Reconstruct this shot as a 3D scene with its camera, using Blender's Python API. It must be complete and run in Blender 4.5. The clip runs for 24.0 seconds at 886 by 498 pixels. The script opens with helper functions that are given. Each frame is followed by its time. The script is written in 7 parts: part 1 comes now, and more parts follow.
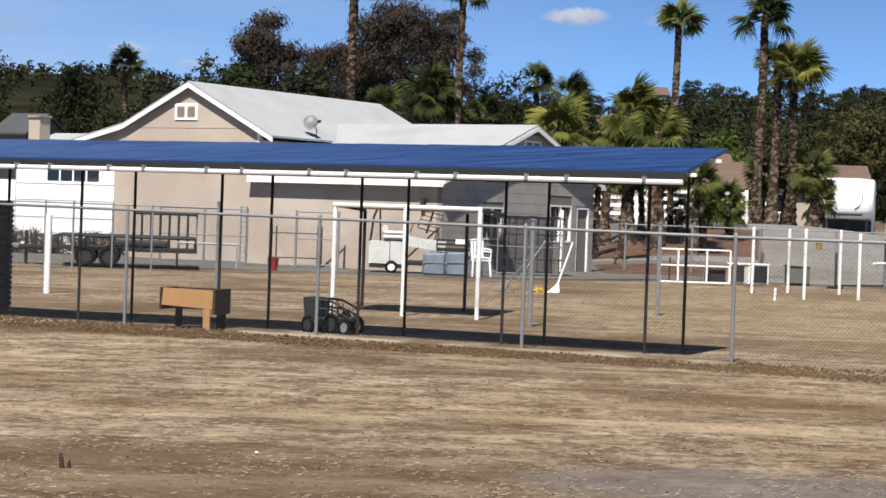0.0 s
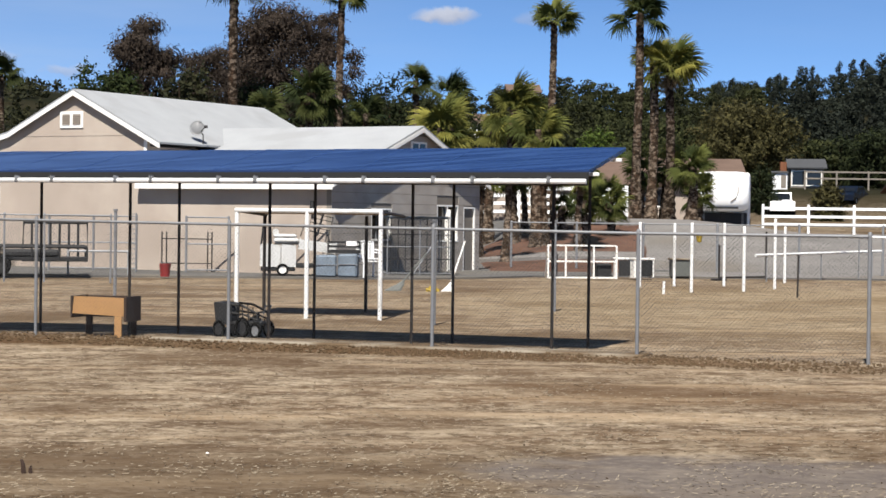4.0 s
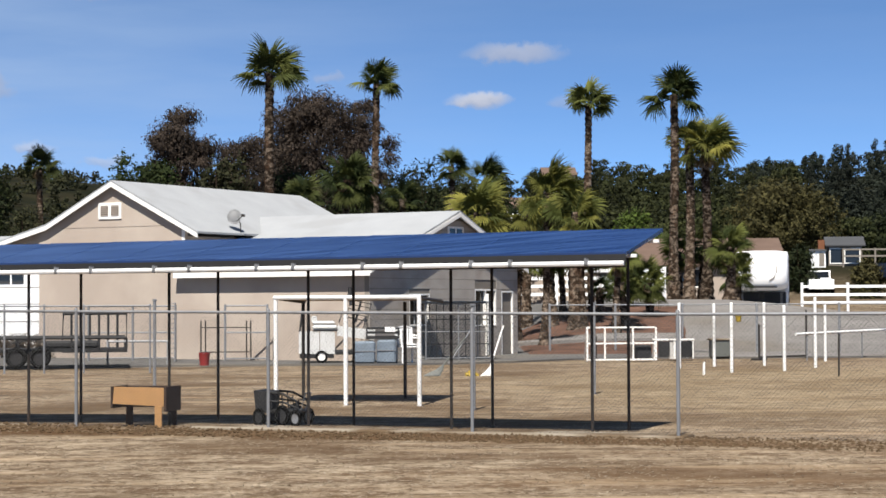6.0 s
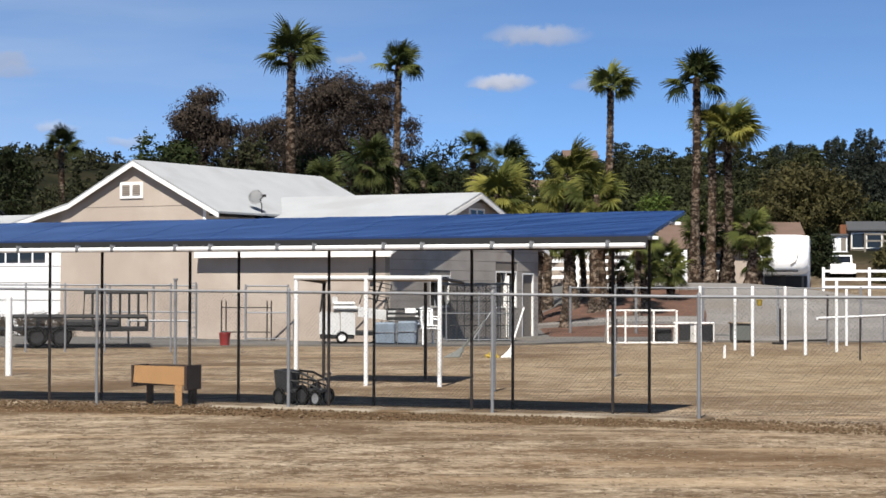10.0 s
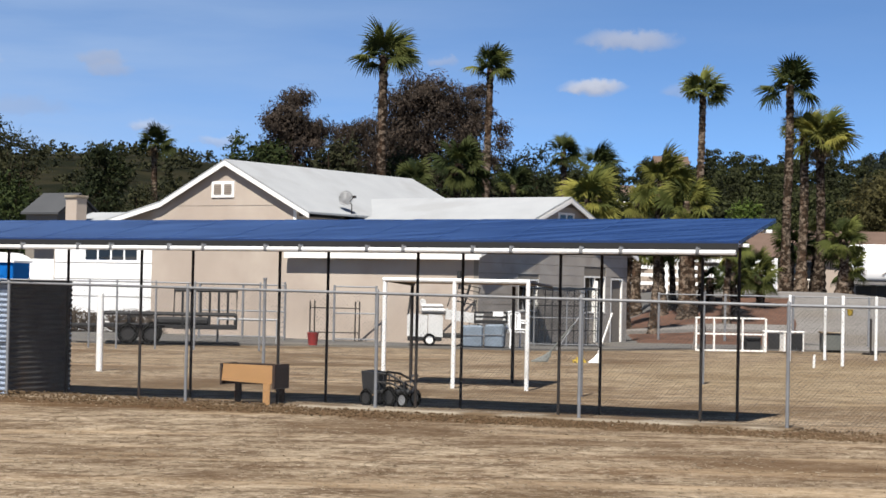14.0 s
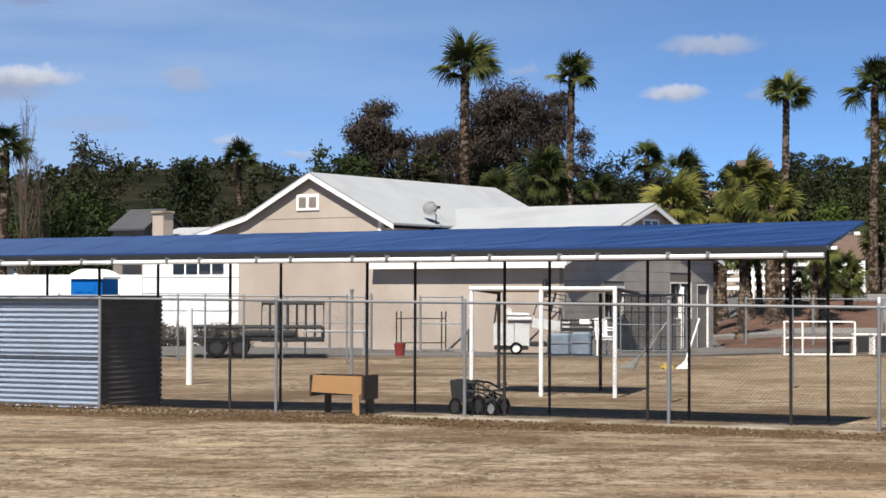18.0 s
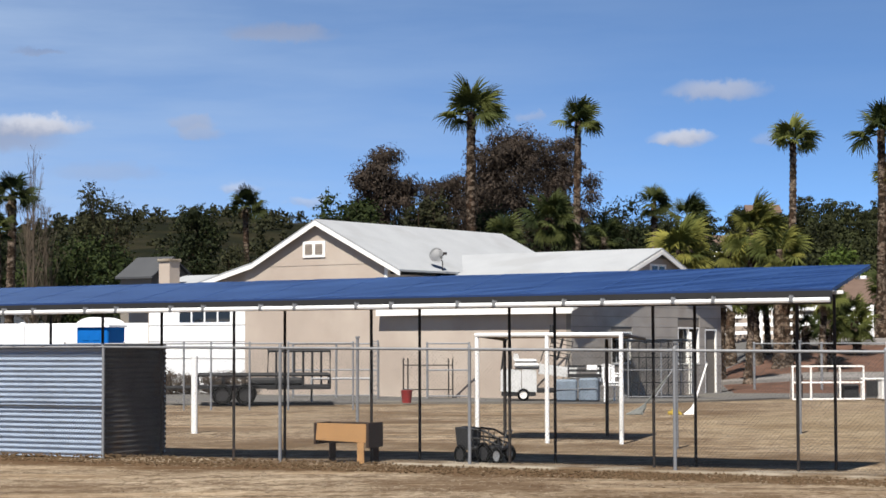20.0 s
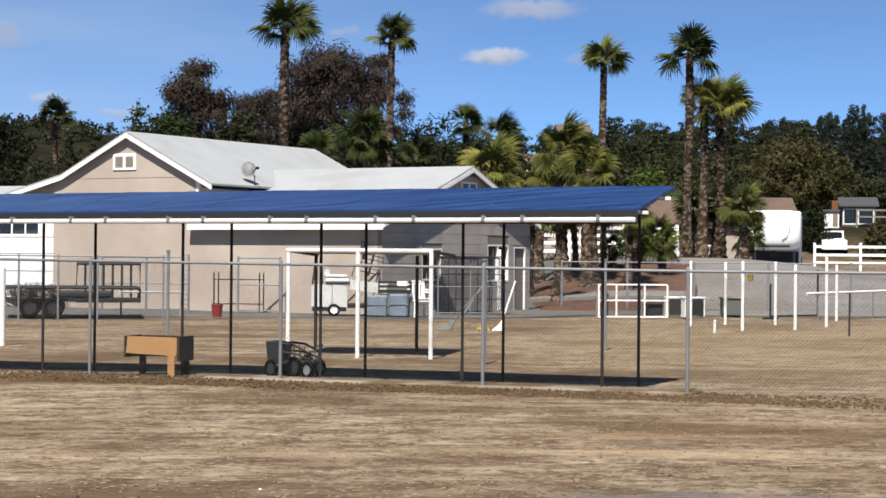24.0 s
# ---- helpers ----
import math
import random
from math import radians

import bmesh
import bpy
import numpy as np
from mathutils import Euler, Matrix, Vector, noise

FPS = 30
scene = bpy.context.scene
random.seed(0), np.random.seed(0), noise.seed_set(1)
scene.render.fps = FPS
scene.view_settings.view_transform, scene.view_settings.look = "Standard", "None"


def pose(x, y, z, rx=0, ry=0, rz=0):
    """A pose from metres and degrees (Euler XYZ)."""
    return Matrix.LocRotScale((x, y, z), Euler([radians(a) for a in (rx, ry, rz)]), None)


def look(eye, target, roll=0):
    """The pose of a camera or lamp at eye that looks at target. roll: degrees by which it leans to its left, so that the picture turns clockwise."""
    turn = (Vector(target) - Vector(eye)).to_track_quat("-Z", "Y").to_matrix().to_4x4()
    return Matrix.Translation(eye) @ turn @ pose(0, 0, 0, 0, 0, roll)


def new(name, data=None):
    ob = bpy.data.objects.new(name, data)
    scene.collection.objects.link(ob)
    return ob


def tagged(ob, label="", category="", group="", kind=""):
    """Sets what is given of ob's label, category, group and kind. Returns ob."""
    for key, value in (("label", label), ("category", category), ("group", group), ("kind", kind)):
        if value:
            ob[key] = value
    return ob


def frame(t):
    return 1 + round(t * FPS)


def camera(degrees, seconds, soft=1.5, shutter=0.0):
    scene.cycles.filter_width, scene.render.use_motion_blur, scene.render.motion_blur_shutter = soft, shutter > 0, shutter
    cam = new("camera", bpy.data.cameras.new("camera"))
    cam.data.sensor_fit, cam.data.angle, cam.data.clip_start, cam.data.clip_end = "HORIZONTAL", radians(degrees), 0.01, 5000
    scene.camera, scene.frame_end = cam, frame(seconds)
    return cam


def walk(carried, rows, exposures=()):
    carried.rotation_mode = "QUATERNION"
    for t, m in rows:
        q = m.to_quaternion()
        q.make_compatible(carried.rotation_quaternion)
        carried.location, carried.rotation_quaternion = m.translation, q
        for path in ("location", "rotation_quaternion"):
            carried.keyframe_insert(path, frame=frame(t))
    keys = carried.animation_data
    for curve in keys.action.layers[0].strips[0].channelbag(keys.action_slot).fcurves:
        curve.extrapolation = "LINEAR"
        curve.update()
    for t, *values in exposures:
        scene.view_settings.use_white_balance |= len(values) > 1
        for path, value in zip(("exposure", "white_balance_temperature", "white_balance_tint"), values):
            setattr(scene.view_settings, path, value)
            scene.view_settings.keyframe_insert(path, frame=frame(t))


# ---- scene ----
cam = camera(25.25, 24.0, soft=1.6)
PATH = [  # seconds, x, y, z, yaw to the left, pitch up, roll
    (0, 0.4329, 0.5162, 1.5981, 1.924, -0.912, 2.044),
    (0.5, 0.3689, 0.37, 1.594, 1.392, 0.094, 1.951),
    (1, 0.2633, 0.176, 1.5951, -0.051, -0.241, 0.559),
    (1.5, 0.2354, 0.1394, 1.5919, -1.708, -0.719, 0.627),
    (3.5, 0.0279, 0.0025, 1.6204, -2.761, -1.357, 0.66),
    (4, 0.0084, -0.0346, 1.6148, -1.704, -0.824, 0.727),
    (4.5, 0.0044, -0.0079, 1.6217, -0.796, -0.743, 0.462),
    (5, 0.007, 0.0361, 1.6227, -0.607, -0.315, 0.51),
    (5.5, 0.0055, -0.0153, 1.6119, -0.635, 0.415, 0.4),
    (6, 0.0041, -0.0341, 1.6162, -0.603, 1.619, -0.279),
    (6.5, 0.0161, -0.0426, 1.6097, -0.621, 2.235, -0.266),
    (7, 0.018, -0.0042, 1.6043, -0.649, 2.261, -0.283),
    (7.5, 0.0088, -0.0027, 1.6038, -0.695, 2.175, -0.299),
    (8, 0.0066, -0.0085, 1.6008, -0.545, 1.787, -0.316),
    (8.5, 0.0106, 0.0126, 1.6023, -0.055, 1.318, -0.251),
    (9, 0.0128, 0.0046, 1.594, 0.098, 1.232, -0.181),
    (9.5, 0.0037, 0.0059, 1.5991, 0.055, 1.169, 0.061),
    (10, 0, 0, 1.5999, 0, 1.102, 0.136),
    (10.5, -0.0047, -0.0009, 1.598, -0.012, 1.248, 0.198),
    (12.5, -0.0033, -0.0252, 1.5954, 0.945, 1.325, 0.803),
    (13, -0.0047, -0.0129, 1.5943, 1.287, 1.326, 0.885),
    (13.5, -0.0112, -0.033, 1.5933, 2.185, 1.23, 0.945),
    (14, -0.0059, -0.0137, 1.6007, 2.569, 1.167, 1.158),
    (14.5, -0.0065, -0.0154, 1.5828, 1.69, 1.109, 1.097),
    (15, -0.0133, -0.0327, 1.5886, 1.215, 0.937, 0.517),
    (15.5, -0.0199, -0.0266, 1.5855, 0.94, 0.866, 0.459),
    (16, -0.022, -0.0198, 1.589, 0.943, 0.996, 0.525),
    (16.5, -0.0373, -0.0484, 1.5962, 2.536, 1.258, 0.67),
    (17, -0.0505, -0.0187, 1.5903, 5.821, 1.122, 0.721),
    (17.5, -0.0319, -0.0179, 1.5881, 5.942, 1.128, 0.769),
    (18, -0.0345, -0.0826, 1.5902, 4.999, 1.419, 0.148),
    (18.5, -0.0148, -0.0182, 1.5951, 4.573, 1.424, -0.362),
    (20.5, 0.0269, 0.0406, 1.5954, 6.138, 2.997, 0.054),
    (20.7, 0.0356, 0.035, 1.5969, 8.17, 2.66, -0.05),
    (20.9, 0.0444, 0.0292, 1.5984, 8.93, 2.3, -0.17),
    (21, 0.0488, 0.0263, 1.5991, 8.715, 2.167, -0.215),
    (21.5, 0.0365, -0.0002, 1.6014, 5.066, 0.926, -0.734),
    (22, -0.0101, -0.1041, 1.6018, 4.18, 0.425, -0.918),
    (22.5, 0.0041, -0.1482, 1.5994, 3.591, 0.876, -0.844),
    (23, -0.0003, -0.1332, 1.6081, 1.082, 1.324, -0.453),
    (23.5, 0.0131, -0.1312, 1.5988, -0.15, 0.63, 0.344),
    (24, 0.0133, -0.1686, 1.5965, -0.22, 0.332, 0.481),
]


def eye_pose(x, y, z, yaw, pitch, roll):
    a, b = radians(yaw), radians(pitch)
    ahead = Vector((-math.sin(a) * math.cos(b), math.cos(a) * math.cos(b), math.sin(b)))
    return look((x, y, z), Vector((x, y, z)) + ahead, roll)


walk(cam, [(t, eye_pose(*row)) for t, *row in PATH])

# ---- light ----
SUN_ELEVATION = radians(56)
SHADOW = Vector((0.2, 0.98, 0)).normalized()
SUN_FROM = Vector((-SHADOW.x * math.cos(SUN_ELEVATION), -SHADOW.y * math.cos(SUN_ELEVATION), math.sin(SUN_ELEVATION)))
sun = new("sun", bpy.data.lights.new("sun", "SUN"))
SKY_STRENGTH = 0.079
sun.data.energy, sun.data.angle, sun.data.color = 5.0, radians(0.53), (1.0, 0.95, 0.87)
sun.matrix_world = look(SUN_FROM * 60, (0, 0, 0))
world = bpy.data.worlds.new("world")
scene.world = world
world.use_nodes = True
scene.view_settings.exposure = 0.84


# clouds: bearing to the right of +y, height, half-width, half-height (radians), strength, greyness
CLOUDS = (
    (0.0289, 0.1035, 0.016, 0.0050, 0.95, 0.1), (0.0474, 0.1270, 0.026, 0.0068, 0.75, 0.35), (0.0717, 0.1020, 0.008, 0.004, 0.35, 0.4),
    (-0.0469, 0.1155, 0.008, 0.003, 0.4, 0.4), (-0.2180, 0.1140, 0.014, 0.005, 0.55, 0.5), (-0.1940, 0.0790, 0.011, 0.004, 0.6, 0.1),
    (-0.2956, 0.1110, 0.028, 0.0068, 1.0, 0.0), (-0.3300, 0.1040, 0.050, 0.0095, 0.75, 0.75), (-0.3750, 0.0985, 0.050, 0.0100, 0.55, 0.7), (-0.2600, 0.0890, 0.030, 0.0060, 0.3, 0.6), (-0.1740, 0.1570, 0.030, 0.0064, 0.7, 0.75),
    (-0.3700, 0.0895, 0.018, 0.0068, 0.85, 0.1), (-0.2940, 0.1480, 0.014, 0.0022, 0.5, 0.9), (-0.2142, 0.1090, 0.013, 0.0045, 0.5, 0.5),
    (-0.1600, 0.0730, 0.012, 0.003, 0.5, 0.2),
)


def build_sky():
    nt = world.node_tree
    nt.nodes.clear()
    L = nt.links.new

    def N(kind, **values):
        n = nt.nodes.new(kind)
        for k, v in values.items():
            n.inputs[int(k[1:])].default_value = v
        return n

    def calc(op, a, b=None, c=None):
        n = nt.nodes.new("ShaderNodeMath")
        n.operation = op
        for k, v in enumerate((a, b, c)):
            if v is None:
                continue
            if isinstance(v, (int, float)):
                n.inputs[k].default_value = v
            else:
                L(v, n.inputs[k])
        return n.outputs[0]

    out, bg = N("ShaderNodeOutputWorld"), N("ShaderNodeBackground")
    sky = N("ShaderNodeTexSky")
    sky.sky_type, sky.sun_disc = "NISHITA", False
    sky.sun_elevation = SUN_ELEVATION
    sky.sun_rotation = math.atan2(SUN_FROM.x, SUN_FROM.y)
    sky.altitude, sky.air_density, sky.dust_density, sky.ozone_density = 300, 0.27, 0.0, 1.5
    bg.inputs["Strength"].default_value = SKY_STRENGTH
    tint = N("ShaderNodeMix")
    tint.data_type, tint.blend_type = "RGBA", "MULTIPLY"
    tint.inputs["Factor"].default_value = 1.0
    tint.inputs["B"].default_value = (0.80, 1.05, 1.175, 1)
    L(sky.outputs[0], tint.inputs["A"])
    tc = N("ShaderNodeTexCoord")
    sep = N("ShaderNodeSeparateXYZ")
    L(tc.outputs["Generated"], sep.inputs[0])
    az = calc("ARCTAN2", sep.outputs["X"], sep.outputs["Y"])
    el = calc("ARCSINE", sep.outputs["Z"])
    flat = N("ShaderNodeCombineXYZ")
    L(az, flat.inputs[0])
    L(el, flat.inputs[1])
    puff = N("ShaderNodeTexNoise")
    puff.inputs["Scale"].default_value, puff.inputs["Detail"].default_value, puff.inputs["Roughness"].default_value = 110, 7, 0.6
    L(flat.outputs[0], puff.inputs["Vector"])
    wob = calc("SUBTRACT", puff.outputs["Fac"], 0.5)
    col = tint.outputs["Result"]
    # thin streaks of high cloud, more of them to the left
    mp = N("ShaderNodeMapping")
    mp.inputs["Scale"].default_value = (5, 34, 1)
    mp.inputs["Rotation"].default_value = (0, 0, -0.08)
    L(flat.outputs[0], mp.inputs["Vector"])
    ci = N("ShaderNodeTexNoise")
    ci.inputs["Scale"].default_value, ci.inputs["Detail"].default_value, ci.inputs["Roughness"].default_value = 1.0, 6, 0.55
    L(mp.outputs[0], ci.inputs["Vector"])
    cm = N("ShaderNodeMapRange")
    cm.inputs["From Min"].default_value, cm.inputs["From Max"].default_value = 0.36, 0.78
    L(ci.outputs["Fac"], cm.inputs["Value"])
    side = N("ShaderNodeMapRange")
    side.inputs["From Min"].default_value, side.inputs["From Max"].default_value = 0.05, -0.35
    side.inputs["To Min"].default_value, side.inputs["To Max"].default_value = 0.16, 1.0
    L(az, side.inputs["Value"])
    high = N("ShaderNodeMapRange")
    high.inputs["From Min"].default_value, high.inputs["From Max"].default_value = 0.55, 0.15
    L(el, high.inputs["Value"])
    veil = calc("MULTIPLY_ADD", cm.outputs[0], 0.55, 0.38)
    thin = calc("MULTIPLY", calc("MULTIPLY", veil, high.outputs[0]), side.outputs[0])

    def over(below, mask, colour):
        n = N("ShaderNodeMix")
        n.data_type = "RGBA"
        L(mask, n.inputs["Factor"])
        L(below, n.inputs["A"])
        if isinstance(colour, tuple):
            n.inputs["B"].default_value = colour
        else:
            L(colour, n.inputs["B"])
        return n.outputs["Result"]

    k = 0.53 / SKY_STRENGTH
    col = over(col, thin, (0.465 * k, 0.61 * k, 0.85 * k, 1))
    for a, e, rx, ry, strong, grey in CLOUDS:
        e -= 0.001 if a > -0.2 else 0.003
        u = calc("DIVIDE", calc("SUBTRACT", calc("ADD", az, calc("MULTIPLY", wob, 0.016)), a), rx)
        v = calc("DIVIDE", calc("SUBTRACT", calc("ADD", el, calc("MULTIPLY", wob, 0.010)), e), ry)
        low = calc("MULTIPLY", calc("MINIMUM", v, 0.0), 0.9)
        d = calc("ADD", calc("MULTIPLY", u, u), calc("ADD", calc("MULTIPLY", v, v), calc("MULTIPLY", low, low)))
        mask = N("ShaderNodeMapRange")
        mask.interpolation_type = "SMOOTHSTEP"
        mask.inputs["From Min"].default_value, mask.inputs["From Max"].default_value = 1.3, 0.0
        mask.inputs["To Max"].default_value = strong
        L(d, mask.inputs["Value"])
        shade = N("ShaderNodeMapRange")
        shade.inputs["From Min"].default_value, shade.inputs["From Max"].default_value = -0.9, 0.7
        L(v, shade.inputs["Value"])
        g = grey
        mixc = N("ShaderNodeMix")
        mixc.data_type = "RGBA"
        mixc.inputs["A"].default_value = (0.36 * k, 0.42 * k, 0.58 * k, 1)
        mixc.inputs["B"].default_value = tuple(c * k for c in (0.76 - 0.58 * g, 0.78 - 0.54 * g, 0.86 - 0.45 * g)) + (1,)
        L(shade.outputs[0], mixc.inputs["Factor"])
        col = over(col, mask.outputs[0], mixc.outputs["Result"])
    L(col, bg.inputs["Color"])
    L(bg.outputs[0], out.inputs["Surface"])


build_sky()


# ---- materials ----
def mat(name, colour, rough=0.8, metal=0.0, vary=0.12, scale=3.0, bump=0.1, grain=40.0, second=None, amount=0.0, tone=0.0, stretch=None):
    """A surface with two scales of variation: patches (scale per metre) and grain; second: a stain colour, tone: spread from piece to piece."""
    m = bpy.data.materials.new(name)
    m.use_nodes = True
    nt = m.node_tree
    N, L = nt.nodes.new, nt.links.new
    b = nt.nodes["Principled BSDF"]
    b.inputs["Roughness"].default_value = rough
    b.inputs["Metallic"].default_value = metal
    if rough >= 0.85:
        b.inputs["Specular IOR Level"].default_value = 0.04  # chalky and dusty: hardly any gloss
    co = N("ShaderNodeNewGeometry")
    n1, n2 = N("ShaderNodeTexNoise"), N("ShaderNodeTexNoise")
    n1.inputs["Scale"].default_value, n1.inputs["Detail"].default_value = scale, 5
    n2.inputs["Scale"].default_value, n2.inputs["Detail"].default_value = grain, 4
    where = co.outputs["Position"]
    if stretch:
        mp = N("ShaderNodeMapping")
        mp.inputs["Scale"].default_value = stretch
        L(where, mp.inputs["Vector"])
        where = mp.outputs[0]
    L(where, n1.inputs["Vector"])
    L(where, n2.inputs["Vector"])
    dark = tuple(c * (1 - vary) for c in colour) + (1,)
    light = tuple(min(1, c * (1 + vary)) for c in colour) + (1,)
    mx = N("ShaderNodeMix")
    mx.data_type = "RGBA"
    mx.inputs["A"].default_value, mx.inputs["B"].default_value = dark, light
    add = N("ShaderNodeMath")
    add.operation = "ADD"
    half = N("ShaderNodeMath")
    half.operation, half.inputs[1].default_value = "MULTIPLY", 0.5
    L(n2.outputs["Fac"], half.inputs[0])
    mul = N("ShaderNodeMath")
    mul.operation, mul.inputs[1].default_value = "MULTIPLY", 0.7
    L(n1.outputs["Fac"], mul.inputs[0])
    L(mul.outputs[0], add.inputs[0])
    L(half.outputs[0], add.inputs[1])
    ramp = N("ShaderNodeMapRange")
    ramp.inputs["From Min"].default_value, ramp.inputs["From Max"].default_value = 0.35, 0.85
    L(add.outputs[0], ramp.inputs["Value"])
    L(ramp.outputs[0], mx.inputs["Factor"])
    col = mx.outputs["Result"]
    if second:
        m2 = N("ShaderNodeMix")
        m2.data_type = "RGBA"
        m2.inputs["B"].default_value = (*second, 1)
        n3 = N("ShaderNodeTexNoise")
        n3.inputs["Scale"].default_value, n3.inputs["Detail"].default_value = scale * 0.43, 6
        L(co.outputs["Position"], n3.inputs["Vector"])
        r3 = N("ShaderNodeMapRange")
        r3.inputs["From Min"].default_value, r3.inputs["From Max"].default_value = 0.62 - amount * 0.3, 0.72 - amount * 0.2
        r3.inputs["To Max"].default_value = min(1.0, 0.4 + amount)
        L(n3.outputs["Fac"], r3.inputs["Value"])
        L(r3.outputs[0], m2.inputs["Factor"])
        L(col, m2.inputs["A"])
        col = m2.outputs["Result"]
    if tone:
        info = N("ShaderNodeObjectInfo")
        hs = N("ShaderNodeHueSaturation")
        mr = N("ShaderNodeMapRange")
        mr.inputs["To Min"].default_value, mr.inputs["To Max"].default_value = 1 - tone, 1 + tone
        L(info.outputs["Random"], mr.inputs["Value"])
        L(mr.outputs[0], hs.inputs["Value"])
        L(col, hs.inputs["Color"])
        col = hs.outputs["Color"]
    L(col, b.inputs["Base Color"])
    if bump:
        bp = N("ShaderNodeBump")
        bp.inputs["Strength"].default_value, bp.inputs["Distance"].default_value = bump, 0.02
        L(n2.outputs["Fac"], bp.inputs["Height"])
        L(bp.outputs[0], b.inputs["Normal"])
    return m


M = {}
M["stucco"] = mat("stucco", (0.365, 0.305, 0.257), 0.9, vary=0.1, scale=0.9, grain=60, bump=0.25, second=(0.435, 0.372, 0.315), amount=0.5)
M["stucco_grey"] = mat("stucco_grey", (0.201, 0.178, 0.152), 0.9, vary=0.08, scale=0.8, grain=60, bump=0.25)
M["siding"] = mat("siding", (0.35, 0.318, 0.285), 0.9, vary=0.14, scale=2.5, grain=60, bump=0.25, second=(0.28, 0.242, 0.21), amount=0.25, tone=0.07, stretch=(1, 0.4, 1))
M["trim_white"] = mat("trim_white", (0.78, 0.76, 0.72), 0.55, vary=0.05, scale=2, grain=30, bump=0.03)
M["vinyl"] = mat("vinyl", (0.82, 0.82, 0.82), 0.4, vary=0.03, scale=1, grain=20, bump=0.02)
M["cart_white"] = mat("cart_white", (0.52, 0.52, 0.51), 0.6, vary=0.1, scale=4, grain=30, bump=0.03, second=(0.4, 0.385, 0.36), amount=0.25)
M["roof"] = mat("roof", (0.29, 0.3, 0.312), 0.85, vary=0.09, scale=1.2, grain=25, bump=0.3, second=(0.245, 0.25, 0.256), amount=0.25, stretch=(1, 1, 1))
M["roof_brown"] = mat("roof_brown", (0.118, 0.0826, 0.0661), 0.9, vary=0.15, scale=1, grain=20, bump=0.3)
M["roof_dark"] = mat("roof_dark", (0.0617, 0.064, 0.0687), 0.9, vary=0.12, scale=1, grain=20, bump=0.3)
M["galv"] = mat("galv", (0.195, 0.2, 0.21), 0.6, 0.2, vary=0.15, scale=8, grain=60, bump=0.05, second=(0.13, 0.125, 0.12), amount=0.12, tone=0.1)
M["wire"] = mat("wire", (0.05, 0.051, 0.053), 0.7, 0.3, vary=0.15, scale=4, grain=50, bump=0)
M["steel_dark"] = mat("steel_dark", (0.0213, 0.0166, 0.0143), 0.7, 0.3, vary=0.3, scale=6, grain=60, bump=0.15, second=(0.0569, 0.0284, 0.0143), amount=0.1)
M["pipe_white"] = mat("pipe_white", (0.75, 0.75, 0.74), 0.4, vary=0.04, scale=3, grain=40, bump=0.02, second=(0.293, 0.275, 0.246), amount=0.05)
M["black"] = mat("black", (0.00713, 0.00713, 0.00778), 0.7, vary=0.3, scale=5, grain=50, bump=0.05)
M["rubber"] = mat("rubber", (0.00648, 0.00648, 0.00648), 0.95, vary=0.3, scale=10, grain=60, bump=0.2)
M["glass"] = mat("glass", (0.00948, 0.0114, 0.0143), 0.08, vary=0.1, scale=1, grain=5, bump=0)
M["corrugated"] = mat("corrugated", (0.312, 0.372, 0.465), 0.42, 0.3, vary=0.09, scale=2.0, grain=30, bump=0.03, second=(0.25, 0.285, 0.335), amount=0.18)
# shelter end sheet: the canopy's shade is put into this dark colour, brown blotches over it
M["sheet_shaded"] = mat("sheet_shaded", (0.068, 0.064, 0.064), 0.85, vary=0.25, scale=3, grain=30, bump=0.1, second=(0.095, 0.06, 0.04), amount=0.3)
M["wood_orange"] = mat("wood_orange", (0.381, 0.207, 0.081), 0.7, vary=0.12, scale=5, grain=50, bump=0.1)
M["wood_brown"] = mat("wood_brown", (0.0332, 0.0166, 0.00948), 0.8, vary=0.25, scale=5, grain=50, bump=0.15)
M["asphalt"] = mat("asphalt", (0.105, 0.101, 0.097), 0.95, vary=0.3, scale=0.6, grain=9, bump=0.2, second=(0.155, 0.138, 0.115), amount=0.35, stretch=(0.5, 1.6, 1))
M["blue"] = mat("blue", (0.006, 0.105, 0.36), 0.88, vary=0.08, scale=3, grain=20, bump=0.03)
M["canvas_blue"] = mat("canvas_blue", (0.135, 0.17, 0.21), 0.6, vary=0.25, scale=4, grain=40, bump=0.1)
M["red"] = mat("red", (0.237, 0.0237, 0.0237), 0.5, vary=0.1, scale=5, grain=40, bump=0.03)
M["dish"] = mat("dish", (0.267, 0.271, 0.279), 0.5, vary=0.06, scale=4, grain=30, bump=0)
M["brick_red"] = mat("brick_red", (0.17, 0.075, 0.042), 0.9, vary=0.2, scale=3, grain=25, bump=0.2)
M["mulch"] = mat("mulch", (0.105, 0.06, 0.044), 0.95, vary=0.3, scale=1.5, grain=12, bump=0.4, second=(0.05, 0.032, 0.024), amount=0.35)
M["palm_bark"] = mat("palm_bark", (0.0261, 0.018, 0.0123), 0.95, vary=0.65, scale=1.6, grain=4, bump=0.9, tone=0.2, stretch=(1.2, 1.2, 4.5))
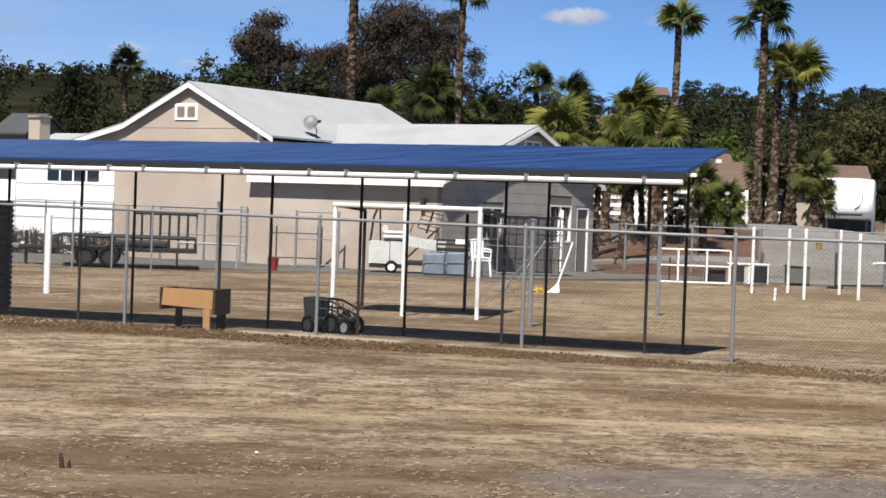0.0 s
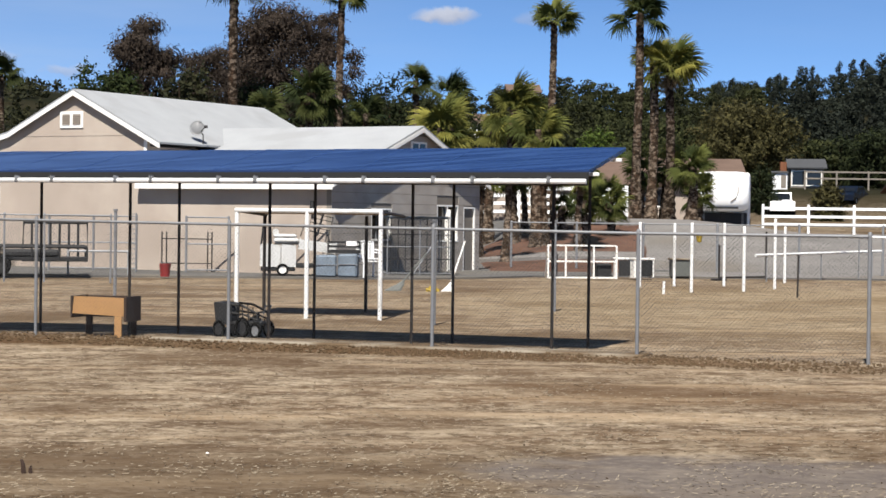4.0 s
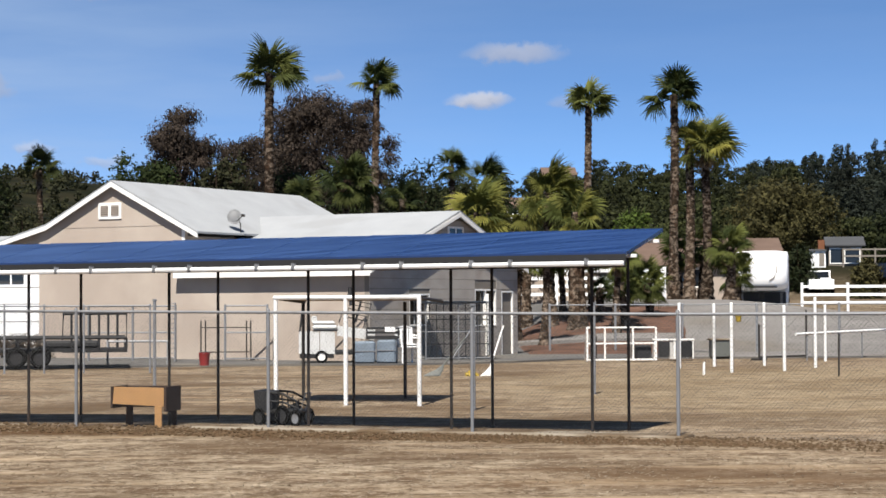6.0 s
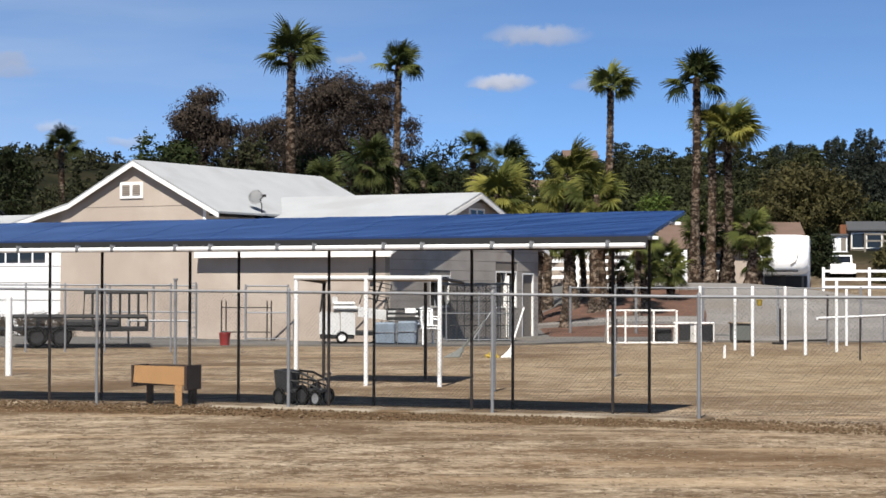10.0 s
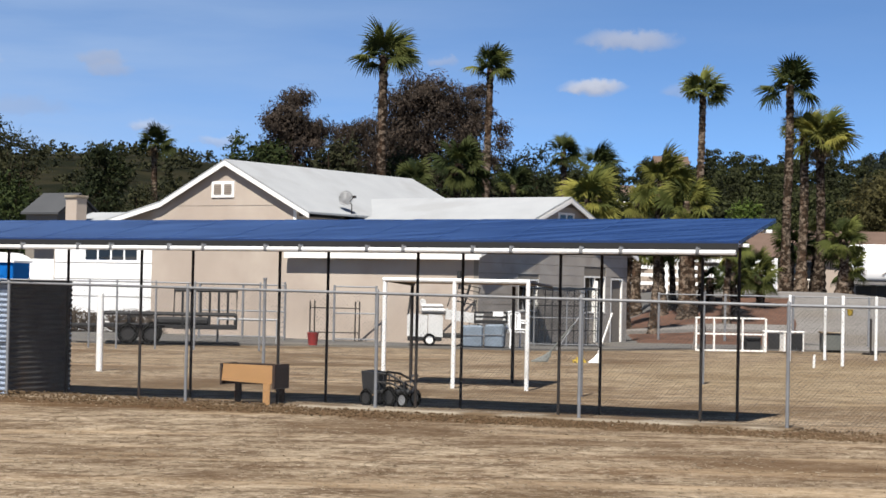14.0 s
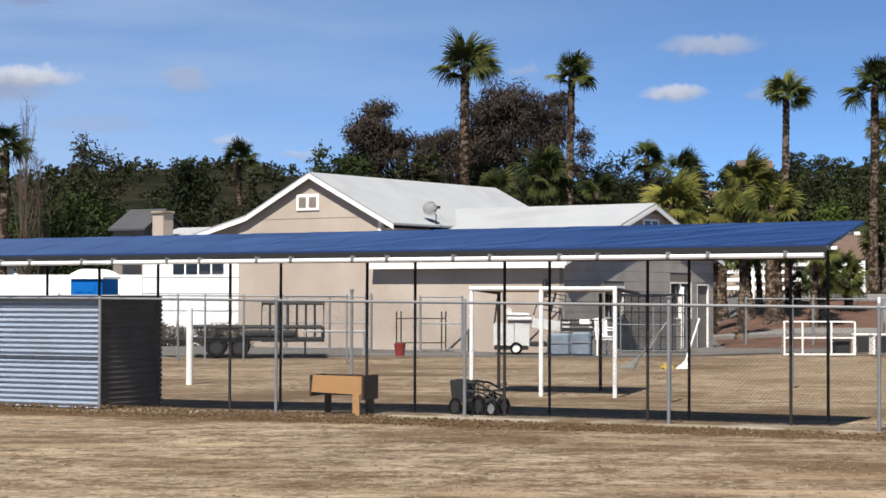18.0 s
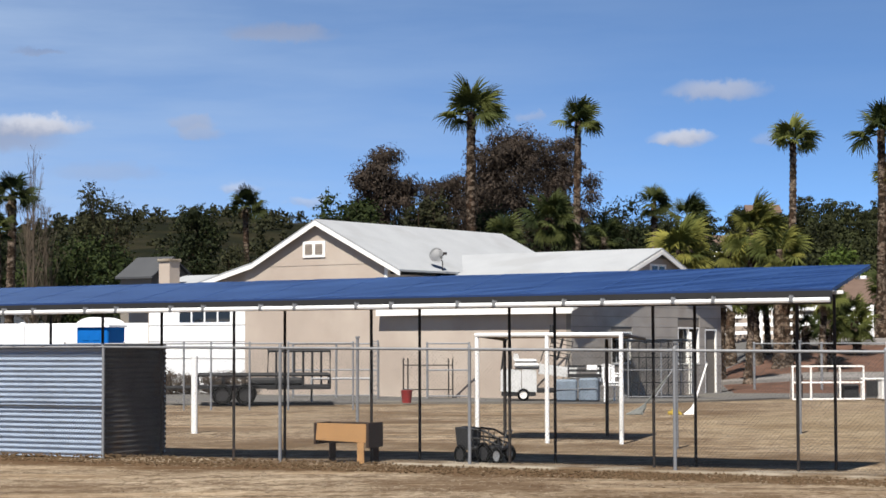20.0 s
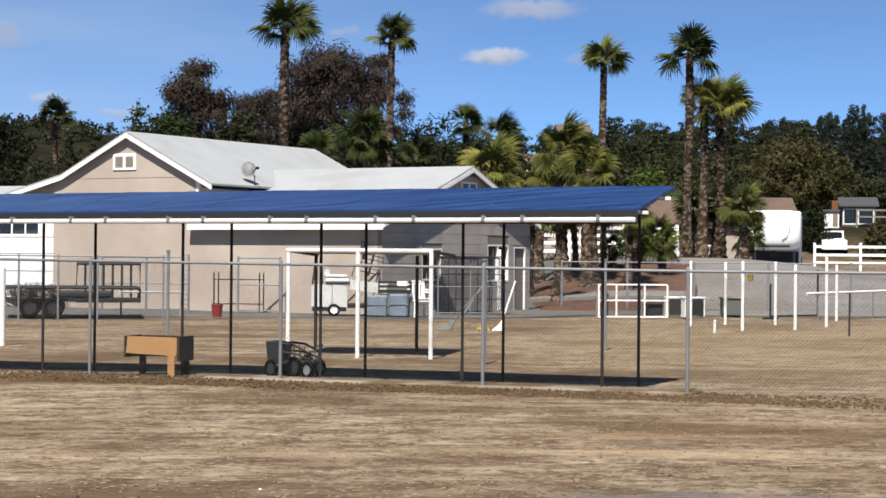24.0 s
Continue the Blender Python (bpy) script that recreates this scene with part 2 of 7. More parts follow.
def palm_bark():
    """Old leaf bases: ragged pale scars over dark gaps, in uneven rings."""
    m = M["palm_bark"]
    nt = m.node_tree
    N, L = nt.nodes.new, nt.links.new
    b = nt.nodes["Principled BSDF"]
    base = b.inputs["Base Color"].links[0].from_socket
    geo, info = N("ShaderNodeNewGeometry"), N("ShaderNodeObjectInfo")
    for scale, size, lo, hi, most, colour in (((4, 4, 6), 1.0, 0.475, 0.58, 0.85, (0.2, 0.156, 0.12, 1)), ((3, 3, 2), 1.0, 0.50, 0.66, 0.6, (0.085, 0.048, 0.030, 1)), ((9, 9, 12), 1.0, 0.48, 0.60, 0.8, (0.016, 0.012, 0.009, 1))):
        mp, no, r, mx = N("ShaderNodeMapping"), N("ShaderNodeTexNoise"), N("ShaderNodeMapRange"), N("ShaderNodeMix")
        mp.inputs["Scale"].default_value = scale
        L(geo.outputs["Position"], mp.inputs["Vector"])
        L(mp.outputs[0], no.inputs["Vector"])
        no.inputs["Scale"].default_value, no.inputs["Detail"].default_value, no.inputs["Roughness"].default_value = size, 5, 0.65
        r.inputs["From Min"].default_value, r.inputs["From Max"].default_value, r.inputs["To Max"].default_value = lo, hi, most
        L(no.outputs["Fac"], r.inputs["Value"])
        mx.data_type = "RGBA"
        mx.inputs["B"].default_value = colour
        L(r.outputs[0], mx.inputs["Factor"])
        L(base, mx.inputs["A"])
        base = mx.outputs["Result"]
    hs, tone = N("ShaderNodeHueSaturation"), N("ShaderNodeMapRange")
    tone.inputs["To Min"].default_value, tone.inputs["To Max"].default_value = 0.7, 1.25
    L(info.outputs["Random"], tone.inputs["Value"])
    L(tone.outputs[0], hs.inputs["Value"])
    L(base, hs.inputs["Color"])
    L(hs.outputs["Color"], b.inputs["Base Color"])


palm_bark()
M["bark"] = mat("bark", (0.0475, 0.0332, 0.0237), 0.95, vary=0.3, scale=4, grain=25, bump=0.5)


# ---- building helpers ----
def mesh_of(name, bm, material, smooth=False):
    me = bpy.data.meshes.new(name)
    bmesh.ops.recalc_face_normals(bm, faces=bm.faces)
    bm.to_mesh(me)
    bm.free()
    for m in material if isinstance(material, (list, tuple)) else (material,):
        me.materials.append(m)
    if smooth:
        me.polygons.foreach_set("use_smooth", [len(p.vertices) < 5 for p in me.polygons])
    return me


def part(name, bm, material, parent=None, label="", smooth=False, m=None):
    """One bmesh as one mesh object, under a thing or a part."""
    ob = new(name, mesh_of(name, bm, material, smooth))
    if parent is not None:
        ob.parent = parent
    if m is not None:
        ob.matrix_basis = m
    if label:
        ob["label"] = label
    return ob


def same(name, data, parent, m):
    """Another object on a mesh that is there already."""
    ob = new(name, data)
    ob.parent = parent
    ob.matrix_basis = m
    return ob


def thing(name, m, label, category, group="", kind=""):
    ob = new(name)
    ob.empty_display_size = 0.2
    ob.matrix_basis = m
    return tagged(ob, label, category, group, kind)


def box(bm, x0, y0, z0, x1, y1, z1, bevel=0.0, m=None):
    vs = [bm.verts.new((x, y, z)) for x in (x0, x1) for y in (y0, y1) for z in (z0, z1)]
    fs = [bm.faces.new([vs[i] for i in f]) for f in ((0, 1, 3, 2), (4, 6, 7, 5), (0, 4, 5, 1), (2, 3, 7, 6), (0, 2, 6, 4), (1, 5, 7, 3))]
    if bevel:
        es = {e for f in fs for e in f.edges}
        r = bmesh.ops.bevel(bm, geom=list(es), offset=bevel, segments=1, affect="EDGES", profile=0.5)
        vs = list({v for f in r["faces"] for v in f.verts} | {v for v in vs if v.is_valid})
    if m is not None:
        for v in vs:
            v.co = m @ v.co
    return vs


def boxes(*rows, bevel=0.0):
    bm = bmesh.new()
    for r in rows:
        box(bm, *r, bevel=bevel)
    return bm


def tube(bm, pts, radii, sides=8, cap=True):
    """A round bar along points; radii: one, or one for each point."""
    pts = [Vector(p) for p in pts]
    if not isinstance(radii, (list, tuple)):
        radii = [radii] * len(pts)
    rings = []
    for i, p in enumerate(pts):
        d = (pts[min(i + 1, len(pts) - 1)] - pts[max(i - 1, 0)]).normalized()
        a = d.cross(Vector((0, 0, 1)) if abs(d.z) < 0.9 else Vector((1, 0, 0))).normalized()
        b = d.cross(a)
        rings.append([bm.verts.new(p + (a * math.cos(2 * math.pi * k / sides) + b * math.sin(2 * math.pi * k / sides)) * radii[i]) for k in range(sides)])
    for r, s in zip(rings, rings[1:]):
        for k in range(sides):
            bm.faces.new((r[k], r[(k + 1) % sides], s[(k + 1) % sides], s[k]))
    if cap:
        for ring in (rings[0][::-1], rings[-1]):
            bm.faces.new([bm.verts.new(v.co) for v in ring])
    return bm


def tubes(*rows, sides=8):
    bm = bmesh.new()
    for pts, r in rows:
        tube(bm, pts, r, sides)
    return bm


def slab(bm, corners, thick):
    """A plate of four or three corners, thick downwards."""
    top = [bm.verts.new(c) for c in corners]
    low = [bm.verts.new(Vector(c) - Vector((0, 0, thick))) for c in corners]
    n = len(top)
    bm.faces.new(top)
    bm.faces.new(low[::-1])
    for k in range(n):
        bm.faces.new((top[k], low[k], low[(k + 1) % n], top[(k + 1) % n]))
    return bm


def prism(bm, outline, y0, y1):
    """An outline in x and z, drawn out from y0 to y1."""
    a = [bm.verts.new((x, y0, z)) for x, z in outline]
    b = [bm.verts.new((x, y1, z)) for x, z in outline]
    n = len(a)
    bm.faces.new(a)
    bm.faces.new(b[::-1])
    for k in range(n):
        bm.faces.new((a[k], b[k], b[(k + 1) % n], a[(k + 1) % n]))
    return bm


# the pen's line: local x along the fence to the right, y away, from the corner post
PEN = pose(3.08, 23.8, 0, 0, 0, -22.54)
# the house: local x along its front to the right, y to its back, from the front corner of the low wing
HOUSE = pose(-1.49, 55.45, 0, 0, 0, -30)


# ---- ground ----
def ease(v):
    v = min(1.0, max(0.0, v))
    return v * v * (3 - 2 * v)


RIDGE = ((-0.60, 22), (-0.34, 24.5), (-0.26, 29.5), (-0.20, 30.5), (-0.15, 28.5), (-0.06, 22), (0.03, 22), (0.10, 25), (0.15, 24), (0.185, 24.5), (0.215, 27), (0.25, 30), (0.32, 29), (0.6, 22))


def height(x, y):
    """Flat round the pens but for a slight fall towards the shelter, a low bank behind on the right, hills beyond."""
    bank = (1.75 - 0.65 * ease((x - 12) / 8)) * ease((y - 67) / 16) * ease((x - 2) / 5) + 1.0 * ease((y - 108) / 14) * ease((x - 12) / 8)
    bank += 2.3 * ease((y - 138) / 11) * ease((x - 24) / 4) * (1 - ease((y - 165) / 60))
    ang = math.atan2(x, max(y, 1.0))
    top = RIDGE[0][1] if ang < 0 else RIDGE[-1][1]
    for (a, p), (b, q) in zip(RIDGE, RIDGE[1:]):
        if a <= ang <= b:
            top = p + (q - p) * ease((ang - a) / (b - a))
    far = math.hypot(x, y) / 430.0
    s = ease((y - 135) / 285.0)
    rough = 1.6 * noise.noise((x * 0.02, y * 0.02, 0)) + 0.8 * noise.noise((x * 0.06, y * 0.06, 5))
    dip = 0.06 * ease((-x - 1) / 7) * (1 - ease((y - 32) / 6)) * ease((y - 8) / 12)
    return bank - dip + s * (max(0.0, top * min(far, 1.15) - 1.5) + rough)


def ground_material():
    m = mat("dry_ground", (0.0989, 0.0679, 0.0434), 0.97, vary=0.35, scale=1.3, grain=16, bump=0.6)
    nt = m.node_tree
    N, L = nt.nodes.new, nt.links.new
    b = nt.nodes["Principled BSDF"]
    base = b.inputs["Base Color"].links[0].from_socket
    geo = N("ShaderNodeNewGeometry")
    # dry straw in streaks along x
    mp = N("ShaderNodeMapping")
    mp.inputs["Scale"].default_value = (1.5, 2.3, 1)
    mp.inputs["Rotation"].default_value = (0, 0, 0.12)
    L(geo.outputs["Position"], mp.inputs["Vector"])
    st = N("ShaderNodeTexNoise")
    st.inputs["Scale"].default_value, st.inputs["Detail"].default_value, st.inputs["Roughness"].default_value = 1.0, 12, 0.72
    L(mp.outputs[0], st.inputs["Vector"])
    mr = N("ShaderNodeMapRange")
    mr.inputs["From Min"].default_value, mr.inputs["From Max"].default_value = 0.42, 0.61
    L(st.outputs["Fac"], mr.inputs["Value"])
    mx = N("ShaderNodeMix")
    mx.data_type = "RGBA"
    mx.inputs["B"].default_value = (0.311, 0.251, 0.179, 1)
    L(mr.outputs[0], mx.inputs["Factor"])
    L(base, mx.inputs["A"])
    # fine litter: pale bits and dark crumbs
    for scale, lo, hi, colour, most in ((6.0, 0.50, 0.60, (0.0628, 0.0433, 0.0259, 1), 0.75), (10.0, 0.53, 0.63, (0.357, 0.295, 0.226, 1), 0.8), (24.0, 0.58, 0.68, (0.0493, 0.0335, 0.0207, 1), 0.45)):
        fn, fr, fm = N("ShaderNodeTexNoise"), N("ShaderNodeMapRange"), N("ShaderNodeMix")
        fn.inputs["Scale"].default_value, fn.inputs["Detail"].default_value, fn.inputs["Roughness"].default_value = scale, 6, 0.7
        L(geo.outputs["Position"], fn.inputs["Vector"])
        fr.inputs["From Min"].default_value, fr.inputs["From Max"].default_value, fr.inputs["To Max"].default_value = lo, hi, most
        L(fn.outputs["Fac"], fr.inputs["Value"])
        fm.data_type = "RGBA"
        fm.inputs["B"].default_value = colour
        L(fr.outputs[0], fm.inputs["Factor"])
        L(mx.outputs["Result"], fm.inputs["A"])
        mx = fm
    # darker bare earth in broad patches
    pt = N("ShaderNodeTexNoise")
    pt.inputs["Scale"].default_value, pt.inputs["Detail"].default_value = 0.3, 9
    L(geo.outputs["Position"], pt.inputs["Vector"])
    m2 = N("ShaderNodeMapRange")
    m2.inputs["From Min"].default_value, m2.inputs["From Max"].default_value = 0.46, 0.64
    m2.inputs["To Max"].default_value = 0.75
    L(pt.outputs["Fac"], m2.inputs["Value"])
    mx2 = N("ShaderNodeMix")
    mx2.data_type = "RGBA"
    mx2.inputs["B"].default_value = (0.0738, 0.0459, 0.0259, 1)
    L(m2.outputs[0], mx2.inputs["Factor"])
    L(mx.outputs["Result"], mx2.inputs["A"])
    # long drifts: trodden brown and bleached straw
    for size, turn, lo, hi, most, colour in (((0.10, 0.62, 1), 0.10, 0.50, 0.64, 0.45, (0.111, 0.065, 0.0335, 1)), ((0.16, 0.95, 1), -0.06, 0.53, 0.66, 0.6, (0.328, 0.245, 0.159, 1)), ((0.5, 2.6, 1), 0.05, 0.55, 0.68, 0.5, (0.0701, 0.0445, 0.026, 1))):
        dm, dn, dr, dx = N("ShaderNodeMapping"), N("ShaderNodeTexNoise"), N("ShaderNodeMapRange"), N("ShaderNodeMix")
        dm.inputs["Scale"].default_value = size
        dm.inputs["Rotation"].default_value = (0, 0, turn)
        dm.inputs["Location"].default_value = (7.3 * most, 3.1, 0)
        L(geo.outputs["Position"], dm.inputs["Vector"])
        L(dm.outputs[0], dn.inputs["Vector"])
        dn.inputs["Scale"].default_value, dn.inputs["Detail"].default_value, dn.inputs["Roughness"].default_value = 1.0, 10, 0.66
        dr.inputs["From Min"].default_value, dr.inputs["From Max"].default_value, dr.inputs["To Max"].default_value = lo, hi, most
        L(dn.outputs["Fac"], dr.inputs["Value"])
        dx.data_type = "RGBA"
        dx.inputs["B"].default_value = colour
        L(dr.outputs[0], dx.inputs["Factor"])
        L(mx2.outputs["Result"], dx.inputs["A"])
        mx2 = dx
    # scrub green on the hills, by height
    sx = N("ShaderNodeSeparateXYZ")
    L(geo.outputs["Position"], sx.inputs[0])
    m3 = N("ShaderNodeMapRange")
    m3.inputs["From Min"].default_value, m3.inputs["From Max"].default_value = 0.5, 4.0
    L(sx.outputs["Z"], m3.inputs["Value"])
    hn = N("ShaderNodeTexNoise")
    hn.inputs["Scale"].default_value, hn.inputs["Detail"].default_value = 0.06, 8
    L(geo.outputs["Position"], hn.inputs["Vector"])
    hr = N("ShaderNodeMix")
    hr.data_type = "RGBA"
    hr.inputs["A"].default_value, hr.inputs["B"].default_value = (0.00842, 0.00972, 0.00518, 1), (0.0207, 0.0188, 0.0104, 1)
    h4 = N("ShaderNodeMapRange")
    h4.inputs["From Min"].default_value, h4.inputs["From Max"].default_value = 0.42, 0.6
    L(hn.outputs["Fac"], h4.inputs["Value"])
    L(h4.outputs[0], hr.inputs["Factor"])
    mx3 = N("ShaderNodeMix")
    mx3.data_type = "RGBA"
    L(m3.outputs[0], mx3.inputs["Factor"])
    L(mx2.outputs["Result"], mx3.inputs["A"])
    L(hr.outputs["Result"], mx3.inputs["B"])
    # trodden brown earth along the fence foot, and a grey gravel patch on the near right
    def near(px, py, turn, rx, ry, edge):
        q = N("ShaderNodeMapping")
        q.vector_type = "TEXTURE"
        q.inputs["Location"].default_value, q.inputs["Rotation"].default_value, q.inputs["Scale"].default_value = (px, py, 0), (0, 0, radians(turn)), (rx, ry, 1000)
        L(geo.outputs["Position"], q.inputs["Vector"])
        wob = N("ShaderNodeTexNoise")
        wob.inputs["Scale"].default_value, wob.inputs["Detail"].default_value = 1.6, 8
        L(geo.outputs["Position"], wob.inputs["Vector"])
        ln = N("ShaderNodeVectorMath")
        ln.operation = "LENGTH"
        L(q.outputs[0], ln.inputs[0])
        add = N("ShaderNodeMath")
        add.operation = "MULTIPLY_ADD"
        add.inputs[1].default_value = 1.3
        L(wob.outputs["Fac"], add.inputs[0])
        L(ln.outputs["Value"], add.inputs[2])
        r = N("ShaderNodeMapRange")
        r.inputs["From Min"].default_value, r.inputs["From Max"].default_value, r.inputs["To Max"].default_value = 1.75, 1.35, edge
        L(add.outputs[0], r.inputs["Value"])
        return r.outputs[0]
    last = mx3.outputs["Result"]
    for spot, colour in ((near(-1.0, 11.2, 0, 7.5, 3.2, 0.55), (0.0686, 0.048, 0.0301, 1)), (near(-4.3, 26.0, -22.54, 13.0, 0.75, 0.85), (0.0784, 0.0458, 0.0233, 1)), (near(2.6, 12.2, -20, 2.2, 1.3, 0.5), (0.118, 0.11, 0.112, 1)), (near(9.5, 38.0, 0, 9, 13, 0.3), (0.253, 0.196, 0.117, 1)), (near(-7.0, 32.0, -22.54, 16, 2.2, 0.45), (0.0924, 0.0622, 0.0362, 1))):
        m4 = N("ShaderNodeMix")
        m4.data_type = "RGBA"
        m4.inputs["B"].default_value = colour
        L(spot, m4.inputs["Factor"])
        L(last, m4.inputs["A"])
        last = m4.outputs["Result"]
    L(last, b.inputs["Base Color"])
    return m


def build_ground():
    xs = sorted(set([*range(-900, -60, 20), *range(-60, 61, 3), *range(80, 901, 20)]))
    ys = sorted(set([*range(-200, 0, 20), *range(0, 60, 2), *range(60, 120, 2), *range(120, 200, 5), *range(200, 1200, 20)]))
    bm = bmesh.new()
    grid = [[bm.verts.new((x, y, height(x, y) + (0.02 * noise.noise((x * 0.3, y * 0.3, 3)) if y < 60 else 0))) for x in xs] for y in ys]
    for r, s in zip(grid, grid[1:]):
        for k in range(len(xs) - 1):
            bm.faces.new((r[k], r[k + 1], s[k + 1], s[k]))
    ob = part("ground", bm, ground_material(), smooth=True)
    tagged(ob, "dry straw-coloured dirt paddock rising to scrubby hills", "ground", kind="structure")
    # paved yard before the house
    bm = bmesh.new()
    cols = []
    for k in range(61):
        x = -62 + k * 1.7
        y0 = 51.5 + 1.6 * ease((x + 12) / 8) + 5.0 * ease((x - 0) / 6) + 0.25 * noise.noise((x * 0.7, 0, 0))
        ys = [y0 + (108 - y0) * j / 30 for j in range(31)]
        cols.append([bm.verts.new((x, y0, -0.1))] + [bm.verts.new((x, y, height(x, y) + 0.05)) for y in ys])
    for p, q in zip(cols, cols[1:]):
        for j in range(31):
            f = bm.faces.new((p[j], q[j], q[j + 1], p[j + 1]))
            c = f.calc_center_median()
            f.material_index = 1 if c.x + 2.5 * noise.noise((c.x * 0.3, c.y * 0.2, 4)) > 8.2 and j > 0 else 0
    M["gravel"] = mat("gravel", (0.172, 0.162, 0.154), 0.95, vary=0.25, scale=0.5, grain=9, bump=0.2, second=(0.15, 0.132, 0.112), amount=0.4, stretch=(0.5, 1.6, 1))
    tagged(part("yard", bm, [M["asphalt"], M["gravel"]]), "grey asphalt yard that turns to pale gravel towards the trailer", "yard", kind="structure")
    bm = bmesh.new()
    bed = []
    for j in range(15):
        y = 61.5 + 1.3 * j
        row = []
        for i in range(17):
            x = 3.2 + (5.2 + 0.17 * j) * i / 16 + 0.3 * noise.noise((i * 0.5, y * 0.4, 2))
            row.append(bm.verts.new((x, y, height(x, y) + (0.11 + 0.05 * noise.noise((x * 1.5, y * 1.5, 0)) if 0 < i < 16 and 0 < j < 14 else -0.02))))
        bed.append(row)
    for p, q in zip(bed, bed[1:]):
        for i in range(16):
            bm.faces.new((p[i], p[i + 1], q[i + 1], q[i]))
    tagged(part("planting_bed", bm, M["mulch"]), "red-brown bark mulch bed under the palms", "planting bed", kind="structure")
    # pale path across the bed
    bm = bmesh.new()
    edge = [[bm.verts.new((x, y, height(x, y) + dz)) for y, dz in ((70.2, -0.1), (70.2, 0.22), (71.6, 0.22), (71.6, -0.1))] for x in [2.9 + 0.45 * k for k in range(15)]]
    for p, q in zip(edge, edge[1:]):
        for k in range(3):
            bm.faces.new((p[k], q[k], q[k + 1], p[k + 1]))
    tagged(part("garden_path", bm, M["gravel"]), "pale gravel path across the mulch bed", "path", kind="structure")
    # concrete strip below the front fence
    bm = bmesh.new()
    box(bm, -6.6, -0.14, -0.2, 0.1, 0.42, 0.028, bevel=0.015, m=PEN)
    M["concrete"] = mat("concrete", (0.237, 0.204, 0.161), 0.9, vary=0.12, scale=2, grain=30, bump=0.2, second=(0.104, 0.0713, 0.0427), amount=0.55)
    tagged(part("concrete_strip", bm, M["concrete"]), "pale dusty concrete strip along the fence foot", "kerb", kind="structure")


build_ground()


# ---- solar canopy ----
def panel_material():
    m = bpy.data.materials.new("solar_cells")
    m.use_nodes = True
    nt = m.node_tree
    N, L = nt.nodes.new, nt.links.new
    b = nt.nodes["Principled BSDF"]
    b.inputs["Roughness"].default_value = 0.2
    b.inputs["Specular IOR Level"].default_value = 0.2
    tc = N("ShaderNodeTexCoord")
    br = N("ShaderNodeTexBrick")
    br.offset = 0.0
    br.inputs["Color1"].default_value, br.inputs["Color2"].default_value = (0.0028, 0.0135, 0.072, 1), (0.0018, 0.0095, 0.053, 1)
    br.inputs["Mortar"].default_value = (0.014, 0.034, 0.11, 1)
    br.inputs["Scale"].default_value, br.inputs["Mortar Size"].default_value = 1.0, 0.006
    br.inputs["Brick Width"].default_value, br.inputs["Row Height"].default_value = 0.157, 0.157
    L(tc.outputs["Object"], br.inputs["Vector"])
    info = N("ShaderNodeObjectInfo")
    hs = N("ShaderNodeHueSaturation")
    mr = N("ShaderNodeMapRange")
    mr.inputs["To Min"].default_value, mr.inputs["To Max"].default_value = 0.98, 1.02
    L(info.outputs["Random"], mr.inputs["Value"])
    L(mr.outputs[0], hs.inputs["Value"])
    L(br.outputs["Color"], hs.inputs["Color"])
    # long pale blue streaks: uneven sky reflection painted into the cell colour
    sheen = N("ShaderNodeTexNoise")
    sheen.inputs["Scale"].default_value, sheen.inputs["Detail"].default_value = 3, 6
    streak_map = N("ShaderNodeMapping")
    streak_map.inputs["Scale"].default_value = (0.22, 4.5, 1)
    streak_map.inputs["Rotation"].default_value = (0, 0, radians(22.5))
    streak_map.inputs["Location"].default_value = (0, 0, 0)
    geo = N("ShaderNodeNewGeometry")
    L(geo.outputs["Position"], streak_map.inputs["Vector"])
    L(streak_map.outputs[0], sheen.inputs["Vector"])
    dm = N("ShaderNodeMix")
    dm.data_type = "RGBA"
    dm.inputs["B"].default_value = (0.028, 0.062, 0.175, 1)
    dr = N("ShaderNodeMapRange")
    dr.inputs["From Min"].default_value, dr.inputs["From Max"].default_value, dr.inputs["To Max"].default_value = 0.43, 0.58, 0.72
    L(sheen.outputs["Fac"], dr.inputs["Value"])
    L(dr.outputs[0], dm.inputs["Factor"])
    L(hs.outputs["Color"], dm.inputs["A"])
    L(dm.outputs["Result"], b.inputs["Base Color"])
    return m


FRONT_POSTS = (-1.21, -3.1, -5.13, -7.23, -9.48, -11.8, -14.05)
BACK_POSTS = (-0.97, -2.83, -4.83, -6.9, -9.12, -11.3, -13.4)


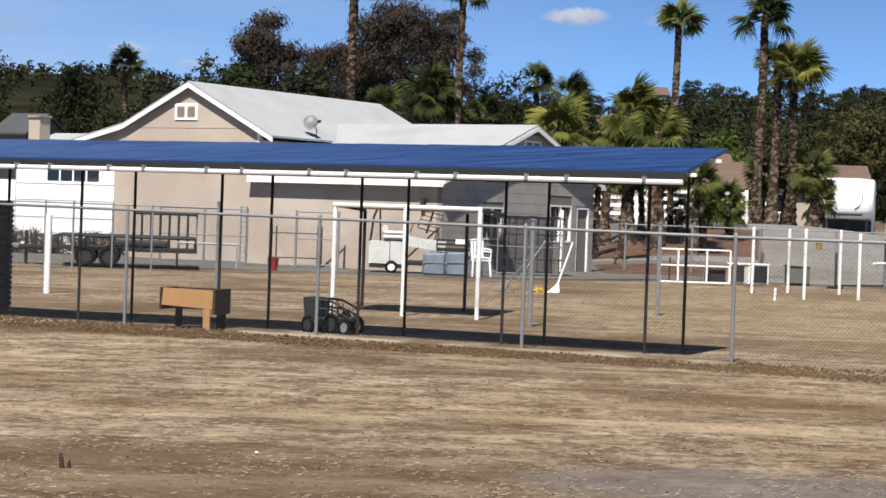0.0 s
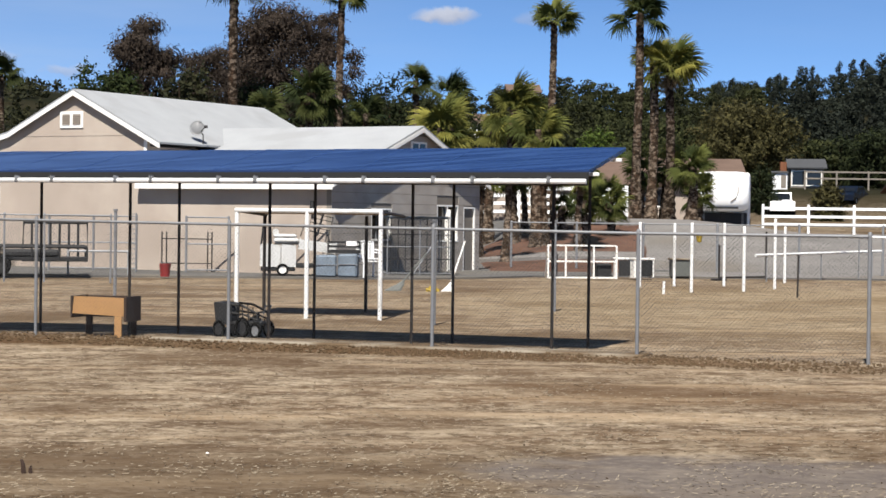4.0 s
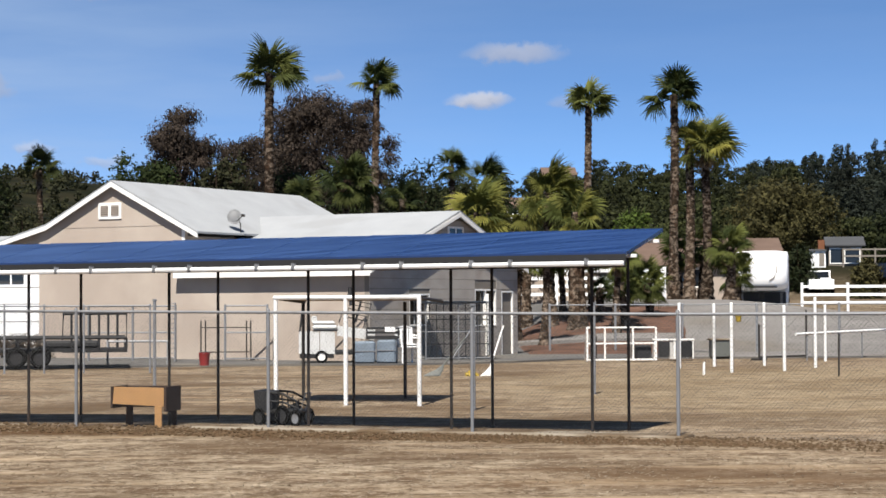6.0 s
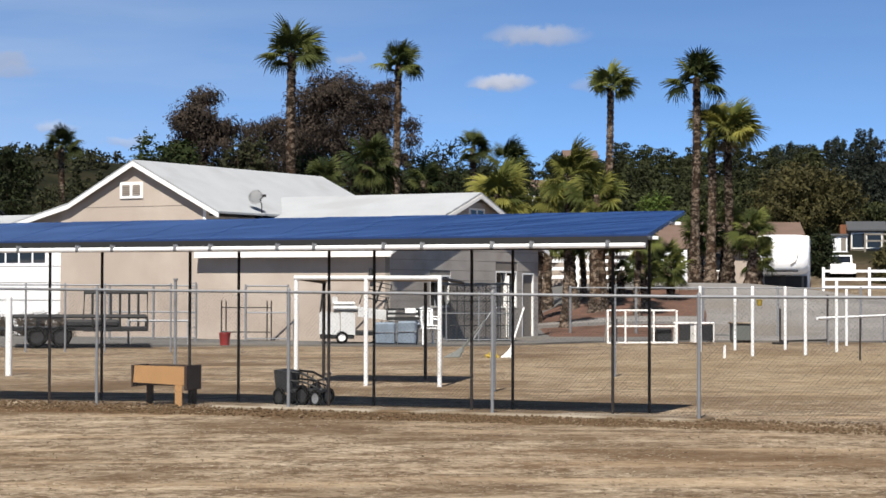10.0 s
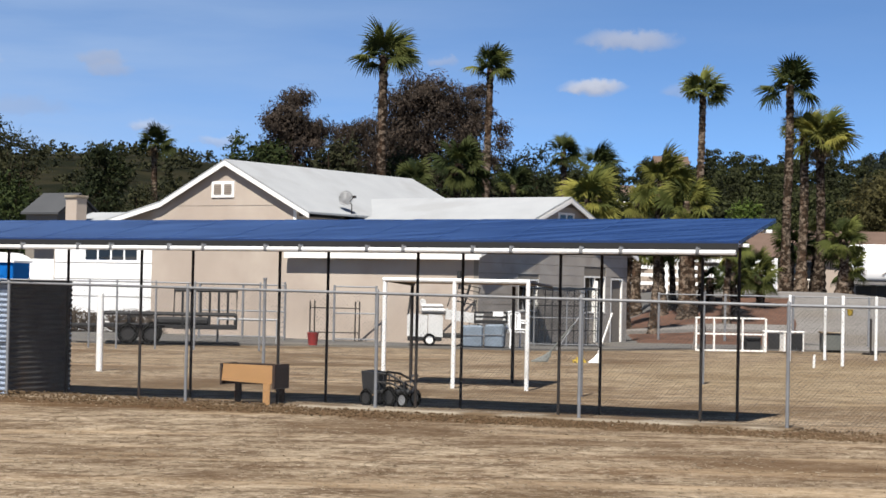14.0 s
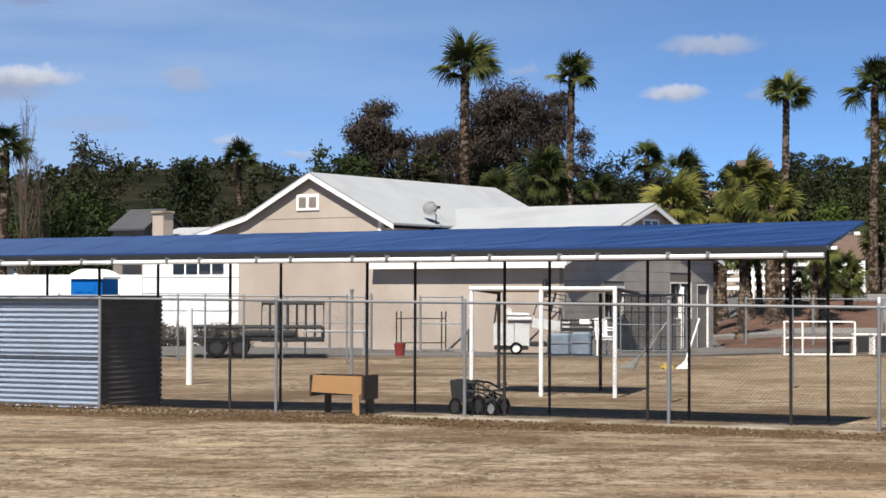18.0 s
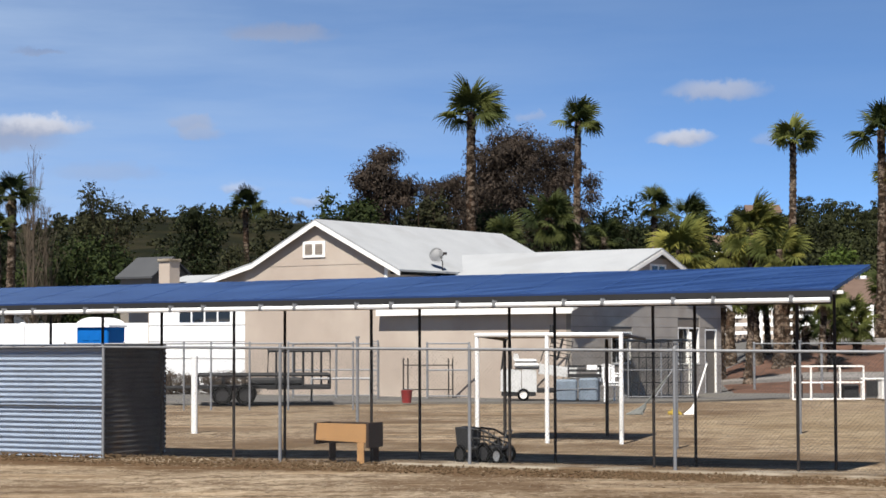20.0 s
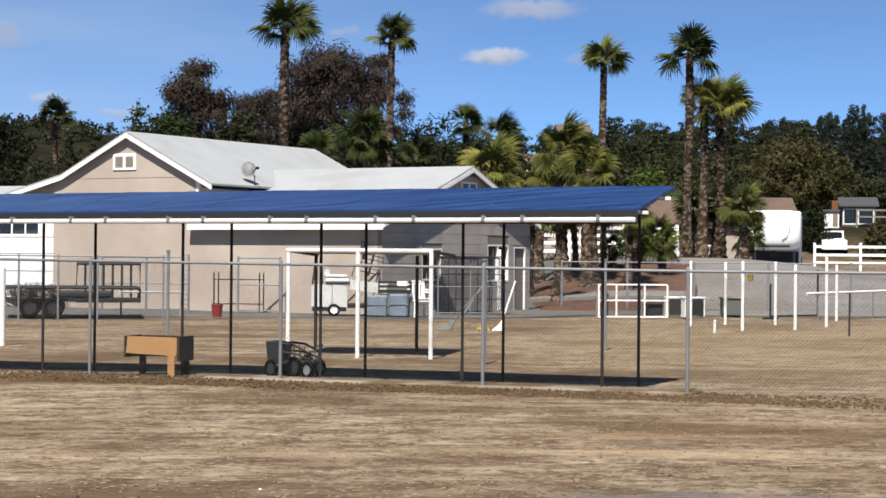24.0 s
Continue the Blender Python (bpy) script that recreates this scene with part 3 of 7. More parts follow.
def build_canopy():
    c = thing("solar_canopy", PEN, "blue solar panels on dark steel posts shading the animal pen", "canopy")
    z0, z1, n0, n1 = 2.212, 2.55, -0.22, 1.43
    tilt = math.degrees(math.atan2(z1 - z0, n1 - n0))
    width = math.hypot(z1 - z0, n1 - n0)
    step = 1.024
    bm = bmesh.new()
    box(bm, 0.012, 0.012, 0.0, step - 0.016, width - 0.012, 0.034)
    cells = mesh_of("solar_panel", bm, panel_material())
    bm = bmesh.new()
    for r in ((0, 0, -0.012, step - 0.0005, 0.012, 0.036), (0, width - 0.012, -0.012, step - 0.0005, width, 0.036), (0, 0.012, -0.012, 0.012, width - 0.012, 0.036), (step - 0.016, 0.012, -0.012, step - 0.0005, width - 0.012, 0.036)):
        box(bm, *r)
    M["panel_frame"] = mat("panel_frame", (0.02, 0.05, 0.15), 0.2, 0.0, vary=0.1, scale=4, grain=30, bump=0)
    rim = mesh_of("panel_frame", bm, M["panel_frame"])
    for k in range(15):
        pm = pose(-0.57 - step * (k + 1), n0, z0 - 0.003 * k, tilt - 0.09 * k, 0, 0)
        p = same("solar_panel", cells, c, pm)
        same("panel_frame", rim, p, Matrix.Identity(4))
    # rails under the panels, front pipe with brackets, posts
    part("front_pipe", tubes(([(-15.9, -0.30, 2.072), (-0.58, -0.30, 2.108)], 0.031)), M["pipe_white"], c, "white painted front pipe")
    # black strip added as the dark band of shade below the panels' front edge
    part("edge_shade", boxes((-15.36, -0.245, -0.085, 0.0, -0.223, 0.014)), M["black"], c, "black strip standing for the shade below the panel edge", m=pose(-0.57, 0, 2.207, 0, -0.16, 0))
    part("front_beam", boxes((-15.88, -0.2, 2.06, -0.6, -0.15, 2.145)), M["steel_dark"], c)
    part("back_rail", boxes((-15.85, 1.15, 2.34, -0.8, 1.21, 2.40)), M["steel_dark"], c)
    part("middle_rail", boxes((-15.85, 0.42, 2.20, -0.8, 0.48, 2.26)), M["steel_dark"], c)
    bm = bmesh.new()
    box(bm, -0.026, -0.036, -0.04, 0.026, 0.036, 0.04, bevel=0.008)
    box(bm, -0.010, -0.05, -0.02, 0.010, 0.05, 0.055)
    bracket = mesh_of("bracket", bm, M["galv"])
    for k, x in enumerate((-0.98, -1.96, -2.48, -3.42, -3.95, -4.93, -5.46, -6.45, -6.98, -7.95, -8.5, -9.45, -10.0, -10.95, -11.5, -12.45, -13.0, -13.95, -14.5)):
        same("bracket", bracket, c, pose(x - 0.07, -0.30, 2.120 + 0.0024 * x))
    bm = bmesh.new()
    tube(bm, [(0, 0, -0.1), (0, 0, 2.25)], 0.021)
    fp = mesh_of("post", bm, M["steel_dark"])
    for x in FRONT_POSTS:
        same("post", fp, c, pose(x, 0.4, 0))
    bm = bmesh.new()
    tube(bm, [(0, 0, -0.1), (0, 0, 2.38)], 0.021)
    bp = mesh_of("post", bm, M["steel_dark"])
    for x in BACK_POSTS:
        same("post", bp, c, pose(x, 1.18, 0))
    bm = bmesh.new()
    box(bm, -0.02, -0.25, -0.04, 0.02, 1.3, 0.0)
    raft = mesh_of("rafter", bm, M["steel_dark"])
    bm = bmesh.new()
    box(bm, -0.10, -0.02, -0.03, 0.045, 0.02, 0.012, bevel=0.004)
    clip = mesh_of("end_clip", bm, M["pipe_white"])
    for y in (0.22, 1.22):
        same("end_clip", clip, c, pose(-0.55, n0 + y, z0 + y * (z1 - z0) / (n1 - n0) - 0.045, 0, 0, 0))
    for a, b in zip(FRONT_POSTS, BACK_POSTS):
        same("rafter", raft, c, pose((a + b) / 2, 0, 2.20, tilt, 0, 0))


build_canopy()


# ---- chain-link fence ----
def chain_mesh(length, z0, z1, pitch=0.055, r=0.0008):
    """Woven wire between two posts, along x from 0."""
    bm = bmesh.new()
    h = z1 - z0
    n = int((length + h) / pitch)
    for sgn in (1, -1):
        for k in range(n + 1):
            a = k * pitch - h
            x0, x1 = a, a + h
            t0, t1 = max(0.0, -x0 / h), min(1.0, (length - x0) / h)
            if t1 - t0 < 0.01:
                continue
            p = [(x0 + t * h, z0 + (t if sgn > 0 else 1 - t) * h) for t in (t0, t1)]
            y = r * sgn
            va = [bm.verts.new((px + ox, y + oy, pz + oz)) for px, pz in p for ox, oy, oz in ((-r, 0, r * sgn), (r, 0, -r * sgn), (0, r * 1.6 * sgn, 0))]
            bm.faces.new((va[0], va[1], va[4], va[3]))
            bm.faces.new((va[1], va[2], va[5], va[4]))
            bm.faces.new((va[2], va[0], va[3], va[5]))
    return bm


def post_mesh(h, r, cap=True):
    bm = bmesh.new()
    tube(bm, [(0, 0, -0.1), (0, 0, h)], r, 10)
    if cap:
        tube(bm, [(0, 0, h - 0.03), (0, 0, h + 0.0), (0, 0, h + 0.025)], [r * 1.15, r * 1.15, r * 0.5], 10)
    return mesh_of("post", bm, M["galv"], True)


def build_fence(name, start, heading, posts, h, label, rail=True, middle=(), r=0.025, pitch=0.055, rise=0.0):
    """posts: stations along the line in metres; rise: how much taller each metre to the left."""
    def top(x):
        return h - rise * min(0.0, max(-11.5, x))
    f = thing(name, pose(*start, 0, 0, heading), label, "fence", kind="structure")
    pm = post_mesh(h, r)
    for x in posts:
        same("post", post_mesh(top(x), r) if rise else pm, f, pose(x, 0, 0))
    for a, b in zip(posts, posts[1:]):
        if rail:
            part("top_rail", tubes(([(a, 0, top(a) - 0.03), (b, 0, top(b) - 0.03)], 0.019)), M["galv"], f)
        for z in middle:
            part("middle_rail", tubes(([(a, 0, z), (b, 0, z)], 0.019)), M["galv"], f)
        part("wire_mesh", chain_mesh(b - a, 0.0 if rise else 0.05, (top(a) + top(b)) / 2 - 0.04, pitch), M["wire"], f, m=pose(a, 0, 0))
    return f


build_fence("front_fence", (3.08, 23.8, 0), -22.54, [-18.0, -14.75, -11.48, -8.45, -5.52, -2.66, 0.0, 2.77], 1.52, "galvanised chain-link fence along the front of the pen", r=0.023, rise=0.0072)


# ---- corrugated shelter ----
def corrugated(length, h, pitch=0.076, amp=0.013):
    """A sheet with level ribs, along x from 0, facing -y."""
    bm = bmesh.new()
    rows = []
    n = int(h / pitch * 6)
    for k in range(n + 1):
        z = h * k / n
        y = amp * math.sin(2 * math.pi * z / pitch)
        rows.append([bm.verts.new((x, yy, z)) for x in (0, length) for yy in (y, y + 0.006)])
    for a, b in zip(rows, rows[1:]):
        for i, j in ((0, 2), (2, 3), (3, 1), (1, 0)):
            bm.faces.new((a[i], a[j], b[j], b[i]))
    bm.faces.new((rows[0][0], rows[0][1], rows[0][3], rows[0][2]))
    bm.faces.new((rows[-1][0], rows[-1][2], rows[-1][3], rows[-1][1]))
    return bm


def build_shelter():
    s = thing("corrugated_shelter", PEN @ pose(-11.52, 0.07, -0.06), "grey corrugated metal shelter with a flat top in the pen", "shelter")
    h, d, w = 1.655, 1.5, 6.4
    for k in range(3):
        lo = -w + k * w / 3
        part("front_sheet", corrugated(w / 3, 0.74), M["corrugated"], s, m=pose(lo, 0.006 * (k % 2), 0.03))
        part("front_sheet", corrugated(w / 3, h - 0.76), M["corrugated"], s, m=pose(lo, -0.006 + 0.004 * (k % 2), 0.78))
    part("side_sheet", corrugated(d, h - 0.03), M["corrugated"], s, m=pose(-w, 0, 0.03, 0, 0, 90))
    part("back_sheet", corrugated(w, h - 0.03), M["corrugated"], s, m=pose(-w, d, 0.03))
    # end sheet, its shade painted in by a darker material than the other sheets
    part("partition", corrugated(d, h - 0.06), M["sheet_shaded"], s, "corrugated end sheet coloured dark for the canopy's shade", m=pose(-0.004, 0.03, 0.03, 0, 0, 90))
    part("stake", boxes((-2.715, -0.06, 0, -2.685, -0.035, 0.74)), M["galv"], s)
    part("joint_bar", boxes((-w, -0.026, 0.758, 0, -0.012, 0.774)), M["roof_dark"], s)
    bm = bmesh.new()
    slab(bm, [(-w - 0.02, 0.0, h + 0.012), (0.02, 0.0, h + 0.012), (0.02, d, h + 0.012), (-w - 0.02, d, h + 0.012)], 0.012)
    part("roof_sheet", bm, M["roof_dark"], s, "dark flat roof sheet")
    for x, y in ((-0.04, 0.04), (-0.04, d - 0.04), (-w + 0.04, 0.04), (-w + 0.04, d - 0.04)):
        part("corner_post", boxes((x - 0.018, y - 0.018, 0, x + 0.018, y + 0.018, h)), M["galv"], s)


build_shelter()


# ---- house ----
def build_house():
    h = thing("house", HOUSE, "beige stucco ranch house with pale grey shingle roofs", "house")
    t = 0.15
    # main block: gable towards the front; low wing to its right
    gx0, gx1, mid, ridge, eave = -12.0, -6.4, -9.04, 5.44, 3.86
    def gable_z(x):
        return ridge - 0.12 - abs(x - mid) * (ridge - eave) / 3.2
    bm = bmesh.new()
    prism(bm, [(gx0, 0), (gx1, 0), (gx1, gable_z(gx1)), (mid, ridge - 0.12), (gx0, gable_z(gx0))], 0.0, t)
    part("front_wall", bm, M["stucco"], h)
    bm = bmesh.new()
    box(bm, gx0, t, 0, gx0 + t, 9.8, 3.7)
    part("side_wall", bm, M["stucco"], h)
    bm = bmesh.new()
    box(bm, gx1 - t, t, 0, gx1, 9.8, 3.7)
    part("side_wall", bm, M["stucco"], h)
    bm = bmesh.new()
    prism(bm, [(gx0, 0), (gx1, 0), (gx1, gable_z(gx1)), (mid, ridge - 0.12), (gx0, gable_z(gx0))], 9.8, 9.95)
    part("rear_wall", bm, M["stucco"], h)
    # main roof, two slopes
    o0, o1 = -0.17, 10.2
    R_ = mid + 3.22
    for x, ez in ((-11.58, 4.17), (R_, eave - 0.04)):
        bm = bmesh.new()
        slab(bm, [(mid, o0, ridge), (mid, o1, ridge), (x, o1, ez), (x, o0, ez)] if x < mid else [(mid, o1, ridge), (mid, o0, ridge), (x, o0, ez), (x, o1, ez)], 0.06)
        part("roof", bm, M["roof"], h, "pale grey shingle roof slope")
        bm = bmesh.new()
        prism(bm, [(mid, ridge - 0.061), (x, ez - 0.061), (x, ez - 0.19), (mid, ridge - 0.20)], o0 - 0.015, o0 + 0.03)
        part("barge_board", bm, M["trim_white"], h, "white barge board")
        bm = bmesh.new()
        prism(bm, [(mid, ridge - 0.061), (x, ez - 0.061), (x, ez - 0.19), (mid, ridge - 0.20)], o1 - 0.03, o1 + 0.015)
        part("barge_board", bm, M["trim_white"], h, "white barge board")
    part("corner_trim", boxes((gx1 - 0.10, -0.016, 2.7, gx1 + 0.012, -0.002, gable_z(gx1) - 0.02)), M["trim_white"], h, "white corner board")
    part("panel_seam", boxes((gx0 + 0.9, -0.007, 4.02, gx1 - 0.75, -0.002, 4.03)), M["stucco_grey"], h)
    # gable vent
    v = part("gable_vent", boxes((-0.44, -0.03, -0.25, 0.44, 0.0, 0.25)), M["trim_white"], h, "white framed double gable vent", m=pose(-9.2, -0.004, 4.52))
    for cx in (-0.2, 0.2):
        part("louvre_panel", boxes((cx - 0.145, -0.034, -0.16, cx + 0.145, -0.03, 0.16)), M["stucco_grey"], v)
        for k in range(5):
            part("louvre", boxes((cx - 0.145, -0.05, -0.15 + k * 0.063, cx + 0.145, -0.034, -0.13 + k * 0.063)), M["stucco"], v)
    # low wing
    part("wing_front_wall", boxes((gx1 + 0.002, 0.0, 0, -0.151, t, 2.62)), M["stucco"], h)
    wm, wr, we = 4.9, 4.46, 2.695
    d = 9.05
    def wing_z(y):
        return wr - 0.1 - abs(y - wm) * (wr - we) / (wm + 0.27)
    def profile(bm, x0, x1, pts):
        a = [bm.verts.new((x0, y, z)) for y, z in pts]
        b = [bm.verts.new((x1, y, z)) for y, z in pts]
        n = len(a)
        bm.faces.new(a)
        bm.faces.new(b[::-1])
        for k in range(n):
            bm.faces.new((a[k], b[k], b[(k + 1) % n], a[(k + 1) % n]))
        return bm
    # end wall with openings: built from pieces round a window, a second window and the door
    door, win1, win2 = (7.95, 8.75, 0.05, 2.05), (6.2, 7.6, 0.95, 2.1), (2.2, 3.4, 1.0, 1.95)
    ys = sorted({0.0, d, *door[:2], *win1[:2], *win2[:2], wm})
    for a, b in zip(ys, ys[1:]):
        cut = next((o for o in (door, win1, win2) if o[0] <= a and b <= o[1]), None)
        spans = [(0, None)] if not cut else [(0, cut[2]), (cut[3], None)]
        for z0, z1 in spans:
            tops = (wing_z(b), wing_z(a)) if z1 is None else (z1, z1)
            if tops[0] > z0:
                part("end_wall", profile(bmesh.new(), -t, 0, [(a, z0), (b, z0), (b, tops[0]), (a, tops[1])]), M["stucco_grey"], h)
    # lap boards over the end wall
    for k in range(15):
        z0, z1 = 0.03 + k * 0.295, 0.03 + k * 0.295 + 0.283
        edge = []
        for z in (z0, z1):
            reach = (wm + 0.27) * (wr - 0.12 - z) / (wr - we)
            edge.append((max(0.0, wm - reach), min(d, wm + reach)))
        (a0, b0), (a1, b1) = edge
        if b1 - a1 < 0.3:
            continue
        cuts = sorted((o[0], o[1]) for o in (door, win1, win2) if z1 > o[2] and z0 < o[3])
        start = (a0, a1)
        for c0, c1 in [*cuts, (None, None)]:
            stop = (b0, b1) if c0 is None else (c0 - 0.005, c0 - 0.005)
            if stop[1] - start[1] > 0.05:
                part("siding_board", profile(bmesh.new(), 0.002, 0.014, [(start[0], z0), (stop[0], z0), (stop[1], z1), (start[1], z1)]), M["siding"], h)
            start = (c1 + 0.005, c1 + 0.005) if c1 is not None else start
    part("wing_rear_wall", boxes((-9, d - t, 0, -t, d, 2.6)), M["stucco"], h)
    for y0, y1, z0, z1 in (win1, win2):
        w = part("window", profile(bmesh.new(), -0.09, -0.08, [(y0, z0), (y1, z0), (y1, z1), (y0, z1)]), M["glass"], h, "dark window pane in a white frame")
        for f in ((y0, z0, y0 + 0.05, z1), (y1 - 0.05, z0, y1, z1), (y0 + 0.05, z0, y1 - 0.05, z0 + 0.05), (y0 + 0.05, z1 - 0.05, y1 - 0.05, z1), ((y0 + y1) / 2 - 0.02, z0 + 0.05, (y0 + y1) / 2 + 0.02, z1 - 0.05)):
            part("window_frame", boxes((-0.085, f[0], f[1], 0.012, f[2], f[3])), M["trim_white"], w)
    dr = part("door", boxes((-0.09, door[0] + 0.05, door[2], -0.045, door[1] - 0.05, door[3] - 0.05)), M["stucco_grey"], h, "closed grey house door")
    for f in ((door[0], door[2], door[0] + 0.05, door[3]), (door[1] - 0.05, door[2], door[1], door[3]), (door[0] + 0.05, door[3] - 0.05, door[1] - 0.05, door[3])):
        part("door_frame", boxes((-0.1, f[0], f[1], 0.015, f[2], f[3])), M["trim_white"], dr)
    part("door_handle", boxes((-0.045, door[0] + 0.1, 1.0, -0.0, door[0] + 0.16, 1.05), bevel=0.01), M["galv"], dr)
    # wing roof
    y0, y1 = -0.27, d + 0.35
    xr = 0.23
    wb = 2 * wm - y0
    bm = bmesh.new()
    def front_slope(y):
        return we + (wr - we) * (y - y0) / (wm - y0)
    valley = mid + (ridge - wr) * 3.22 / (ridge - eave + 0.04)
    slab(bm, [(x, y, front_slope(y)) for x, y in ((-6.62, y0), (xr, y0), (xr, wm), (valley, wm), (R_ + 0.05, 3.05), (gx1 + 0.01, 3.05), (gx1 + 0.01, -0.01), (-6.62, -0.01))], 0.06)
    part("roof", bm, M["roof"], h, "pale grey shingle roof slope")
    bm = bmesh.new()
    slab(bm, [(-9.0, wm, wr), (xr, wm, wr), (xr, y1, we + 0.1), (-9.0, y1, we + 0.1)], 0.06)
    part("roof", bm, M["roof"], h, "pale grey shingle roof slope")
    for ya in (y0, y1):
        bm = bmesh.new()
        za = we if ya == y0 else we + 0.1
        profile(bm, xr - 0.03, xr + 0.015, [(wm, wr - 0.061), (ya, za - 0.061), (ya, za - 0.18), (wm, wr - 0.19)])
        part("barge_board", bm, M["trim_white"], h, "white barge board")
    part("fascia", boxes((-6.62, y0 - 0.02, we - 0.25, xr - 0.031, y0 + 0.02, we - 0.062)), M["trim_white"], h, "white fascia board")
    bm = bmesh.new()
    profile(bm, -0.012, 0.012, [(4.5, 3.55), (5.5, 3.55), (5.5, 3.98), (4.5, 3.98)])
    gv = part("gable_vent", bm, M["trim_white"], h, "white framed gable vent", m=pose(0.004, 0, 0))
    for y in (4.62, 5.06):
        bm = bmesh.new()
        profile(bm, 0.012, 0.018, [(y, 3.62), (y + 0.34, 3.62), (y + 0.34, 3.92), (y, 3.92)])
        part("louvre_panel", bm, M["glass"], gv)
    # left rear wing, lower, with a white garage door and the chimney
    part("rear_wing_wall", boxes((-16.4, 0.25, 0, gx0 - 0.01, 0.4, 3.0)), M["stucco"], h)
    part("rear_wing_wall", boxes((-18.6, 1.6, 0, -16.41, 1.75, 3.05)), M["stucco"], h)
    gd = part("garage_door", boxes((-16.3, 0.19, 0.05, -12.03, 0.245, 2.78)), M["vinyl"], h, "white sectional garage door with a row of dark panes")
    for k in range(4):
        x = -14.95 + k * 0.56
        part("pane", boxes((x, 0.175, 2.34, x + 0.48, 0.189, 2.68)), M["glass"], gd)
    for z in (0.6, 1.15, 1.7, 2.22):
        part("section_line", boxes((-16.3, 0.182, z, -12.03, 0.189, z + 0.02)), M["stucco_grey"], gd)
    bm = bmesh.new()
    slab(bm, [(-11.585, o0, 4.17), (-11.585, o1, 4.17), (-14.0, o1, 3.57), (-14.0, o0, 3.57)], 0.06)
    part("roof", bm, M["roof"], h, "pale grey shingle roof slope")
    bm = bmesh.new()
    prism(bm, [(-11.585, 4.108), (-14.0, 3.508), (-14.0, 3.38), (-11.585, 3.98)], o0 - 0.015, o0 + 0.03)
    part("barge_board", bm, M["trim_white"], h, "white barge board")
    bm = bmesh.new()
    prism(bm, [(-13.95, 3.002), (gx0 - 0.01, 3.002), (gx0 - 0.01, 4.0), (-13.95, 3.5)], 0.25, 0.4)
    part("rear_wing_wall", bm, M["stucco"], h)
    bm = bmesh.new()
    slab(bm, [(-18.8, 1.15, 3.0), (-12.35, 1.15, 3.0), (-12.35, 4.6, 4.05), (-18.8, 4.6, 4.05)], 0.06)
    part("roof", bm, M["roof"], h, "pale grey shingle roof slope")
    bm = bmesh.new()
    slab(bm, [(-18.8, 4.6, 4.05), (-12.35, 4.6, 4.05), (-12.35, 8.5, 2.8), (-18.8, 8.5, 2.8)], 0.06)
    part("roof", bm, M["roof"], h, "pale grey shingle roof slope")
    c = part("chimney", boxes((-0.25, -0.25, 2.5, 0.25, 0.25, 4.46)), M["stucco"], h, "beige stucco chimney", m=pose(-18.05, 3.0, 0))
    part("chimney_cap", boxes((-0.3, -0.3, 4.46, 0.3, 0.3, 4.56), bevel=0.02), M["concrete"], c)
    # dish on the eave
    dish = thing("satellite_dish", HOUSE @ pose(R_ - 0.05, 2.1, ez + 0.02) @ Matrix.Scale(0.82, 4), "grey satellite dish on the roof edge", "satellite dish")
    bm = bmesh.new()
    rings = []
    for i in range(5):
        r = 0.27 * i / 4
        rings.append([bm.verts.new((r * math.cos(a) , r * r * 0.7 - 0.1, r * 1.1 * math.sin(a))) for a in [2 * math.pi * k / 20 for k in range(20)]] if i else [bm.verts.new((0, -0.1, 0))])
    for k in range(20):
        bm.faces.new((rings[0][0], rings[1][k], rings[1][(k + 1) % 20]))
        for i in range(1, 4):
            bm.faces.new((rings[i][k], rings[i + 1][k], rings[i + 1][(k + 1) % 20], rings[i][(k + 1) % 20]))
    bmesh.ops.solidify(bm, geom=bm.faces[:], thickness=0.012)
    part("reflector", bm, M["dish"], dish, "", True, m=pose(-0.2, -0.1, 0.58, -20, 0, 30))
    part("mast", tubes(([(0, 0, 0), (0, 0, 0.35), (-0.2, -0.05, 0.55)], 0.022)), M["steel_dark"], dish)
    part("arm", tubes(([(-0.2, -0.05, 0.4), (0.25, -0.2, 0.62)], 0.015)), M["steel_dark"], dish)
    part("receiver", boxes((0.2, -0.26, 0.58, 0.32, -0.16, 0.68), bevel=0.01), M["steel_dark"], dish)


build_house()


# ---- shade roof and white posts ----
def build_shade():
    g = thing("shade_roof", pose(-1.2, 31.9, 0), "low white pipe frame with a flat sheet roof", "shade shelter")
    hh = 1.735
    def bar(name, *pts, mt="pipe_white", r=0.036, label=""):
        part(name, tubes((pts, r)), M[mt], g, label)
    bar("post", (-1.22, 0.75, -0.05), (-1.22, 0.75, hh))
    bar("post", (1.15, 0.0, -0.05), (1.15, 0.0, hh))
    bar("post", (-0.05, 0.3, -0.05), (-0.05, 0.3, hh))
    bar("front_bar", (-1.25, 0.75, hh + 0.01), (-0.05, 0.3, hh + 0.01), (1.18, 0.0, hh + 0.01))
    bar("side_bar", (1.15, 0.03, hh), (1.55, 2.3, hh - 0.06), mt="steel_dark", r=0.025)
    bar("side_bar", (-1.22, 0.78, hh), (-0.9, 3.0, hh - 0.06), mt="steel_dark", r=0.025)
    bar("post", (0.9, 2.25, -0.05), (0.9, 2.25, hh - 0.06), mt="steel_dark", r=0.03, label="dark steel back post")
    bar("post", (-0.9, 3.0, -0.05), (-0.9, 3.0, hh - 0.06), mt="steel_dark", r=0.03, label="dark steel back post")
    bm = bmesh.new()
    slab(bm, [(-1.22, 0.82, hh + 0.03), (1.14, 0.06, hh + 0.03), (1.54, 2.3, hh - 0.02), (-0.9, 3.0, hh - 0.02)], 0.02)
    part("roof_sheet", bm, M["stucco"], g, "flat beige roof sheet")


build_shade()


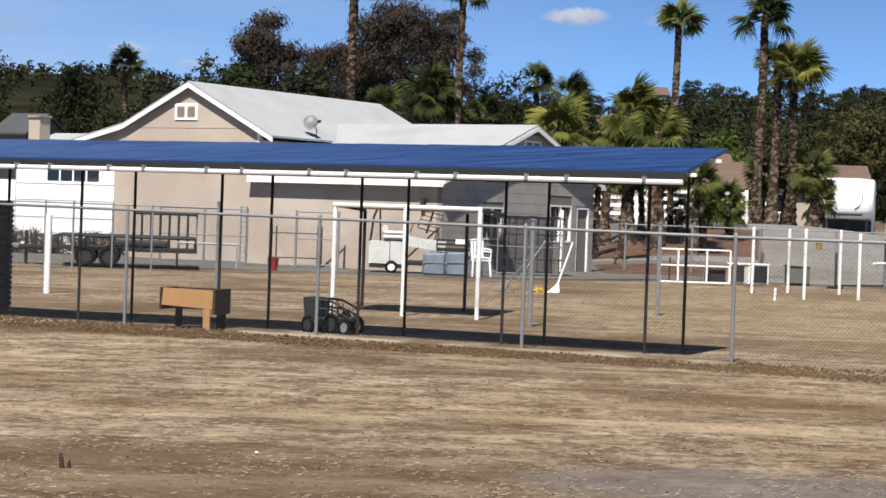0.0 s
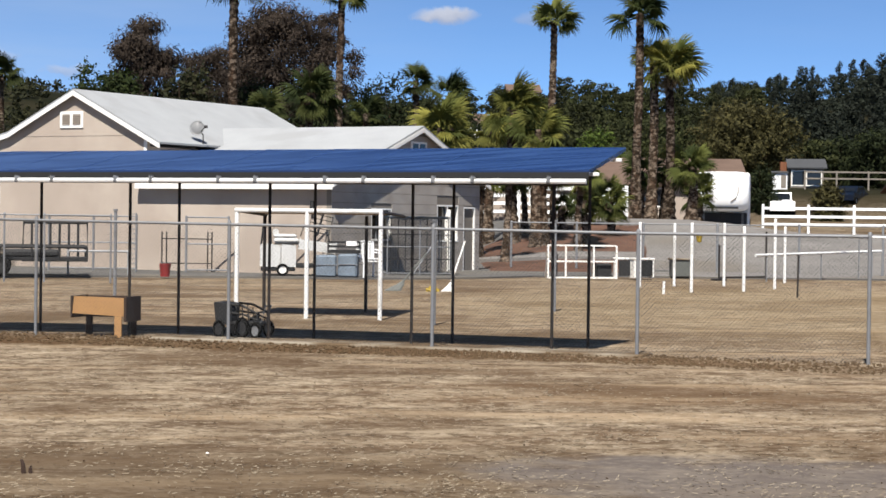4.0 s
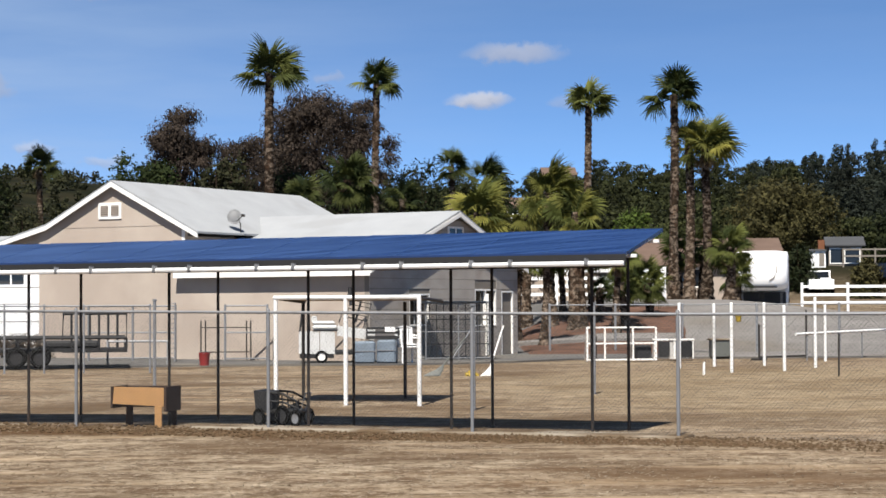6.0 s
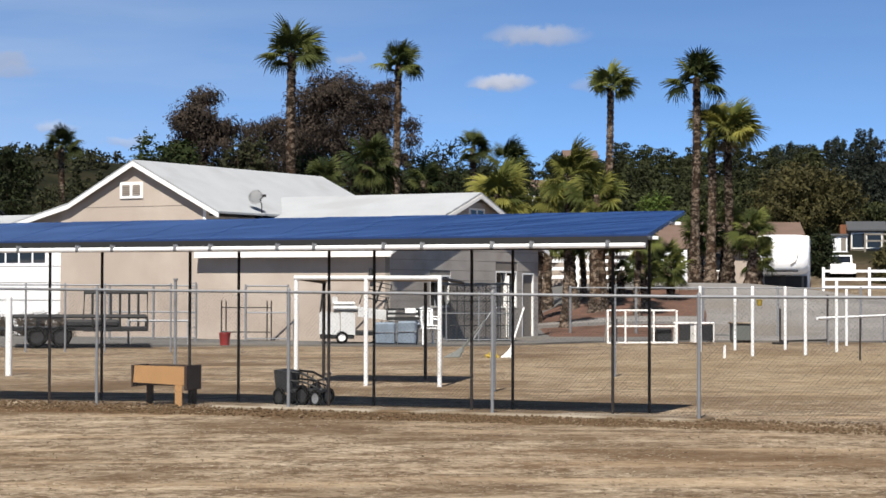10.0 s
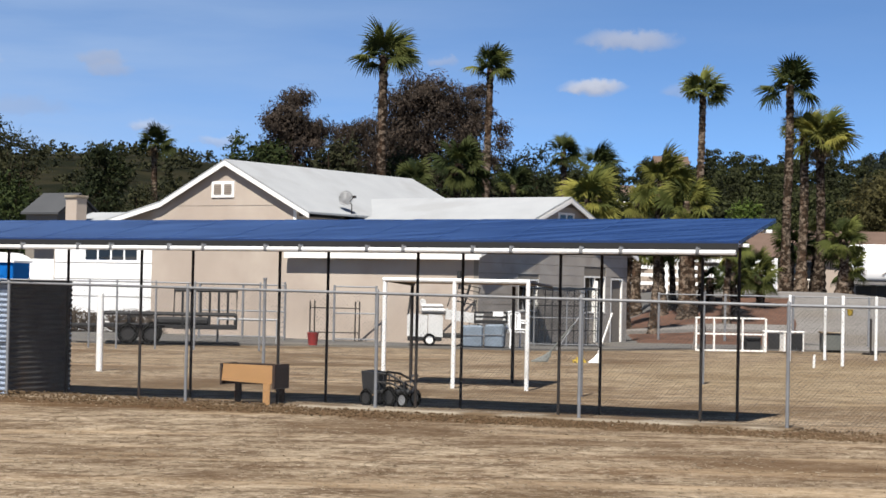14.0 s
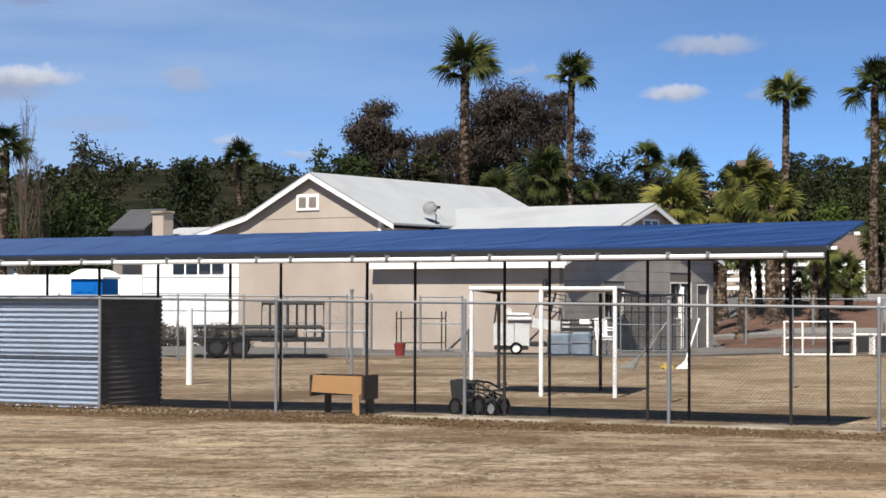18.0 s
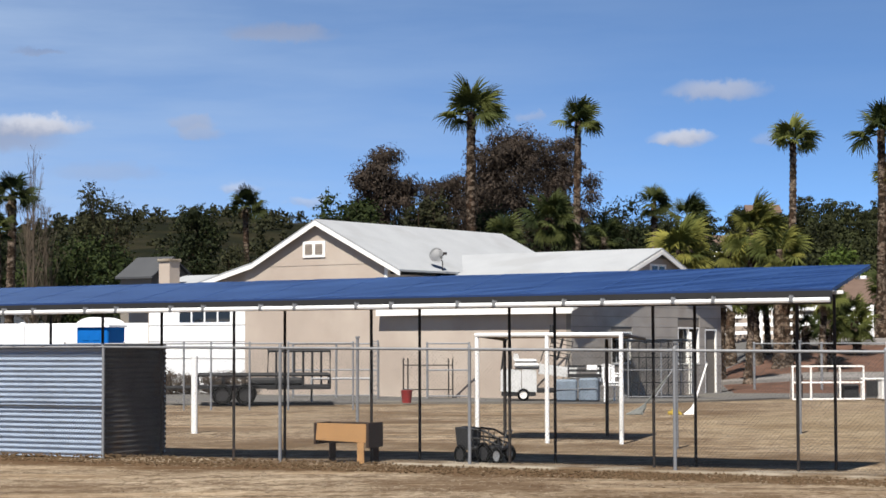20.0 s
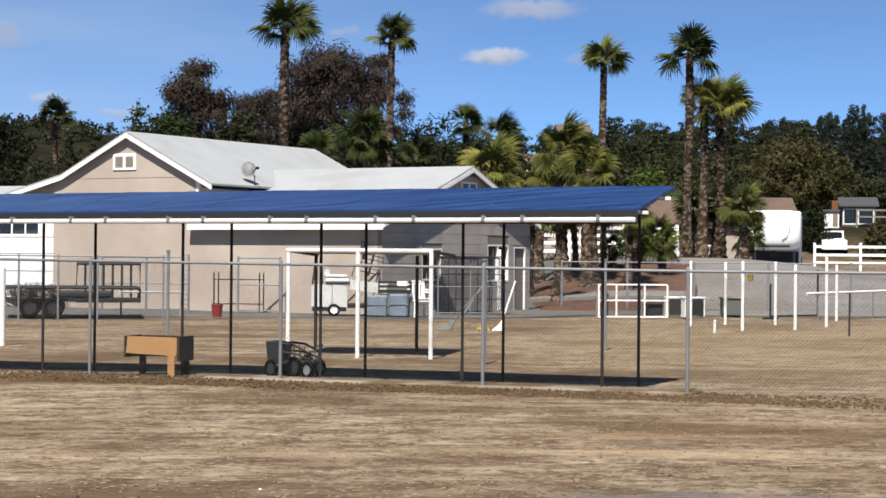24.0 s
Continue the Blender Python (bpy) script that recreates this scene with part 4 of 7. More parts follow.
def white_post(x, y, h, r=0.035):
    bm = bmesh.new()
    tube(bm, [(0, 0, -0.1), (0, 0, h)], r, 12)
    tube(bm, [(0, 0, h), (0, 0, h + 0.02)], [r, r * 0.6], 12)
    p = part("fence_post", bm, M["pipe_white"], None, "", True, m=pose(x, y, 0))
    return tagged(p, "white painted pipe post standing in the paddock", "post", "white pipe posts")


for x, y, h in ((6.45, 49.6, 1.62), (7.5, 50.8, 1.6), (7.23, 46.2, 1.62), (8.86, 51.2, 1.62), (8.63, 47.1, 1.55), (9.85, 49.5, 1.75), (11.2, 54.9, 1.55), (-7.85, 35.8, 1.4)):
    white_post(x, y, h, 0.038 if x > 0 else 0.06)


# ---- plants ----
def leaf_material(name, a, b, tone=0.25, whole=False, patch=0.7):
    """Leaves between two greens; whole: one shade for each frond, not for each blade."""
    m = bpy.data.materials.new(name)
    m.use_nodes = True
    nt = m.node_tree
    N, L = nt.nodes.new, nt.links.new
    p = nt.nodes["Principled BSDF"]
    p.inputs["Roughness"].default_value = 0.8
    p.inputs["Specular IOR Level"].default_value = 0.2
    geo = N("ShaderNodeNewGeometry")
    mx = N("ShaderNodeMix")
    mx.data_type = "RGBA"
    mx.inputs["A"].default_value, mx.inputs["B"].default_value = (*a, 1), (*b, 1)
    if whole:
        info = N("ShaderNodeObjectInfo")
        av = N("ShaderNodeMix")
        av.inputs["Factor"].default_value = 0.25
        L(info.outputs["Random"], av.inputs["A"])
        L(geo.outputs["Random Per Island"], av.inputs["B"])
        pw = N("ShaderNodeMath")
        pw.operation, pw.inputs[1].default_value = "POWER", 1.7
        L(av.outputs[0], pw.inputs[0])
        L(pw.outputs[0], mx.inputs["Factor"])
    else:
        L(geo.outputs["Random Per Island"], mx.inputs["Factor"])
    n = N("ShaderNodeTexNoise")
    n.inputs["Scale"].default_value, n.inputs["Detail"].default_value = patch, 4
    L(geo.outputs["Position"], n.inputs["Vector"])
    mr = N("ShaderNodeMapRange")
    mr.inputs["From Min"].default_value, mr.inputs["From Max"].default_value = 0.3, 0.7
    mr.inputs["To Min"].default_value, mr.inputs["To Max"].default_value = 1 - tone, 1 + tone
    L(n.outputs["Fac"], mr.inputs["Value"])
    hs = N("ShaderNodeHueSaturation")
    L(mr.outputs[0], hs.inputs["Value"])
    L(mx.outputs["Result"], hs.inputs["Color"])
    L(hs.outputs["Color"], p.inputs["Base Color"])
    tr = N("ShaderNodeBsdfTranslucent")
    L(hs.outputs["Color"], tr.inputs["Color"])
    mix = N("ShaderNodeMixShader")
    mix.inputs[0].default_value = 0.2
    L(p.outputs[0], mix.inputs[1])
    L(tr.outputs[0], mix.inputs[2])
    L(mix.outputs[0], nt.nodes["Material Output"].inputs["Surface"])
    return m


M["frond"] = leaf_material("frond", (0.028, 0.042, 0.0085), (0.215, 0.20, 0.042), whole=True)
M["frond_mid"] = leaf_material("frond_mid", (0.010, 0.021, 0.0055), (0.125, 0.135, 0.032), whole=True)
M["frond_dark"] = leaf_material("frond_dark", (0.010, 0.019, 0.005), (0.066, 0.075, 0.019), whole=True)
M["frond_dry"] = leaf_material("frond_dry", (0.0948, 0.0652, 0.0356), (0.148, 0.107, 0.0593))
M["leaf_green"] = leaf_material("leaf_green", (0.0106, 0.0198, 0.00494), (0.0322, 0.0437, 0.00988))
M["leaf_olive"] = leaf_material("leaf_olive", (0.0141, 0.0169, 0.00726), (0.0363, 0.0363, 0.0141))
M["leaf_purple"] = leaf_material("leaf_purple", (0.0195, 0.0148, 0.0118), (0.062, 0.0455, 0.0335), 0.45)
M["leaf_dark"] = leaf_material("leaf_dark", (0.0072, 0.0122, 0.0042), (0.0225, 0.029, 0.0082))
M["leaf_brown"] = leaf_material("leaf_brown", (0.03, 0.028, 0.0095), (0.066, 0.058, 0.0195), 0.35)
M["leaf_bright"] = leaf_material("leaf_bright", (0.0389, 0.0648, 0.00972), (0.0778, 0.11, 0.0194))
M["twig"] = leaf_material("twig", (0.0758, 0.0569, 0.0427), (0.114, 0.0899, 0.0661))
M["conifer"] = leaf_material("conifer", (0.0085, 0.0115, 0.0082), (0.0225, 0.028, 0.0185), 0.5, patch=0.09)
M["hill_oak"] = leaf_material("hill_oak", (0.0112, 0.0147, 0.0044), (0.033, 0.0365, 0.0108), 0.6, patch=0.07)


def frond_mesh(name, material, size, seed, blades=27):
    """A fan leaf: stalk along x, then a pleated fan, whole for a third to a half of its reach, whose blade tips part and hang at the rim."""
    rnd = random.Random(seed)
    bm = bmesh.new()
    s = size
    stalk = 0.46 * s
    whole = 0.5 if seed % 2 else 0.33
    tube(bm, [(0, 0, 0), (stalk * 0.5, 0, 0.03 * s), (stalk, 0, 0.0)], [0.026, 0.02, 0.015], 4, False)
    o = bm.verts.new((stalk, 0, 0))
    def rib(k, far, lift):
        a = radians(-118 + 236 * k / blades)
        ln = s * (0.50 + 0.12 * math.cos(a))
        fold = -0.20 * s * abs(math.sin(a)) ** 1.5
        return Vector((stalk, 0, 0)) + Vector((math.cos(a), math.sin(a), 0)) * ln * far + Vector((0, 0, fold * far * far + lift * s))
    seams = [bm.verts.new(rib(k, whole, -0.012)) for k in range(blades + 1)]
    for k in range(blades):
        top = bm.verts.new(rib(k + 0.5, whole + 0.02, 0.018))
        bm.faces.new((o, top, seams[k]))
        bm.faces.new((o, seams[k + 1], top))
        reach, hang = rnd.uniform(0.88, 1.08), rnd.uniform(0.05, 0.24)
        turn = rnd.uniform(-0.25, 0.25)
        low = [bm.verts.new(rib(k + 0.5 + q + turn * 0.5, whole + 0.6 * (reach - whole), -0.35 * hang)) for q in (-0.27, 0.27)]
        tip = bm.verts.new(rib(k + 0.5 + turn, reach, -hang))
        bm.faces.new((seams[k], top, low[0]))
        bm.faces.new((top, seams[k + 1], low[1]))
        bm.faces.new((top, low[1], low[0]))
        bm.faces.new((low[0], low[1], tip))
    return mesh_of(name, bm, material)


FRONDS = {k: [frond_mesh("frond", M[k], 1.0, s) for s in (1, 2, 3, 4)] for k in ("frond", "frond_mid", "frond_dark", "frond_dry")}


def palm(x, y, h, crown=1.5, r=0.2, lean=0.0, seed=0, kind="frond", leaves=17, skirt=4, wind=0.5, label="tall fan palm with a slender grey-brown trunk", low=-45, z=0.0):
    rnd = random.Random(seed * 7 + 11)
    z = height(x, y) - 0.05
    h = h - z
    p = thing("fan_palm", pose(x, y, z), label, "palm tree", "fan palms")
    bm = bmesh.new()
    pts, rad = [], []
    n = max(6, int(h / 0.16))
    for k in range(n + 1):
        f = k / n
        pts.append((lean * f * f * h + 0.05 * math.sin(f * 5 + seed), 0.05 * math.cos(f * 4 + seed), f * h - (0.1 if k == 0 else 0)))
        rad.append(r * 1.05 * (1.35 - 0.5 * min(1, f * 4) - 0.15 * f) * (1.0 + (0.12 if k % 2 else -0.08)) * (1 + rnd.uniform(-0.04, 0.04)))
    tube(bm, pts, rad, 10)
    part("trunk", bm, M["palm_bark"], p, "", True)
    top = Vector(pts[-1])
    for k in range(leaves + skirt):
        dry = k >= leaves
        el = rnd.uniform(-85, -55) if dry else low + (86 - low) * ((k + 0.5) / leaves) ** 1.15 + rnd.uniform(-10, 10)
        az = k * 137.5 + rnd.uniform(-40, 40)
        # the wind carries the fronds over to the right
        d = Vector((math.cos(radians(az)) * math.cos(radians(el)), math.sin(radians(az)) * math.cos(radians(el)), math.sin(radians(el))))
        if not dry:
            d = (d + Vector((wind * rnd.uniform(0.3, 0.9), 0, 0))).normalized()
        az, el = math.atan2(d.y, d.x), math.asin(max(-1, min(1, d.z)))
        s = crown * rnd.uniform(0.68, 1.08) * (0.62 if dry else 1.0)
        at = top + Vector((0, 0, -0.16 * crown * (0.6 if dry else rnd.random())))
        m = Matrix.Translation(at) @ Matrix.Rotation(az, 4, "Z") @ Matrix.Rotation(-el, 4, "Y") @ Matrix.Rotation(rnd.uniform(-0.7, 0.7), 4, "X") @ Matrix.Diagonal((s, s * rnd.uniform(0.75, 1.05), s, 1))
        same("dry_frond" if dry else "frond", rnd.choice(FRONDS["frond_dry" if dry else kind]), p, m)
    return p


def clump_crown(rnd, blobs, count, size, droop=0.0):
    """Leaves in short sprays through round clumps: blobs are (x, y, z, rx, ry, rz); droop: how far the sprays hang."""
    total = sum(b[3] * b[4] for b in blobs)
    verts, faces = [], []
    for bx, by, bz, rx, ry, rz in blobs:
        for _ in range(int(count * rx * ry / total / 4) + 1):
            u = Vector((rnd.gauss(0, 1), rnd.gauss(0, 1), rnd.gauss(0, 1)))
            u.normalize()
            q = rnd.uniform(0.15, 1.0) ** 0.5 * (1 + 0.5 * noise.noise(Vector((u.x * 2 + bx, u.y * 2 + by, u.z * 2 + bz))))
            c = Vector((bx + u.x * rx * q, by + u.y * ry * q, bz + u.z * rz * q))
            way = (u * (1 - droop) + Vector((rnd.gauss(0, 0.5), rnd.gauss(0, 0.5), rnd.gauss(0, 0.5) - 1.2 * droop))).normalized()
            for j in range(4):
                s = size * rnd.uniform(0.6, 1.4)
                face = (u + Vector((rnd.gauss(0, 0.38), rnd.gauss(0, 0.38), rnd.gauss(0, 0.38)))).normalized()
                d = face.cross(way.cross(face) + Vector((rnd.gauss(0, 0.4), rnd.gauss(0, 0.4), rnd.gauss(0, 0.4)))).normalized() * s * 0.5
                e = face.cross(d).normalized() * s * 0.28
                p = c + way * size * 0.75 * j
                n = len(verts)
                verts += [p + d, p + e, p - d, p - e]
                faces.append((n, n + 1, n + 2, n + 3))
    me = bpy.data.meshes.new("crown")
    me.from_pydata(verts, [], faces)
    return me


def tree(x, y, h, width, kind="leaf_green", seed=0, count=2600, size=0.45, label="leafy green tree", blobs=14, base=0.3, z=0.0, name="tree"):
    rnd = random.Random(seed * 13 + 5)
    z = height(x, y) - 0.1
    h = (h - z) * 1.04
    t = thing(name, pose(x, y, z), label, "tree" if name == "tree" else name)
    bs = []
    n = int(blobs * 2.2)
    small = min(width, h * (1 - base))
    for k in range(n):
        a = k * 2.39996 + rnd.uniform(-0.5, 0.5)
        f = (k + 0.5) / n
        wide = width * 0.68 * (0.55 + 0.45 * math.sin(math.pi * min(1.0, 0.15 + 0.75 * f))) * (1.0 if f < 0.7 else 1.0 - 1.6 * (f - 0.7))
        rad = wide * rnd.uniform(0.35, 0.85)
        r = small * rnd.uniform(0.12, 0.2)
        bs.append((rad * math.cos(a), rad * math.sin(a), h * (base + (1.0 - base) * f * rnd.uniform(0.86, 1.0)) - r * 0.8, r * rnd.uniform(0.9, 1.3), r, r * rnd.uniform(0.7, 1.1)))
    for k in range(6):
        f, a = (k + 0.5) / 6, k * 2.4
        w = width * 0.27 * (0.75 + 0.25 * math.sin(math.pi * f)) * (1.0 if f < 0.8 else 0.65)
        bs.append((w * 0.6 * math.cos(a), w * 0.6 * math.sin(a), h * (base + (0.84 - base) * f), w, w, max(h * (1 - base) * 0.13, w * 0.6)))
    bm = bmesh.new()
    tube(bm, [(0, 0, -0.3), (0.1, 0, h * base), (0, 0.1, h * 0.8)], [width * 0.03 + 0.06, width * 0.022 + 0.05, 0.04], 7)
    for b in bs[::2]:
        tube(bm, [(0.05, 0, max(0.1, min(h * base, b[2] * 0.6))), (b[0] * 0.5, b[1] * 0.5, (h * base + b[2]) / 2), b[:3]], [0.07, 0.05, 0.02], 5)
    part("trunk", bm, M["bark"], t, "", True)
    fine = 0.42 if kind == "leaf_purple" else 0.45
    me = clump_crown(rnd, bs, int(count * 1.25 / fine ** 2), size * fine, 0.75 if kind == "leaf_purple" else 0.2)
    me.materials.append(M[kind])
    same("crown", me, t, Matrix())
    return t


def poplar(x, y, h, seed):
    """A bare upright tree: many thin steep twigs."""
    rnd = random.Random(seed + 300)
    z = height(x, y) - 0.1
    h -= z
    t = thing("bare_tree", pose(x, y, z), "bare upright poplar with pale thin twigs", "tree", "bare poplars")
    bm = bmesh.new()
    tube(bm, [(0, 0, 0), (0.05, 0, h * 0.5), (0, 0, h * 0.9)], [0.07, 0.045, 0.01], 5)
    part("trunk", bm, M["twig"], t)
    bm = bmesh.new()
    for k in range(80 if h > 8 else 34):
        f = rnd.uniform(0.08, 0.93)
        a = rnd.uniform(0, 6.28)
        r = rnd.uniform(0.25, 1.0) * (1.1 - f * 0.7)
        up = h * rnd.uniform(0.10, 0.24)
        p = Vector((0, 0, f * h))
        e = p + Vector((r * math.cos(a), r * math.sin(a), min(up, h - p.z)))
        q = p + Vector((r * 0.7 * math.cos(a), r * 0.7 * math.sin(a), up * 0.45))
        tube(bm, [p, q, e], [0.018, 0.012, 0.005], 3, False)
        for _ in range(3):
            w = q.lerp(e, rnd.uniform(0, 0.8))
            tube(bm, [w, w + Vector((rnd.uniform(-0.3, 0.3), rnd.uniform(-0.3, 0.3), rnd.uniform(0.15, 0.5)))], [0.009, 0.004], 3, False)
    part("crown", bm, M["twig"], t)


# tall palms
palm(-6.05, 79, 10.95, 1.5, 0.24, 0.0, 1, "frond_mid", 22, 0, 0.55, "tall windblown fan palm with a brown trunk behind the house", -12)
palm(-2.03, 88, 11.5, 1.25, 0.21, 0.0, 2, "frond_mid", 20, 0, 0.25, low=-12)
palm(9.1, 108, 12.6, 1.5, 0.25, 0.0, 3, "frond_mid", 20, 0, 0.3, low=-18)
palm(11.0, 86, 10.75, 1.55, 0.23, 0.0, 4, "frond_mid", 19, 0, 0.3, "tallest fan palm in a close group of three", -22)
palm(11.75, 86.6, 8.65, 1.5, 0.24, 0.0, 5, "frond", 21, 2, 0.5, "tall fan palm in a close group of three", -15)
palm(12.4, 86, 8.45, 1.65, 0.24, 0.0, 6, "frond", 23, 3, 0.75, "tall fan palm in a close group of three", -25)
tree(-5.3, 96, 12.5, 5.4, "leaf_purple", 1, 20000, 0.26, "large dark tree with purple-brown foliage behind the house", blobs=46, base=0.2)
tree(-11.9, 97, 11.4, 4.4, "leaf_purple", 2, 15000, 0.26, "large dark tree with purple-brown foliage behind the house", blobs=36, base=0.2)
tree(-2.9, 99, 12.3, 3.0, "leaf_purple", 3, 5200, 0.25, "tall open dark tree behind the house", blobs=18, base=0.25)
tree(-8.6, 98, 10.4, 4.0, "leaf_purple", 4, 10500, 0.26, "large dark tree with purple-brown foliage behind the house", blobs=28, base=0.2)
tree(-11.3, 84, 8.1, 2.9, "leaf_green", 5, 1800, 0.38, "dense green garden tree behind the house")
tree(-13.0, 86, 8.1, 1.5, "leaf_green", 6, 700, 0.35, "dense green garden tree behind the house")
tree(-8.5, 84, 8.2, 2.6, "leaf_olive", 7, 1700, 0.38, "dense green garden tree behind the house")
tree(-5.7, 82, 7.2, 2.6, "leaf_dark", 8, 1500, 0.38, "dense green garden tree behind the house")
tree(-1.0, 92, 8.1, 2.4, "leaf_olive", 10, 1300, 0.35, "dense green garden tree behind the house")
tree(0.2, 110, 9.8, 3.0, "leaf_dark", 11, 1100, 0.4, "thin open tree behind the house")
tree(4.0, 120, 8.8, 4.5, "leaf_dark", 12, 1600, 0.5, "dense green garden tree behind the house")
tree(-3.7, 90, 7.0, 5.1, "leaf_dark", 13, 1900, 0.4, "dense green garden tree behind the house")
palm(-3.07, 80, 6.70, 1.49, 0.2, 0.0, 21, "frond_dark", label="green fan palm behind the house", leaves=26, skirt=4)
palm(-4.89, 78, 5.90, 1.11, 0.2, 0.0, 22, "frond_dark", label="green fan palm behind the house", leaves=22, skirt=4)
palm(-0.76, 78, 5.80, 1.00, 0.2, 0.0, 23, "frond_dark", label="green fan palm behind the house", leaves=22, skirt=4)
palm(1.47, 96, 8.37, 1.17, 0.2, 0.0, 24, "frond_dark", label="green fan palm behind the house", leaves=20, skirt=3)
palm(3.11, 94, 7.53, 1.34, 0.2, 0.0, 25, "frond_dark", label="green fan palm behind the house", leaves=24, skirt=3)
palm(2.07, 72, 4.97, 1.54, 0.24, 0.0, 26, "frond", label="bright yellow-green fan palm beside the house", leaves=26, skirt=5)
palm(4.91, 76, 5.92, 1.52, 0.25, 0.0, 27, "frond", label="bright yellow-green fan palm beside the house", leaves=28, skirt=6)
palm(5.73, 74, 5.07, 1.27, 0.25, 0.0, 28, "frond", label="bright yellow-green fan palm beside the house", leaves=24, skirt=6)
palm(4.25, 80, 5.34, 1.03, 0.22, 0.0, 29, "frond", label="bright yellow-green fan palm beside the house", leaves=17, skirt=4, wind=0.5)
palm(13.11, 84, 4.05, 1.15, 0.24, 0.0, 30, "frond_mid", label="small fan palm in the planting bed", leaves=24, skirt=8)
palm(11.5, 88.5, 3.9, 1.3, 0.26, 0.0, 34, "frond_mid", label="low fan palm with a dark skirt under the tall palms", leaves=18, skirt=10)
palm(12.7, 89, 4.2, 1.3, 0.26, 0.0, 35, "frond", label="low fan palm with a dark skirt under the tall palms", leaves=18, skirt=10)
palm(10.2, 90, 2.8, 1.2, 0.26, 0.0, 36, "frond_mid", label="low fan palm with a dark skirt under the tall palms", leaves=16, skirt=10)
palm(14.0, 88, 3.0, 1.1, 0.24, 0.0, 37, "frond_mid", label="low fan palm with a dark skirt under the tall palms", leaves=16, skirt=10)
palm(8.71, 76, 2.4, 0.98, 0.2, 0.0, 31, "frond_mid", label="small fan palm in the planting bed", leaves=20, skirt=4)
palm(7.53, 74, 2.43, 0.74, 0.18, 0.0, 32, "frond_mid", label="small fan palm in the planting bed", leaves=18, skirt=4)
palm(6.95, 77, 2.24, 0.66, 0.18, 0.0, 33, "frond_dark", label="small fan palm in the planting bed", leaves=16, skirt=4)
tree(30.0, 162, 11.8, 9.0, "leaf_brown", 14, 3600, 0.6, "wide olive-brown tree beyond the paddock", blobs=24, base=0.15)
tree(30.5, 172, 12.6, 6.5, "leaf_brown", 15, 1500, 0.6, "olive-brown tree beyond the paddock")
tree(14.0, 130, 8.0, 3.3, "leaf_bright", 16, 1100, 0.45, "bright green shrub beyond the canopy", base=0.1)
tree(26.9, 141, 5.9, 2.4, "leaf_dark", 17, 900, 0.4, "dark shrub beside the white trailer", base=0.05)
tree(37.5, 178, 9.0, 5.0, "leaf_dark", 18, 1300, 0.55, "dark green tree beyond the paddock", base=0.1)
tree(41.5, 180, 9.9, 5.7, "leaf_dark", 19, 1400, 0.55, "dark green tree beyond the paddock", base=0.1)
tree(44.5, 175, 10.5, 7.5, "leaf_dark", 20, 1700, 0.6, "dark green tree beyond the paddock", base=0.1)
tree(26.6, 118, 4.1, 1.5, "leaf_brown", 31, 900, 0.45, "brown-green bush by the white fence", base=0.05)
palm(-29.13, 92, 8.75, 1.42, 0.26, 0.0, 41, "frond_dark", label="fan palm with a dark crown beyond the shelter", leaves=15, skirt=4, wind=0.3, low=-15)
palm(-28.56, 88, 6.97, 1.13, 0.25, 0.0, 42, "frond_dark", label="shorter fan palm with a dark drooping crown", leaves=17, skirt=9, wind=0.1, low=-30)
palm(-20.27, 105, 9.07, 1.27, 0.2, 0.0, 43, "frond_dark", label="distant fan palm behind the chimney", leaves=16, skirt=4, low=-20)
tree(-32.3, 120, 11.6, 4.5, "leaf_olive", 44, 1700, 0.42, "tall airy grey-green tree", blobs=18, base=0.25)
tree(-29.0, 105, 7.9, 6.3, "leaf_green", 45, 2600, 0.45, "broad green tree beyond the shelter", base=0.1)
tree(-27.2, 108, 6.4, 3.4, "leaf_dark", 46, 1200, 0.42, "dark green tree beyond the shelter", base=0.1)
tree(-24.5, 112, 10.2, 3.2, "leaf_dark", 47, 1700, 0.42, "dark drooping tree behind the chimney", base=0.15)
tree(-20.1, 100, 6.7, 2.4, "leaf_olive", 48, 1100, 0.4, "yellow-green shrub behind the chimney", base=0.05)
tree(-45.6, 120, 9.0, 4.8, "leaf_dark", 49, 2000, 0.5, "dark green tree beyond the shelter", base=0.1)
tree(-47.1, 135, 10.7, 4.2, "leaf_dark", 50, 1500, 0.5, "dark green tree beyond the shelter", base=0.1)
tree(-51.5, 125, 9.6, 5.0, "leaf_dark", 51, 1600, 0.5, "dark green tree beyond the shelter", base=0.1)
tree(-45.6, 140, 10.4, 4.4, "leaf_dark", 52, 1500, 0.5, "dark green tree beyond the shelter", base=0.1)
tree(-35.3, 118, 8.3, 3.0, "leaf_olive", 53, 1000, 0.42, "olive green tree beyond the shelter", base=0.1)
tree(-54.5, 140, 11.8, 2.0, "leaf_dark", 54, 500, 0.5, "dark green tree beyond the shelter", base=0.3)
poplar(-30.5, 100, 11.6, 0)
poplar(-31.1, 101, 9.8, 1)
poplar(-30.4, 102, 8.9, 2)
poplar(-35.5, 100, 7.0, 3)
poplar(-36.0, 101, 6.9, 4)
poplar(-34.9, 102, 6.6, 5)
poplar(-37.4, 100, 6.3, 6)
poplar(-34.1, 101, 6.9, 7)
poplar(-30.1, 102, 7.4, 8)
poplar(-33.3, 100, 6.9, 9)


